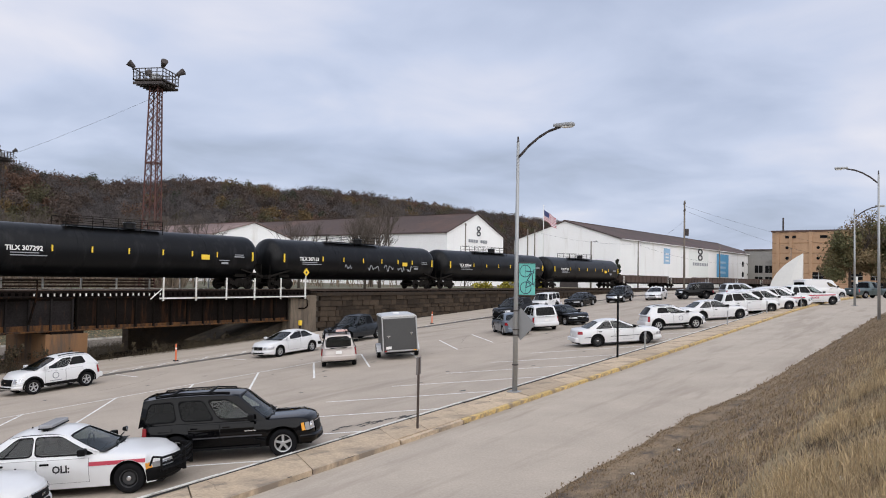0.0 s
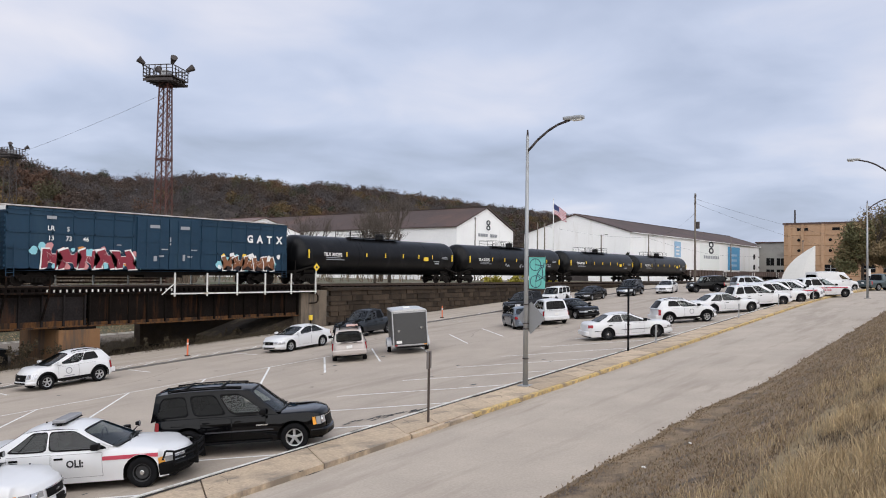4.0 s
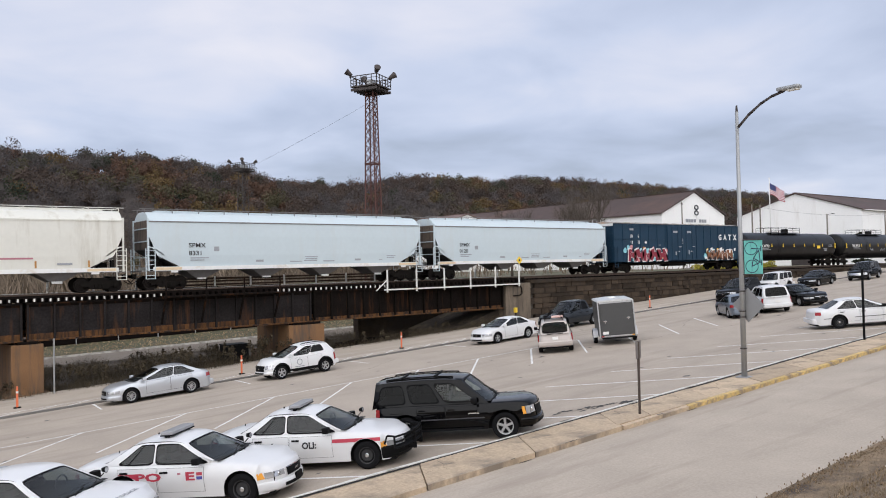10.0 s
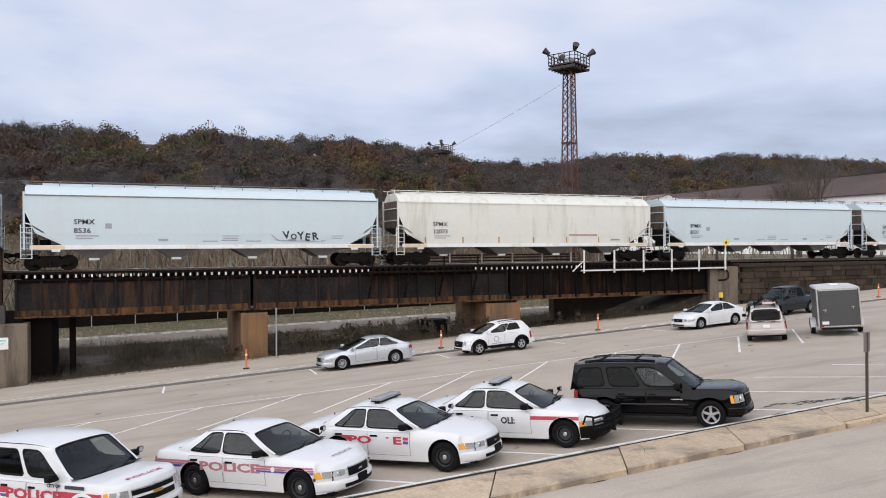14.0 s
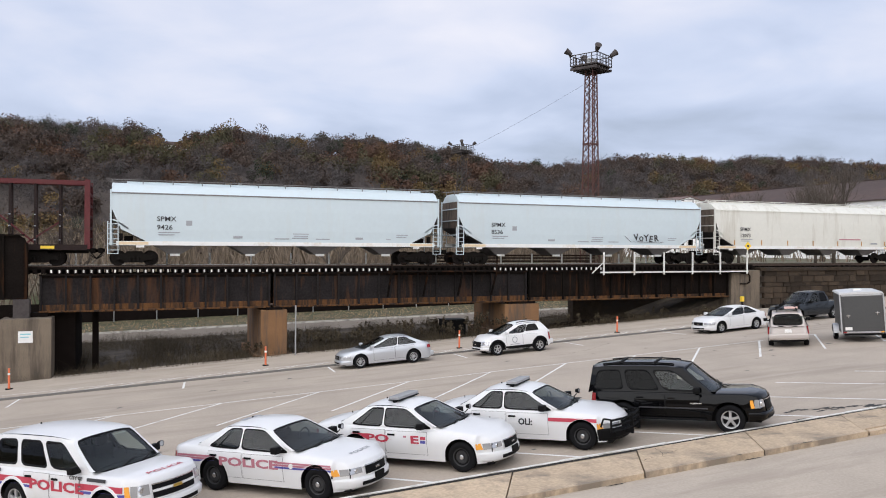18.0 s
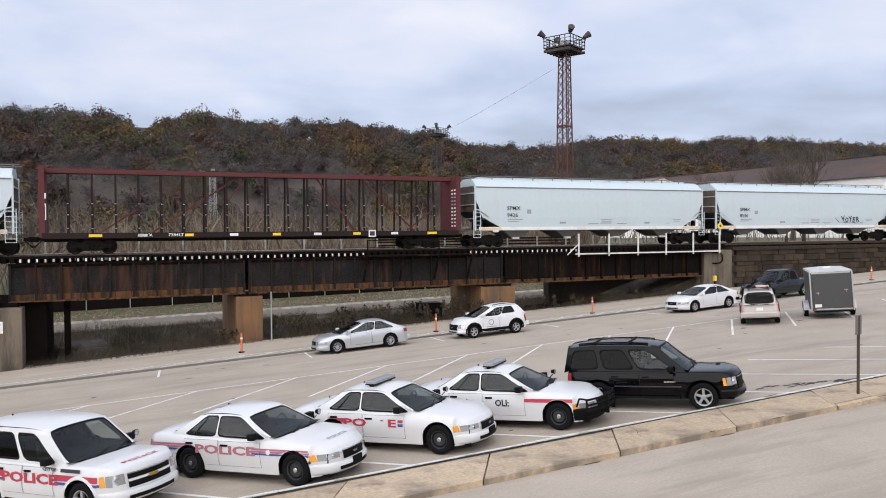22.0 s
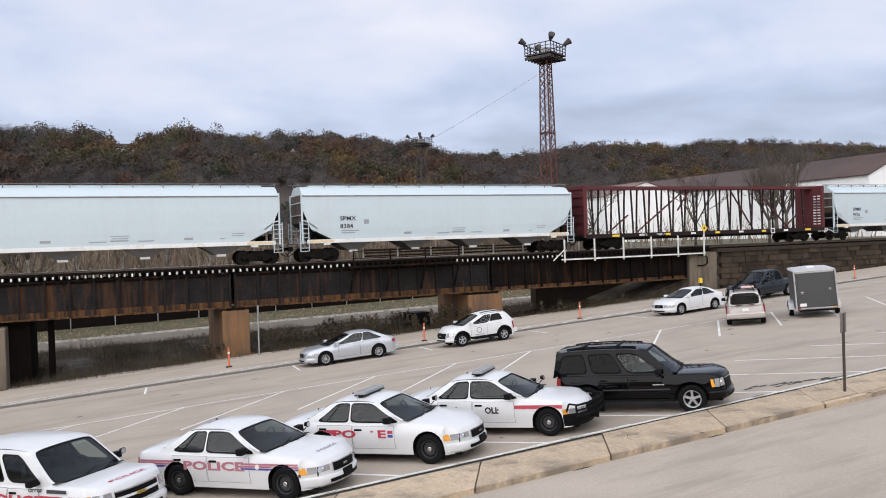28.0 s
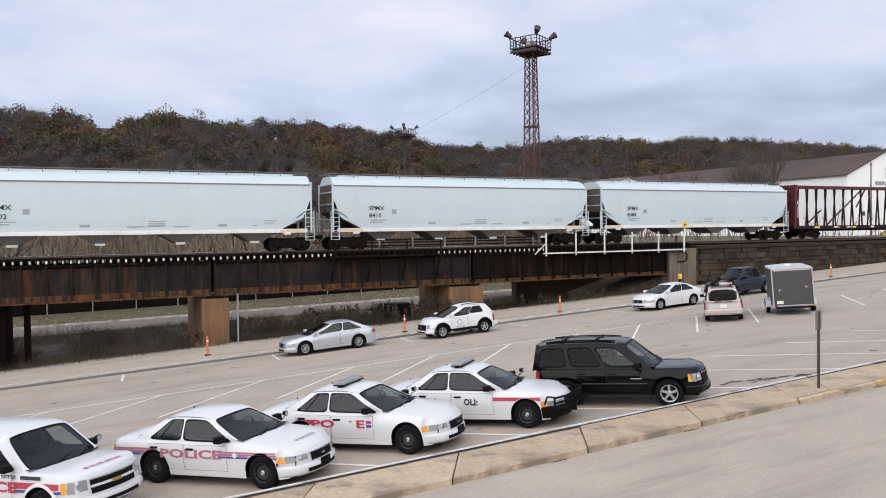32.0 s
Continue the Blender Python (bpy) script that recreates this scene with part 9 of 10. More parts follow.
sgn = part("sign_back", rod(bmesh.new(), (0.16, 0.10, 2.53), (0.16, 0.115, 2.53), 0.60, n=4), material("grey_sign_back", (0.30, 0.30, 0.30), 0.55, 0.4, var=0.08), lp, "bare grey back of a diamond road sign")
sgn.matrix_basis = pose(0, 0, 0, 0, 0, 0)
for z in (1.0, 2.1, 2.3, 3.0):
    part("clamp", rod(bmesh.new(), (0, 0, z), (0, 0, z + 0.04), 0.118, n=14), M["tower_grey"], lp)
lamp_post(54.2, 6.5, 9.3, 2.3, 100, "grey steel street lamp on the grassy side of the road")
l4 = lamp_post(73.6, 10.6, 8.1, 2.2, -70, "grey steel street lamp at the top of the road")
part("notice", boxes((-0.05, 0.25, -0.02, 0.02, 1.9, 2.5), bevel=0.004), DECAL["white"], l4, "white notice plate")

brown = material("brown_steel_post", (0.075, 0.055, 0.045), 0.75, 0.2, var=0.15)
t = thing("sign_post", "rusty sign post with a small sign seen edge on", "sign", pose(18.1, 14.2, lot_z(18.1, 14.2) + 0.1))
part("post", boxes((-0.028, 0.028, -0.025, 0.025, 0, 2.12)), brown, t)
part("sign_plate", boxes((-0.012, 0.012, -0.16, 0.16, 1.62, 2.14), bevel=0.004), material("grey_brown_sign", (0.20, 0.18, 0.17), 0.6, 0.3, var=0.1), t, at=pose(0, 0, 0, 0, 0, -76))
t = thing("dark_post", "plain dark steel post on the pavement", "post", pose(34.8, 15.2, lot_z(34.8, 15.2) + 0.1))
part("post", rod(bmesh.new(), (0, 0, 0), (0, 0, 3.0), 0.05, n=10), M["black"], t)
part("cap", rod(bmesh.new(), (0, 0, 3.0), (0, 0, 3.05), 0.06, n=10), M["black"], t)
for x, y in ((38.0, 15.1), (52.0, 15.0), (61.9, 14.9), (69.0, 13.9)):
    t = thing("short_post", "short grey post stub on the pavement", "post", pose(x, y, lot_z(x, y) + 0.1, 0, 3, 0), "post stubs on the pavement")
    part("post", boxes((-0.04, 0.04, -0.03, 0.03, 0, 0.95)), M["galv"], t)
    part("plate", boxes((-0.06, 0.06, -0.035, 0.035, 0.80, 0.97)), M["galv"], t)


# ---- floodlight towers ----
def flood_tower(x, y, z0, z1, w0, w1, pw, turn, label, mat):
    """A square lattice mast with a railed platform and four corner floodlights."""
    t = thing("floodlight_tower", label, "tower", pose(x, y, z0, 0, 0, turn), "floodlight towers")
    H = z1 - z0
    for sx in (-1, 1):
        for sy in (-1, 1):
            part("leg", beam(bmesh.new(), (sx * w0 / 2, sy * w0 / 2, 0), (sx * w1 / 2, sy * w1 / 2, H), 0.15), mat, t)
    z, k = 0.0, 0
    hs = []
    while z < H - 0.5:
        hs.append(z)
        z += (w0 + (w1 - w0) * z / H) * 0.92
    hs.append(H)
    for side in range(4):
        bm = bmesh.new()
        m = Matrix.Rotation(side * math.pi / 2, 4, "Z")
        for a, c in zip(hs, hs[1:]):
            wa, wc = (w0 + (w1 - w0) * a / H) / 2, (w0 + (w1 - w0) * c / H) / 2
            for p_, q_ in (((-wa, -wa, a), (wc, -wc, c)), ((wa, -wa, a), (-wc, -wc, c))):
                beam(bm, m @ Vector(p_), m @ Vector(q_), 0.065)
        part("lattice", bm, mat, t)
    mid = H * 0.62
    wm = (w0 + (w1 - w0) * 0.62) / 2 + 0.1
    part("belt", boxes((-wm, wm, -wm, -wm + 0.12, mid, mid + 0.18), (-wm, wm, wm - 0.12, wm, mid, mid + 0.18), (-wm, -wm + 0.12, -wm, wm, mid, mid + 0.18), (wm - 0.12, wm, -wm, wm, mid, mid + 0.18)), mat, t)
    h_ = pw / 2
    part("platform", boxes((-h_, h_, -h_, h_, H, H + 0.18)), M["tower_grey"], t)
    for k in range(6):
        q_ = -h_ + pw * k / 5
        part("platform_beam", beam(bmesh.new(), (q_, -h_, H - 0.35), (q_, h_, H - 0.35), 0.16, 0.35), M["tower_grey"], t)
    for side in range(4):
        m = Matrix.Rotation(side * math.pi / 2, 4, "Z")
        bm = bmesh.new()
        for k in range(6):
            q_ = -h_ + pw * k / 5
            beam(bm, m @ Vector((q_, -h_, H)), m @ Vector((q_, -h_, H + 1.5)), 0.09)
        for z in (0.55, 1.05, 1.5):
            beam(bm, m @ Vector((-h_, -h_, H + z)), m @ Vector((h_, -h_, H + z)), 0.10 if z == 1.5 else 0.06)
        part("railing", bm, M["tower_grey"], t)
        c = m @ Vector((-h_ - 0.15, -h_ - 0.15, H + 1.9))
        o = m @ Vector((-1, -1, 0)).normalized()
        bm = bmesh.new()
        rod(bm, c - o * 0.1 - Vector((0, 0, 0.6)), c, 0.05)
        rod(bm, c - o * 0.35 + Vector((0, 0, -0.25)), c + o * 0.45 + Vector((0, 0, 0.30)), 0.22, 0.46, 12)
        part("floodlight", bm, M["tower_grey"], t, "grey floodlight housing")
    part("cabinet", boxes((-0.6, 0.9, -0.5, 0.4, H + 0.18, H + 1.2), bevel=0.03), M["galv"], t)
    bm = bmesh.new()
    beam(bm, (0, -w0 * 0.22, 0), (0, -w1 * 0.3, H), 0.08)
    beam(bm, (0.4, -w0 * 0.22, 0), (0.4, -w1 * 0.3, H), 0.08)
    part("access_ladder", bm, mat, t)
    return t


flood_tower(56.6, 88.5, 3.0, 30.4, 1.95, 1.10, 4.0, 28, "tall rusty lattice floodlight tower with a railed platform", M["tower"])
flood_tower(75.0, 175.7, 0.0, 30.1, 3.0, 1.4, 3.9, 20, "distant lattice floodlight tower behind the trees", M["tower_grey"])
flood_tower(40.0, 336.0, -3.0, 32.0, 3.6, 1.8, 5.0, 10, "far pale lattice floodlight tower", M["galv"])

# ---- utility poles, flag, wires ----
def utility_pole(x, y, z, h, label, arms=1, lamp=False):
    t = thing("utility_pole", label, "utility pole", pose(x, y, z), "utility poles")
    part("pole", rod(bmesh.new(), (0, 0, 0), (0, 0, h), 0.16, 0.10, 10), M["wood_pole"], t, smooth=True)
    for k in range(arms):
        arm = part("crossarm", boxes((-0.9, 0.9, -0.06, 0.06, h - 0.5 - 0.9 * k, h - 0.38 - 0.9 * k)), M["wood_pole"], t, at=pose(0, 0, 0, 0, 0, 25))
        for q_ in (-0.8, -0.3, 0.3, 0.8):
            part("insulator", rod(bmesh.new(), (q_, 0, h - 0.38 - 0.9 * k), (q_, 0, h - 0.2 - 0.9 * k), 0.05, n=8), M["tower_grey"], arm)
    if lamp:
        bm = rod(bmesh.new(), (0, 0, h - 0.15), (1.1, -0.4, h + 0.05), 0.035)
        box(bm, 0.9, 1.5, -0.55, -0.3, h - 0.02, h + 0.12, bevel=0.03)
        part("lamp", bm, M["tower_grey"], t)
    return t


up = utility_pole(99.0, 34.0, 4.4, 12.2, "wooden utility pole with a transformer drum", 2)
part("drum", rod(bmesh.new(), (0.1, -0.3, 7.6), (0.1, -0.3, 8.5), 0.24, n=14), M["tower_grey"], up)
utility_pole(117.0, 68.0, 4.2, 10.6, "dark wooden pole beside the sheds", 0)
utility_pole(119.5, 68.0, 4.2, 10.6, "dark wooden pole beside the sheds", 0)
utility_pole(127.0, 60.6, 4.2, 8.8, "dark pole with a yard lamp", 0, True)
utility_pole(147.0, 59.8, 4.2, 9.8, "dark pole with a yard lamp", 0, True)
utility_pole(128.0, 89.0, 4.2, 13.0, "wooden pole in front of the white gable", 1)
utility_pole(175.0, 52.0, 4.2, 10.0, "thin pole before the long shed", 0)
wire = plain("black_cable", (0.03, 0.03, 0.032), 0.6)


def cable(a, c, sag, r=0.012):
    bm = bmesh.new()
    a, c = Vector(a), Vector(c)
    p_ = a
    for k in range(1, 14):
        f = (k - 1) / 12
        q_ = a.lerp(c, f) - Vector((0, 0, sag * 4 * f * (1 - f)))
        ring = [bm.verts.new(q_ + Vector((0, r * math.cos(j * math.pi / 2), r * math.sin(j * math.pi / 2)))) for j in range(4)]
        if k > 1:
            for j in range(4):
                bm.faces.new((last[j], last[(j + 1) % 4], ring[(j + 1) % 4], ring[j]))
        last = ring
    ob = tagged(part("overhead_cable", bm, wire), "thin black overhead cable between poles", "cable", "overhead cables")
    return ob


cable((99, 34, 15.9), (190, 20, 13.0), 1.2), cable((99, 34, 15.3), (200, 24, 11.0), 1.5), cable((99, 34, 14.0), (147, 59.8, 13.6), 1.0)
cable((117, 68, 14.6), (147, 59.8, 13.4), 0.8), cable((147, 59.8, 13.2), (225, 58, 11.5), 1.5), cable((56.6, 86, 29.0), (12, 175, 6.0), 4.0, 0.016)
flag = thing("flag_pole", "white flagpole with a striped flag in the wind", "flagpole", pose(114.0, 63.2, 4.2))
part("pole", rod(bmesh.new(), (0, 0, 0), (0, 0, 14.2), 0.10, 0.05, 10), M["steel_white"], flag, smooth=True)
part("ball", rod(bmesh.new(), (0, 0, 14.2), (0, 0, 14.4), 0.10, 0.06, 10), M["steel_white"], flag)
FR, FW, FB = plain("flag_red", (0.36, 0.06, 0.08), 0.8), plain("flag_white", (0.70, 0.68, 0.70), 0.8), plain("flag_blue", (0.04, 0.05, 0.14), 0.8)


def flag_z(u, v):
    return (2.3 * u * 0.62, -2.3 * u * 0.72 + 0.14 * math.sin(u * 9 + v), 13.6 - 1.75 * v - 1.55 * u + 0.08 * math.sin(u * 8))


for k in range(13):
    bm = bmesh.new()
    g = [[bm.verts.new(flag_z(i / 10, (k + j) / 13)) for i in range(11)] for j in (0, 1)]
    for i in range(10):
        if not (k < 7 and i < 4):
            bm.faces.new((g[0][i], g[0][i + 1], g[1][i + 1], g[1][i]))
    part("stripe", bm, FR if k % 2 == 0 else FW, flag)
bm = bmesh.new()
Body.sheet(bm, lambda u, v: flag_z(u * 0.4, v * 7 / 13), 4, 4)
part("canton", bm, FB, flag)

# ---- sheds, brick building, sail sculpture ----
def shed(name, label, x0, x1, y0, y1, base, eave, ridge, along, roof, hidden=()):
    t = thing(name, label, "industrial shed")
    if along == "x":
        m_ = (y0 + y1) / 2
        prof = [(y0, base), (y1, base), (y1, eave), (m_, ridge), (y0, eave)]
        part("wall", prism(bmesh.new(), prof, x0, x1, "x"), M["wall_white"], t, "white metal cladding")
        for s, ya in ((1, y0), (-1, y1)):
            sl = (ridge - eave) / (m_ - ya)
            ye = ya - s * 0.5
            part("roof", prism(bmesh.new(), [(ye, eave + sl * (ye - ya) + 0.06), (m_, ridge + 0.06), (m_, ridge + 0.28), (ye, eave + sl * (ye - ya) + 0.28)], x0 - 0.4, x1 + 0.4, "x"), roof, t)
        part("ridge_cap", boxes((x0 - 0.4, x1 + 0.4, m_ - 0.3, m_ + 0.3, ridge + 0.24, ridge + 0.36)), roof, t)
        for k in range(int((x1 - x0) / 6)):
            x = x0 + 3 + 6 * k
            part("seam", boxes((x - 0.05, x + 0.05, y0 - 0.03, y0, base, eave - 0.1)), M["wall_white"], t)
        part("gutter", boxes((x0, x1, y0 - 0.62, y0 - 0.42, eave - 0.12, eave + 0.05)), M["wall_white"], t)
    else:
        m_ = (x0 + x1) / 2
        prof = [(x0, base), (x1, base), (x1, eave), (m_, ridge), (x0, eave)]
        part("wall", prism(bmesh.new(), prof, y0, y1, "y"), M["wall_white"], t, "white metal cladding")
        for s, xa in ((1, x0), (-1, x1)):
            sl = (ridge - eave) / (m_ - xa)
            xe = xa - s * 0.5
            part("roof", prism(bmesh.new(), [(xe, eave + sl * (xe - xa) + 0.06), (m_, ridge + 0.06), (m_, ridge + 0.28), (xe, eave + sl * (xe - xa) + 0.28)], y0 - 0.4, y1 + 0.4, "y"), roof, t)
        part("ridge_cap", boxes((m_ - 0.3, m_ + 0.3, y0 - 0.4, y1 + 0.4, ridge + 0.24, ridge + 0.36)), roof, t)
        for k in range(int((x1 - x0) / 5)):
            x = x0 + 2.5 + 5 * k
            part("seam", boxes((x - 0.04, x + 0.04, y0 - 0.03, y0, base, eave)), M["wall_white"], t)
    return t


s2 = shed("warehouse", "long white industrial shed with a brown metal roof", 173.0, 300.0, 75.0, 104.5, 3.0, 16.0, 20.6, "x", M["roof_brown"])
s1 = shed("warehouse", "white gabled industrial shed with a rusty roof", 136.6, 160.2, 100.0, 190.0, 3.0, 16.0, 20.9, "y", M["roof_brown"])
shed("warehouse", "older shed with a faded rusty roof behind the gable", 112.0, 136.4, 150.0, 192.0, 0.0, 15.2, 18.6, "y", M["roof_rust"])
shed("warehouse", "low grey shed between the white sheds", 162.0, 172.5, 110.0, 160.0, 3.0, 15.5, 18.5, "y", M["roof_brown"])
bh = thing("brick_house", "small dull red brick building among the trees", "building")
red_brick = material("dull_red_brick", (0.135, 0.058, 0.047), 0.9, var=0.25, scale=0.5, fine=5, bump=0.2, stain=(0.08, 0.04, 0.035), stain_amt=0.4, stain_scale=0.4)
part("wall", boxes((71.5, 79.5, 145.0, 153.0, 1.0, 11.4)), red_brick, bh)
part("roof", prism(bmesh.new(), [(71.0, 11.4), (80.0, 11.4), (75.5, 13.2)], 144.6, 153.4, "y"), M["roof_rust"], bh)
for z_ in (6.2, 8.9):
    for x_ in (73.0, 75.2, 77.4):
        w_ = part("window", boxes((x_ - 0.5, x_ + 0.5, 144.9, 145.02, z_, z_ + 1.5)), M["black"], bh)
        part("sill", boxes((x_ - 0.6, x_ + 0.6, 144.84, 145.0, z_ - 0.14, z_)), M["kerb"], w_)
sign_blue = material("blue_banner", (0.10, 0.34, 0.58), 0.7, var=0.1, scale=0.5, fine=4, bump=0)
pale_blue = material("pale_blue_banner", (0.32, 0.50, 0.68), 0.7, var=0.1, scale=0.5, fine=4, bump=0)
tan_ = lambda d: math.tan(radians(d))


def on_shed(phi, el, off=0.06):
    """Where a bearing from the viewpoint meets the long shed's front."""
    y = 75.0 - off
    x = y / tan_(phi)
    return x, y, EYE[2] + math.hypot(x, y) * tan_(el)


for nm, lab, phi0, phi1, e0, e1, m_ in (("banner", "tall blue banner on the shed wall", 16.74, 15.97, 0.35, 1.9, sign_blue), ("banner", "pale blue banner on the shed wall", 20.34, 19.91, 1.25, 2.32, pale_blue)):
    (xa, y, za), (xb, _, zb) = on_shed(phi0, e0), on_shed(phi1, e1)
    bn = part(nm, boxes((xa, xb, 74.90, 74.96, za, zb)), m_, s2, lab)
    for k in range(3):
        w_ = (xb - xa)
        part("banner_print", boxes((xa + w_ * 0.25, xb - w_ * 0.25, 74.87, 74.90, za + (zb - za) * (0.15 + 0.22 * k), za + (zb - za) * (0.25 + 0.22 * k))), pale_blue if m_ is sign_blue else DECAL["white"], bn)
part("ghost_panel", boxes((on_shed(18.6, 1.7)[0], on_shed(17.3, 1.7)[0], 74.93, 74.97, 7.5, 15.0)), material("pale_green_panel", (0.82, 0.84, 0.81), 0.7, var=0.04), s2)
xe, _, ze = on_shed(18.05, 1.75)
def emblem(t_, cx, y_, cz, r, wide):
    """Two stacked rounded rings beside a bar."""
    for dz in (r * 0.85, -r * 0.75):
        bm = lathe(bmesh.new(), [(r * 0.55, -0.03), (r, -0.03), (r, 0.03), (r * 0.55, 0.03), (r * 0.55, -0.03)], 22)
        bmesh.ops.scale(bm, vec=(wide, 1, 0.8), verts=bm.verts)
        part("emblem", bm, DECAL["black"], t_, "dark rounded emblem", at=Matrix.Translation((cx, y_, cz + dz)))


emblem(s2, xe + 2.6, 74.86, ze + 0.7, 1.15, 1.9)
for k in range(9):
    part("emblem_bar", boxes((xe - 4 + 1.6 * k, xe - 2.9 + 1.6 * k, 74.88, 74.93, ze - 2.6, ze - 1.7)), DECAL["grey"], s2)
for phi, el in ((15.03, 1.27), (15.03, 0.55)):
    x_, y_, z_ = on_shed(phi, el)
    part("vent", rod(bmesh.new(), (x_, 74.8, z_), (x_, 75.0, z_), 0.95, n=16), M["black"], s2)
    part("vent", rod(bmesh.new(), (x_ + 6, 74.8, z_), (x_ + 6, 75.0, z_), 0.25, n=10), M["tower_grey"], s2)
emblem(s1, 149.1, 99.9, 16.9, 0.75, 1.1)
for k in range(8):
    if k != 4:
        part("emblem_bar", boxes((145.0 + 1.0 * k, 145.75 + 1.0 * k, 99.86, 99.93, 14.2, 14.9)), DECAL["grey"], s1)
for x_, z_, w_ in ((141.0, 8.0, 0.8), (175.3, 12.0, 1.2)):
    part("vent", boxes((x_, x_ + w_, 99.85, 99.98, z_, z_ + 0.8)) if x_ < 160 else boxes((172.9, 173.0, 82.0, 83.5, 9.0, 10.2)), M["tower_grey"], s1 if x_ < 160 else s2)
part("loading_door", boxes((172.92, 173.0, 86.0, 91.0, 4.0, 9.0)), M["tower_grey"], s2)

grey = material("grey_render", (0.30, 0.29, 0.27), 0.85, var=0.12, scale=0.3, fine=4, bump=0.1, stain=(0.2, 0.19, 0.18), stain_amt=0.3, stain_scale=0.2)
t = thing("grey_building", "grey industrial building with dark windows", "building")
part("wall", boxes((286.0, 340.0, 62.0, 76.0, 3.0, 17.5)), grey, t)
part("roof", boxes((285.6, 340.4, 61.6, 76.4, 17.5, 17.9)), M["roof_brown"], t)
for z_ in (5.5, 9.5):
    for y_ in (63.0, 66.5, 70.0):
        w_ = part("window", boxes((285.9, 286.02, y_, y_ + 2.6, z_, z_ + 2.6)), M["black"], t)
        part("frame", boxes((285.86, 285.92, y_ + 1.25, y_ + 1.35, z_, z_ + 2.6)), M["galv"], w_)
t = thing("brick_building", "tall tan brick building with a flat roof", "building")
part("wall", boxes((245.0, 275.0, 12.0, 57.2, 3.0, 21.3)), M["brick"], t)
part("parapet", boxes((244.7, 275.3, 11.7, 57.5, 21.3, 21.8)), M["roof_brown"], t)
for z_ in (6.0, 9.0, 12.0, 15.0, 18.0):
    part("band", boxes((244.9, 245.02, 12.0, 57.2, z_ - 0.12, z_ + 0.12)), material("brick_band", (0.30, 0.18, 0.10), 0.9), t)
for y_ in (55.6, 52.0, 46.5, 41.5, 36.5, 31.5):
    part("pilaster", boxes((244.75, 245.0, y_ - 0.45, y_ + 0.45, 3.0, 21.3)), M["brick"], t)
for z_ in (10.5, 13.5, 16.6):
    for y_ in (53.0, 44.5, 34.0):
        part("round_vent", rod(bmesh.new(), (244.8, y_, z_), (245.05, y_, z_), 0.45, n=12), M["black"], t)
for y_ in (42.6, 33.0, 28.0):
    for z_ in (4.5, 7.2):
        w_ = part("window", boxes((244.88, 245.02, y_, y_ + 3.6, z_, z_ + 2.2)), M["black"], t)
        part("frame", boxes((244.84, 244.9, y_ + 1.7, y_ + 1.9, z_, z_ + 2.2), (244.84, 244.9, y_, y_ + 3.6, z_ + 1.05, z_ + 1.15)), M["galv"], w_)
for y_ in (50.5, 41.0, 31.0):
    part("roof_vent_row", boxes((244.86, 245.02, y_, y_ + 3.0, 19.4, 20.2)), M["black"], t)
part("chimney", rod(bmesh.new(), (250, 55.2, 21.5), (250, 55.2, 26.0), 0.25, n=8), M["tower_grey"], t)
utility_pole(236.0, 50.0, 4.3, 12.0, "pole before the brick building", 1)

sail = thing("sail_sculpture", "tall white curved sail-shaped sculpture", "sculpture", pose(107.0, 23.0, 4.6) @ Matrix.Diagonal((0.9, 0.9, 0.92, 1)))
bm = bmesh.new()
NS = 14
rows_ = []
for k in range(NS + 1):
    v = k / NS
    z_ = 5.75 * v
    yl = 4.4 * (1 - v ** 2.3)          # curved leading edge
    rows_.append([bm.verts.new(c) for c in ((-0.9 * (1 - v), -1.9, z_), (0.35, -1.88, z_), (0.45 * (1 - v), yl * 0.6 - 1.85, z_), (-0.35 * (1 - v), yl - 1.82, z_), (-0.9 * (1 - v) - 0.1, yl * 0.35 - 1.86, z_))])
for a, c in zip(rows_, rows_[1:]):
    for i in range(5):
        bm.faces.new((a[i], a[(i + 1) % 5], c[(i + 1) % 5], c[i]))
bm.faces.new(rows_[0]), bm.faces.new(rows_[-1])
bmesh.ops.recalc_face_normals(bm, faces=bm.faces)
part("sail", bm, material("white_fibreglass", (0.72, 0.71, 0.67), 0.5, var=0.05), sail)
part("plinth", boxes((-1.4, 1.0, -2.0, 1.2, -0.5, 0.05), bevel=0.04), M["kerb"], sail)

# ---- yard track ----
yt = thing("yard_track", "rusty yard track behind the main line", "railway track", kind="structure")
for y in (59.3, 60.7):
    part("rail", boxes((60, 330, y - 0.05, y + 0.05, 4.1, 4.3)), M["rail"], yt)

# ---- wooded hill ----
def hill_top(x):
    return 75 + 2.0 * noise.noise((x / 70, 0, 0)) - 9 * math.exp(-((x - 20) / 12) ** 2) - 14 * math.exp(-((x - 258) / 42) ** 2) - 7 * math.exp(-((x - 325) / 40) ** 2) + 5.5 * smooth(430, 580, x)


def hill_z(x, y):
    k = smooth(300, 560, y)
    return -4 + (hill_top(x) + 2) * (0.25 * smooth(300, 430, y) + 0.75 * k) + 3 * noise.noise((x / 40, y / 40, 2)) * k


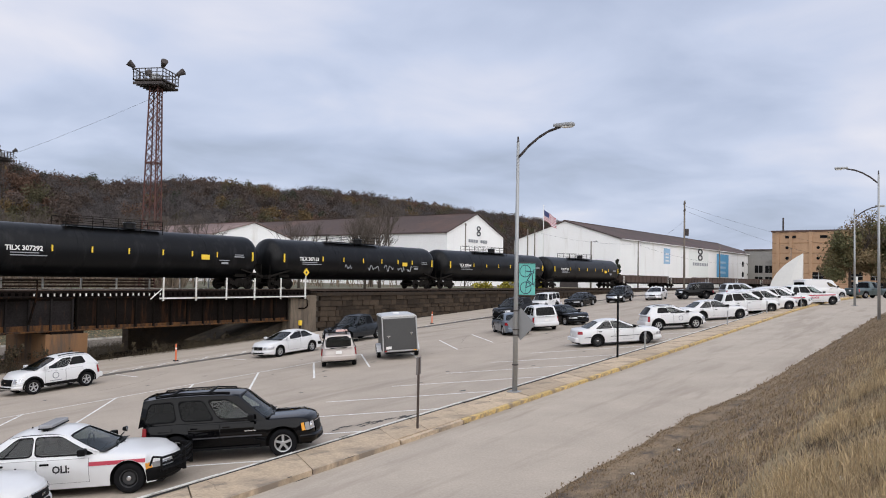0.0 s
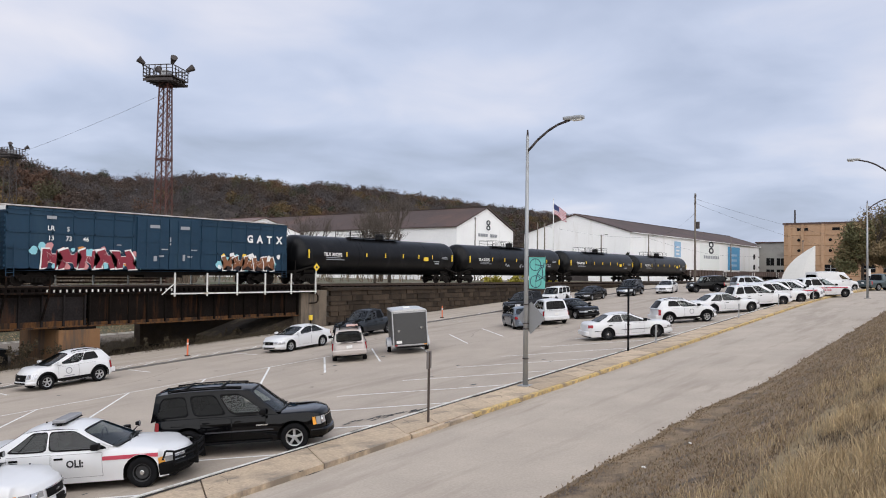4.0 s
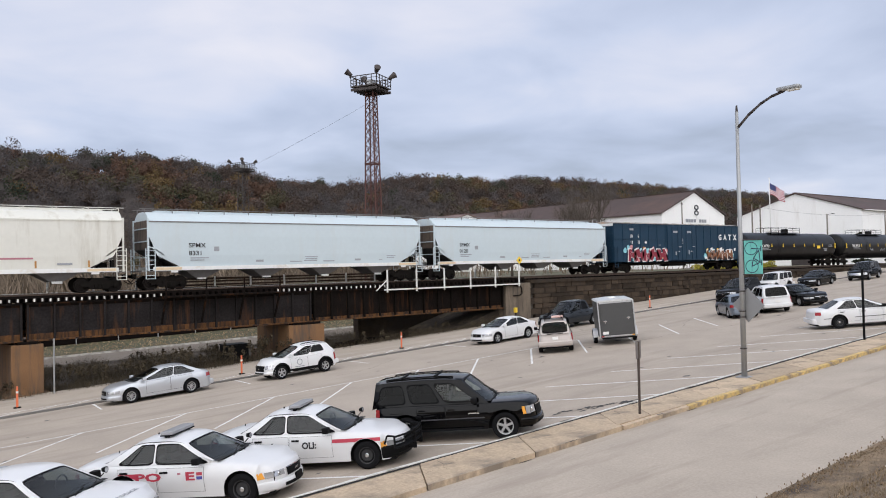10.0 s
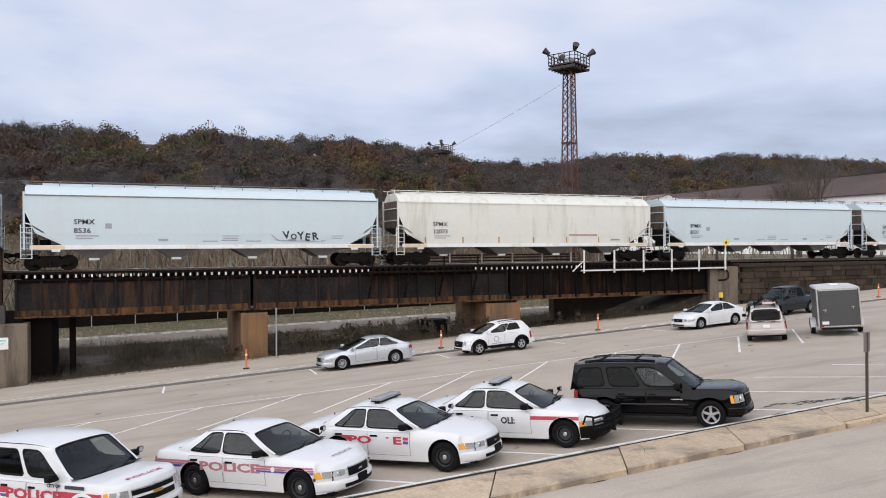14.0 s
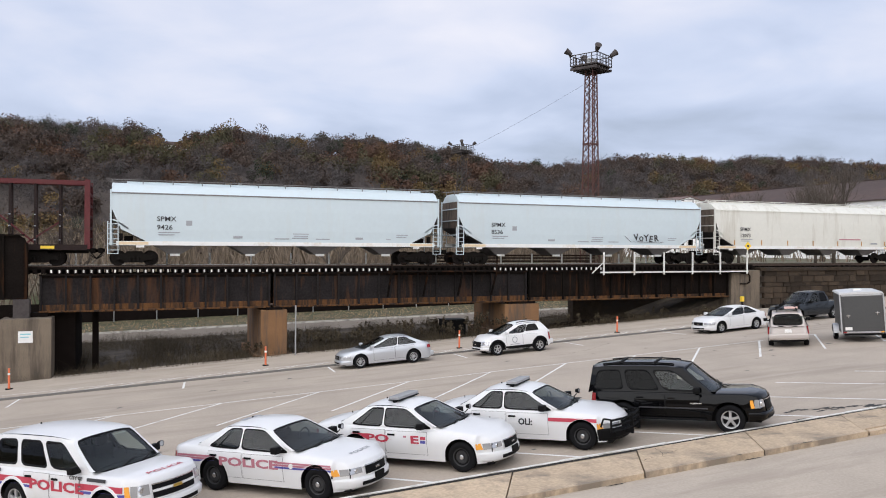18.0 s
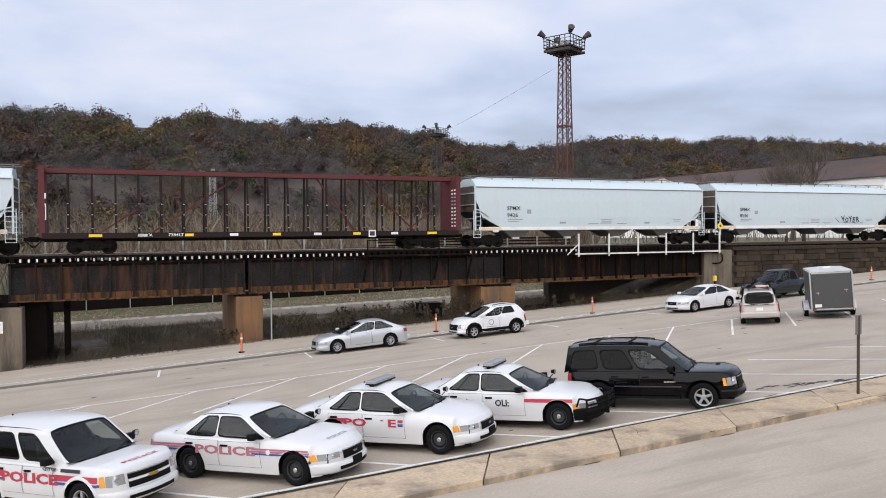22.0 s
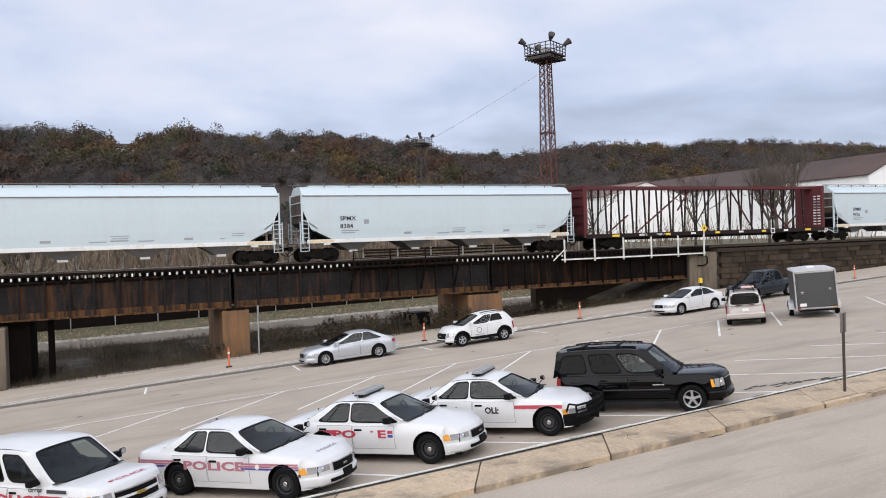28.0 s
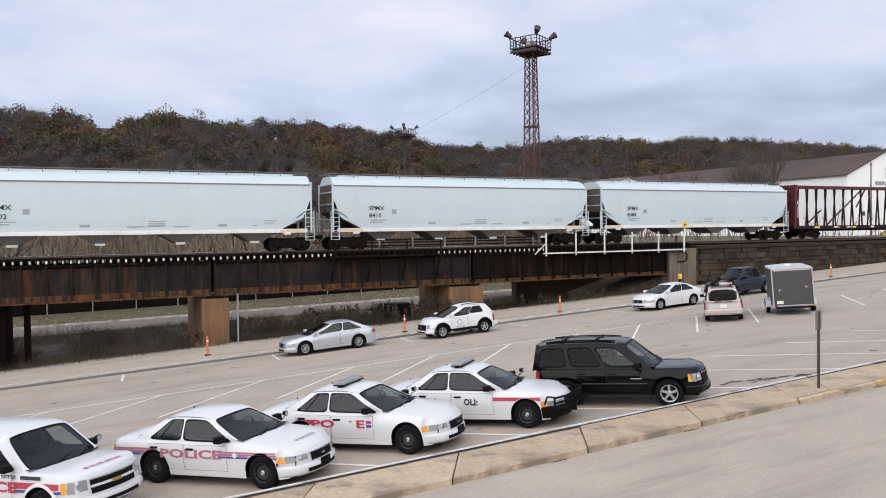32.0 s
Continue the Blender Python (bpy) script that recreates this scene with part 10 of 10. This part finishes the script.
hill = new("hill", grid_mesh("hill", spread((-500, 30), (-120, 15), (1100, 60), 2600), spread((290, 15), (560, 40), (700, 200), 1500), lambda x, y: hill_z(x, min(y, 570)) - 0.05 * max(0, y - 560), material("woodland_floor", (0.075, 0.060, 0.052), 1.0, var=0.3, scale=0.05, fine=0.6, bump=0.5)))
tagged(hill, "long wooded hillside across the river", "hill", kind="structure")
LEAF = {
    "bare": material("bare_twigs", (0.080, 0.069, 0.067), 1.0, var=0.38, scale=0.07, fine=0.22, bump=0, island=0.12),
    "brown": material("brown_autumn_leaves", (0.083, 0.062, 0.052), 0.9, var=0.38, scale=0.07, fine=0.22, bump=0, island=0.12, spec=0.2),
    "rust": material("rust_autumn_leaves", (0.105, 0.062, 0.044), 0.9, var=0.38, scale=0.07, fine=0.22, bump=0, island=0.12, spec=0.2),
    "olive": material("olive_autumn_leaves", (0.082, 0.074, 0.043), 0.9, var=0.38, scale=0.07, fine=0.22, bump=0, island=0.12, spec=0.2),
    "gold": material("golden_autumn_leaves", (0.135, 0.092, 0.043), 0.9, var=0.38, scale=0.07, fine=0.22, bump=0, island=0.12, spec=0.2),
    "green": material("evergreen_leaves", (0.040, 0.047, 0.031), 0.9, var=0.38, scale=0.07, fine=0.22, bump=0, island=0.12, spec=0.2),
}


r_ = random.Random(31)
groups = {k: [] for k in LEAF}
for k in range(5300):
    x, y = r_.uniform(-170, 1050), r_.uniform(296, 562)
    if (abs(x - 21) < 9 and y > 505):
        continue
    if hill_z(x, y) < 22 and r_.random() < 0.2:
        continue
    pch = 1.9 * noise.noise((x / 55, y / 60, 5.0))
    f = 0.55 * r_.random() + 0.30 + pch * 0.55
    kind = "bare" if f < 0.54 else "brown" if f < 0.84 else "rust" if f < 0.96 else "olive" if f < 1.14 else "gold"
    if r_.random() < 0.12:
        kind = r_.choice(("brown", "olive", "bare", "gold", "rust"))
    if r_.random() < 0.035:
        kind = "green"
    h = r_.uniform(11, 21)
    groups[kind].append((x, y, hill_z(x, y) - 1.5, h, h * r_.uniform(0.44, 0.60)))
for k in range(420):                       # the skyline
    x, y = r_.uniform(-170, 1050), r_.uniform(545, 565)
    if abs(x - 21) < 9:
        continue
    kind = "bare" if r_.random() < 0.6 else "brown"
    h = r_.uniform(9, 17)
    groups[kind].append((x, y, hill_z(x, y) - 0.5, h, h * r_.uniform(0.28, 0.42)))
for k in range(520):
    x, y = r_.uniform(-170, 1050), r_.uniform(540, 566)
    h = r_.uniform(4, 8)
    groups["bare" if k % 3 else "brown"].append((x, y, hill_z(x, y) - 2.0, h, h * r_.uniform(0.6, 0.9)))
for kind, lst in groups.items():
    crowns("hillside_trees", {"bare": "leafless grey brown woodland on the hill", "brown": "brown autumn woodland on the hill", "rust": "rust-coloured autumn woodland on the hill", "olive": "olive autumn woodland on the hill", "gold": "golden autumn trees on the hill", "green": "dark evergreen trees on the hill"}[kind], LEAF[kind], lst, 0.47 if kind != "bare" else 0.80, 500 if kind != "bare" else 400, 60 + list(LEAF).index(kind), kind == "bare")
t = thing("hill_house", "small pale house on the wooded ridge", "house", pose(20.0, 540.0, hill_z(20, 540) + 1.0))
part("wall", boxes((-7, 7, -4, 4, 0, 9)), M["wall_white"], t)
part("roof", prism(bmesh.new(), [(-4.5, 9), (0, 12), (4.5, 9)], -7.5, 7.5), M["roof_brown"], t)
for x_ in (-4, 0, 4):
    part("window", boxes((x_ - 0.8, x_ + 0.8, -4.1, -3.95, 5, 7)), M["black"], t)

# ---- near trees ----
def limb(bm, p_, d, length, r, depth, g, kids=3):
    q_ = p_ + d * length
    rod(bm, p_, q_, r, r * 0.68, 5 if depth > 2 else 4 if depth > 1 else 3)
    if depth == 0:
        return
    for k in range(kids + (1 if g.random() < 0.4 else 0)):
        ax = Vector((g.uniform(-1, 1), g.uniform(-1, 1), g.uniform(-0.3, 1.0))).normalized()
        nd = (d * g.uniform(0.75, 1.25) + ax * g.uniform(0.5, 0.9)).normalized()
        nd.z += 0.10
        start = p_.lerp(q_, g.uniform(0.55, 1.0))
        limb(bm, start, nd.normalized(), length * g.uniform(0.60, 0.82), r * 0.55, depth - 1, g, kids)


def bare_tree(x, y, z, h, seed, label="leafless grey tree with fine branches", depth=4):
    g = random.Random(seed)
    t = thing("bare_tree", label, "tree", pose(x, y, z), "bare trees by the railway")
    part("trunk", rod(bmesh.new(), (0, 0, -0.3), (0.1, 0.1, h * 0.26), h * 0.018, h * 0.013, 9), M["bark"], t, smooth=True)
    bm = bmesh.new()
    for k in range(4):
        a = 2 * math.pi * (k + g.random()) / 4
        limb(bm, Vector((0.1, 0.1, h * 0.24)), Vector((0.55 * math.cos(a), 0.55 * math.sin(a), 1)).normalized(), h * 0.27, h * 0.010, depth, g)
    part("branchwork", bm, M["bark"], t)
    return t


for k, (x, y, h) in enumerate(((96, 84, 17), (103, 92, 15), (88, 80, 13), (110, 100, 15), (78, 84, 12), (125, 112, 15), (66, 92, 12), (52, 82, 11), (44, 96, 13), (-6, 80, 12), (-16, 92, 13), (8, 98, 13), (30, 100, 12), (-32, 100, 14), (20, 84, 10))):
    bare_tree(x, y, ground_z(x, y), h, 100 + k)
# scrub along the yard
g = np.random.default_rng(4)
V, F = [], []
for k in range(21000):
    x, y = g.uniform(-70, 135), 86 + 130 * g.random() ** 1.3
    if 128 < x and y > 95 or (x > 0.70 * y and g.random() < 0.88):
        continue
    z = ground_z(x, y)
    h = (2.2 + 4.5 * max(0.0, noise.noise((x / 13, y / 13, 4)) + 0.35)) * (0.5 + g.random())
    a, w = g.uniform(0, 6.28), 0.05 + 0.07 * g.random()
    lx, ly = g.normal() * h * 0.25, g.normal() * h * 0.25
    i = len(V)
    V += [(x - w * math.cos(a), y - w * math.sin(a), z), (x + w * math.cos(a), y + w * math.sin(a), z), (x + lx, y + ly, z + h)]
    F.append((i, i + 1, i + 2))
    if k % 2:
        V += [(x + lx * 0.4, y + ly * 0.4, z + h * 0.4), (x + lx * 0.4 + 2 * w, y + ly * 0.4, z + h * 0.4), (x + lx * 0.4 + g.normal() * h * 0.3, y + ly * 0.4 + g.normal() * h * 0.3, z + h * (0.7 + 0.3 * g.random()))]
        F.append((i + 3, i + 4, i + 5))
me = bpy.data.meshes.new("scrub")
me.from_pydata(V, [], F)
me.materials.append(material("grey_brown_scrub", (0.17, 0.130, 0.094), 1.0, var=0.2, bump=0, island=0.4))
tagged(new("scrub", me), "leafless grey brown scrub beyond the railway", "scrub", kind="stuff")
BUSH = material("tan_bush_twigs", (0.18, 0.136, 0.105), 1.0, var=0.2, bump=0, island=0.35)
r_ = random.Random(77)
lst = {"brown": [], "olive": [], "bare": []}
for k in range(420):
    x, y = r_.uniform(-80, 135), r_.uniform(110, 250)
    if x > 108 and y > 95 or x > 0.70 * y:
        continue
    kd = r_.choice(("brown", "bare", "bare", "olive"))
    h = r_.uniform(3.5, 8.0)
    lst[kd].append((x, y, ground_z(x, y) - 0.3, h, h * 0.45))
for kd, l_ in lst.items():
    crowns("bushes", "autumn bushes and small trees beyond the tracks", LEAF[kd] if kd != "bare" else BUSH, l_, 0.28, 230, 40 + len(kd), kd == "bare")


def leafy_tree(x, y, z, h, seed, mats, label):
    g_ = random.Random(seed)
    t = thing("tree", label, "tree", pose(x, y, z), "trees at the top of the road")
    part("trunk", rod(bmesh.new(), (0, 0, -0.3), (0.15, 0, h * 0.35), h * 0.02, h * 0.013, 9), M["bark"], t, smooth=True)
    bm = bmesh.new()
    for k in range(4):
        a = 2 * math.pi * (k + g_.random()) / 4
        limb(bm, Vector((0.15, 0, h * 0.3)), Vector((0.6 * math.cos(a), 0.6 * math.sin(a), 1)).normalized(), h * 0.24, h * 0.010, 3, g_)
    part("branchwork", bm, M["bark"], t)
    for j, m_ in enumerate(mats):
        tr = [(g_.uniform(-0.24, 0.24) * h, g_.uniform(-0.24, 0.24) * h, h * g_.uniform(-0.02, 0.48), h * g_.uniform(0.36, 0.52), h * g_.uniform(0.16, 0.24)) for _ in range(7)]
        o = crowns("crown", "", m_, tr, 0.13, 760, seed + j)
        o.parent = t
        for key in ("category", "kind", "label"):
            if key in o:
                del o[key]
    return t


TM = (material("olive_leaves", (0.15, 0.125, 0.058), 0.9, var=0.2, bump=0, island=0.25), material("tan_autumn_leaves", (0.20, 0.145, 0.075), 0.9, var=0.2, bump=0, island=0.25), material("dull_green_leaves", (0.115, 0.112, 0.050), 0.9, var=0.2, bump=0, island=0.25))
for k, (x, y, h) in enumerate(((128, 19.0, 12.5), (133, 15.0, 14.5), (126, 10.5, 12.0), (140, 10.0, 15.0), (150, 16, 14), (128, 5.0, 13.0))):
    leafy_tree(x, y, 4.5, h, 300 + k, TM, "tree with thinning olive and brown autumn leaves")
for x, y in ((84, 55.5), (90, 55.5), (100, 55.8)):
    t = thing("yellow_bush", "small yellow leaved bush beside the track", "bush", pose(x, y, 4.0))
    o = crowns("crown", "", plain("yellow_leaves", (0.42, 0.36, 0.05), 0.9), [(0, 0, -0.2, 2.0, 1.6)], 0.14, 420, int(x))
    o.parent = t
    for key in ("category", "kind", "label"):
        if key in o:
            del o[key]
    part("stem", rod(bmesh.new(), (0, 0, -0.3), (0, 0, 0.8), 0.06, 0.03, 6), M["bark"], t)
t = thing("conifer", "small dark conifer before the long shed", "tree", pose(143.0, 62.5, 4.0))
part("trunk", rod(bmesh.new(), (0, 0, 0), (0, 0, 5.8), 0.12, 0.03, 7), M["bark"], t)
o = crowns("crown", "", LEAF["green"], [(0, 0, 0.3 + 0.9 * k, 1.6, 1.7 - 0.27 * k) for k in range(6)], 0.18, 260, 9)
o.parent = t
for key in ("category", "kind", "label"):
    if key in o:
        del o[key]

motions()
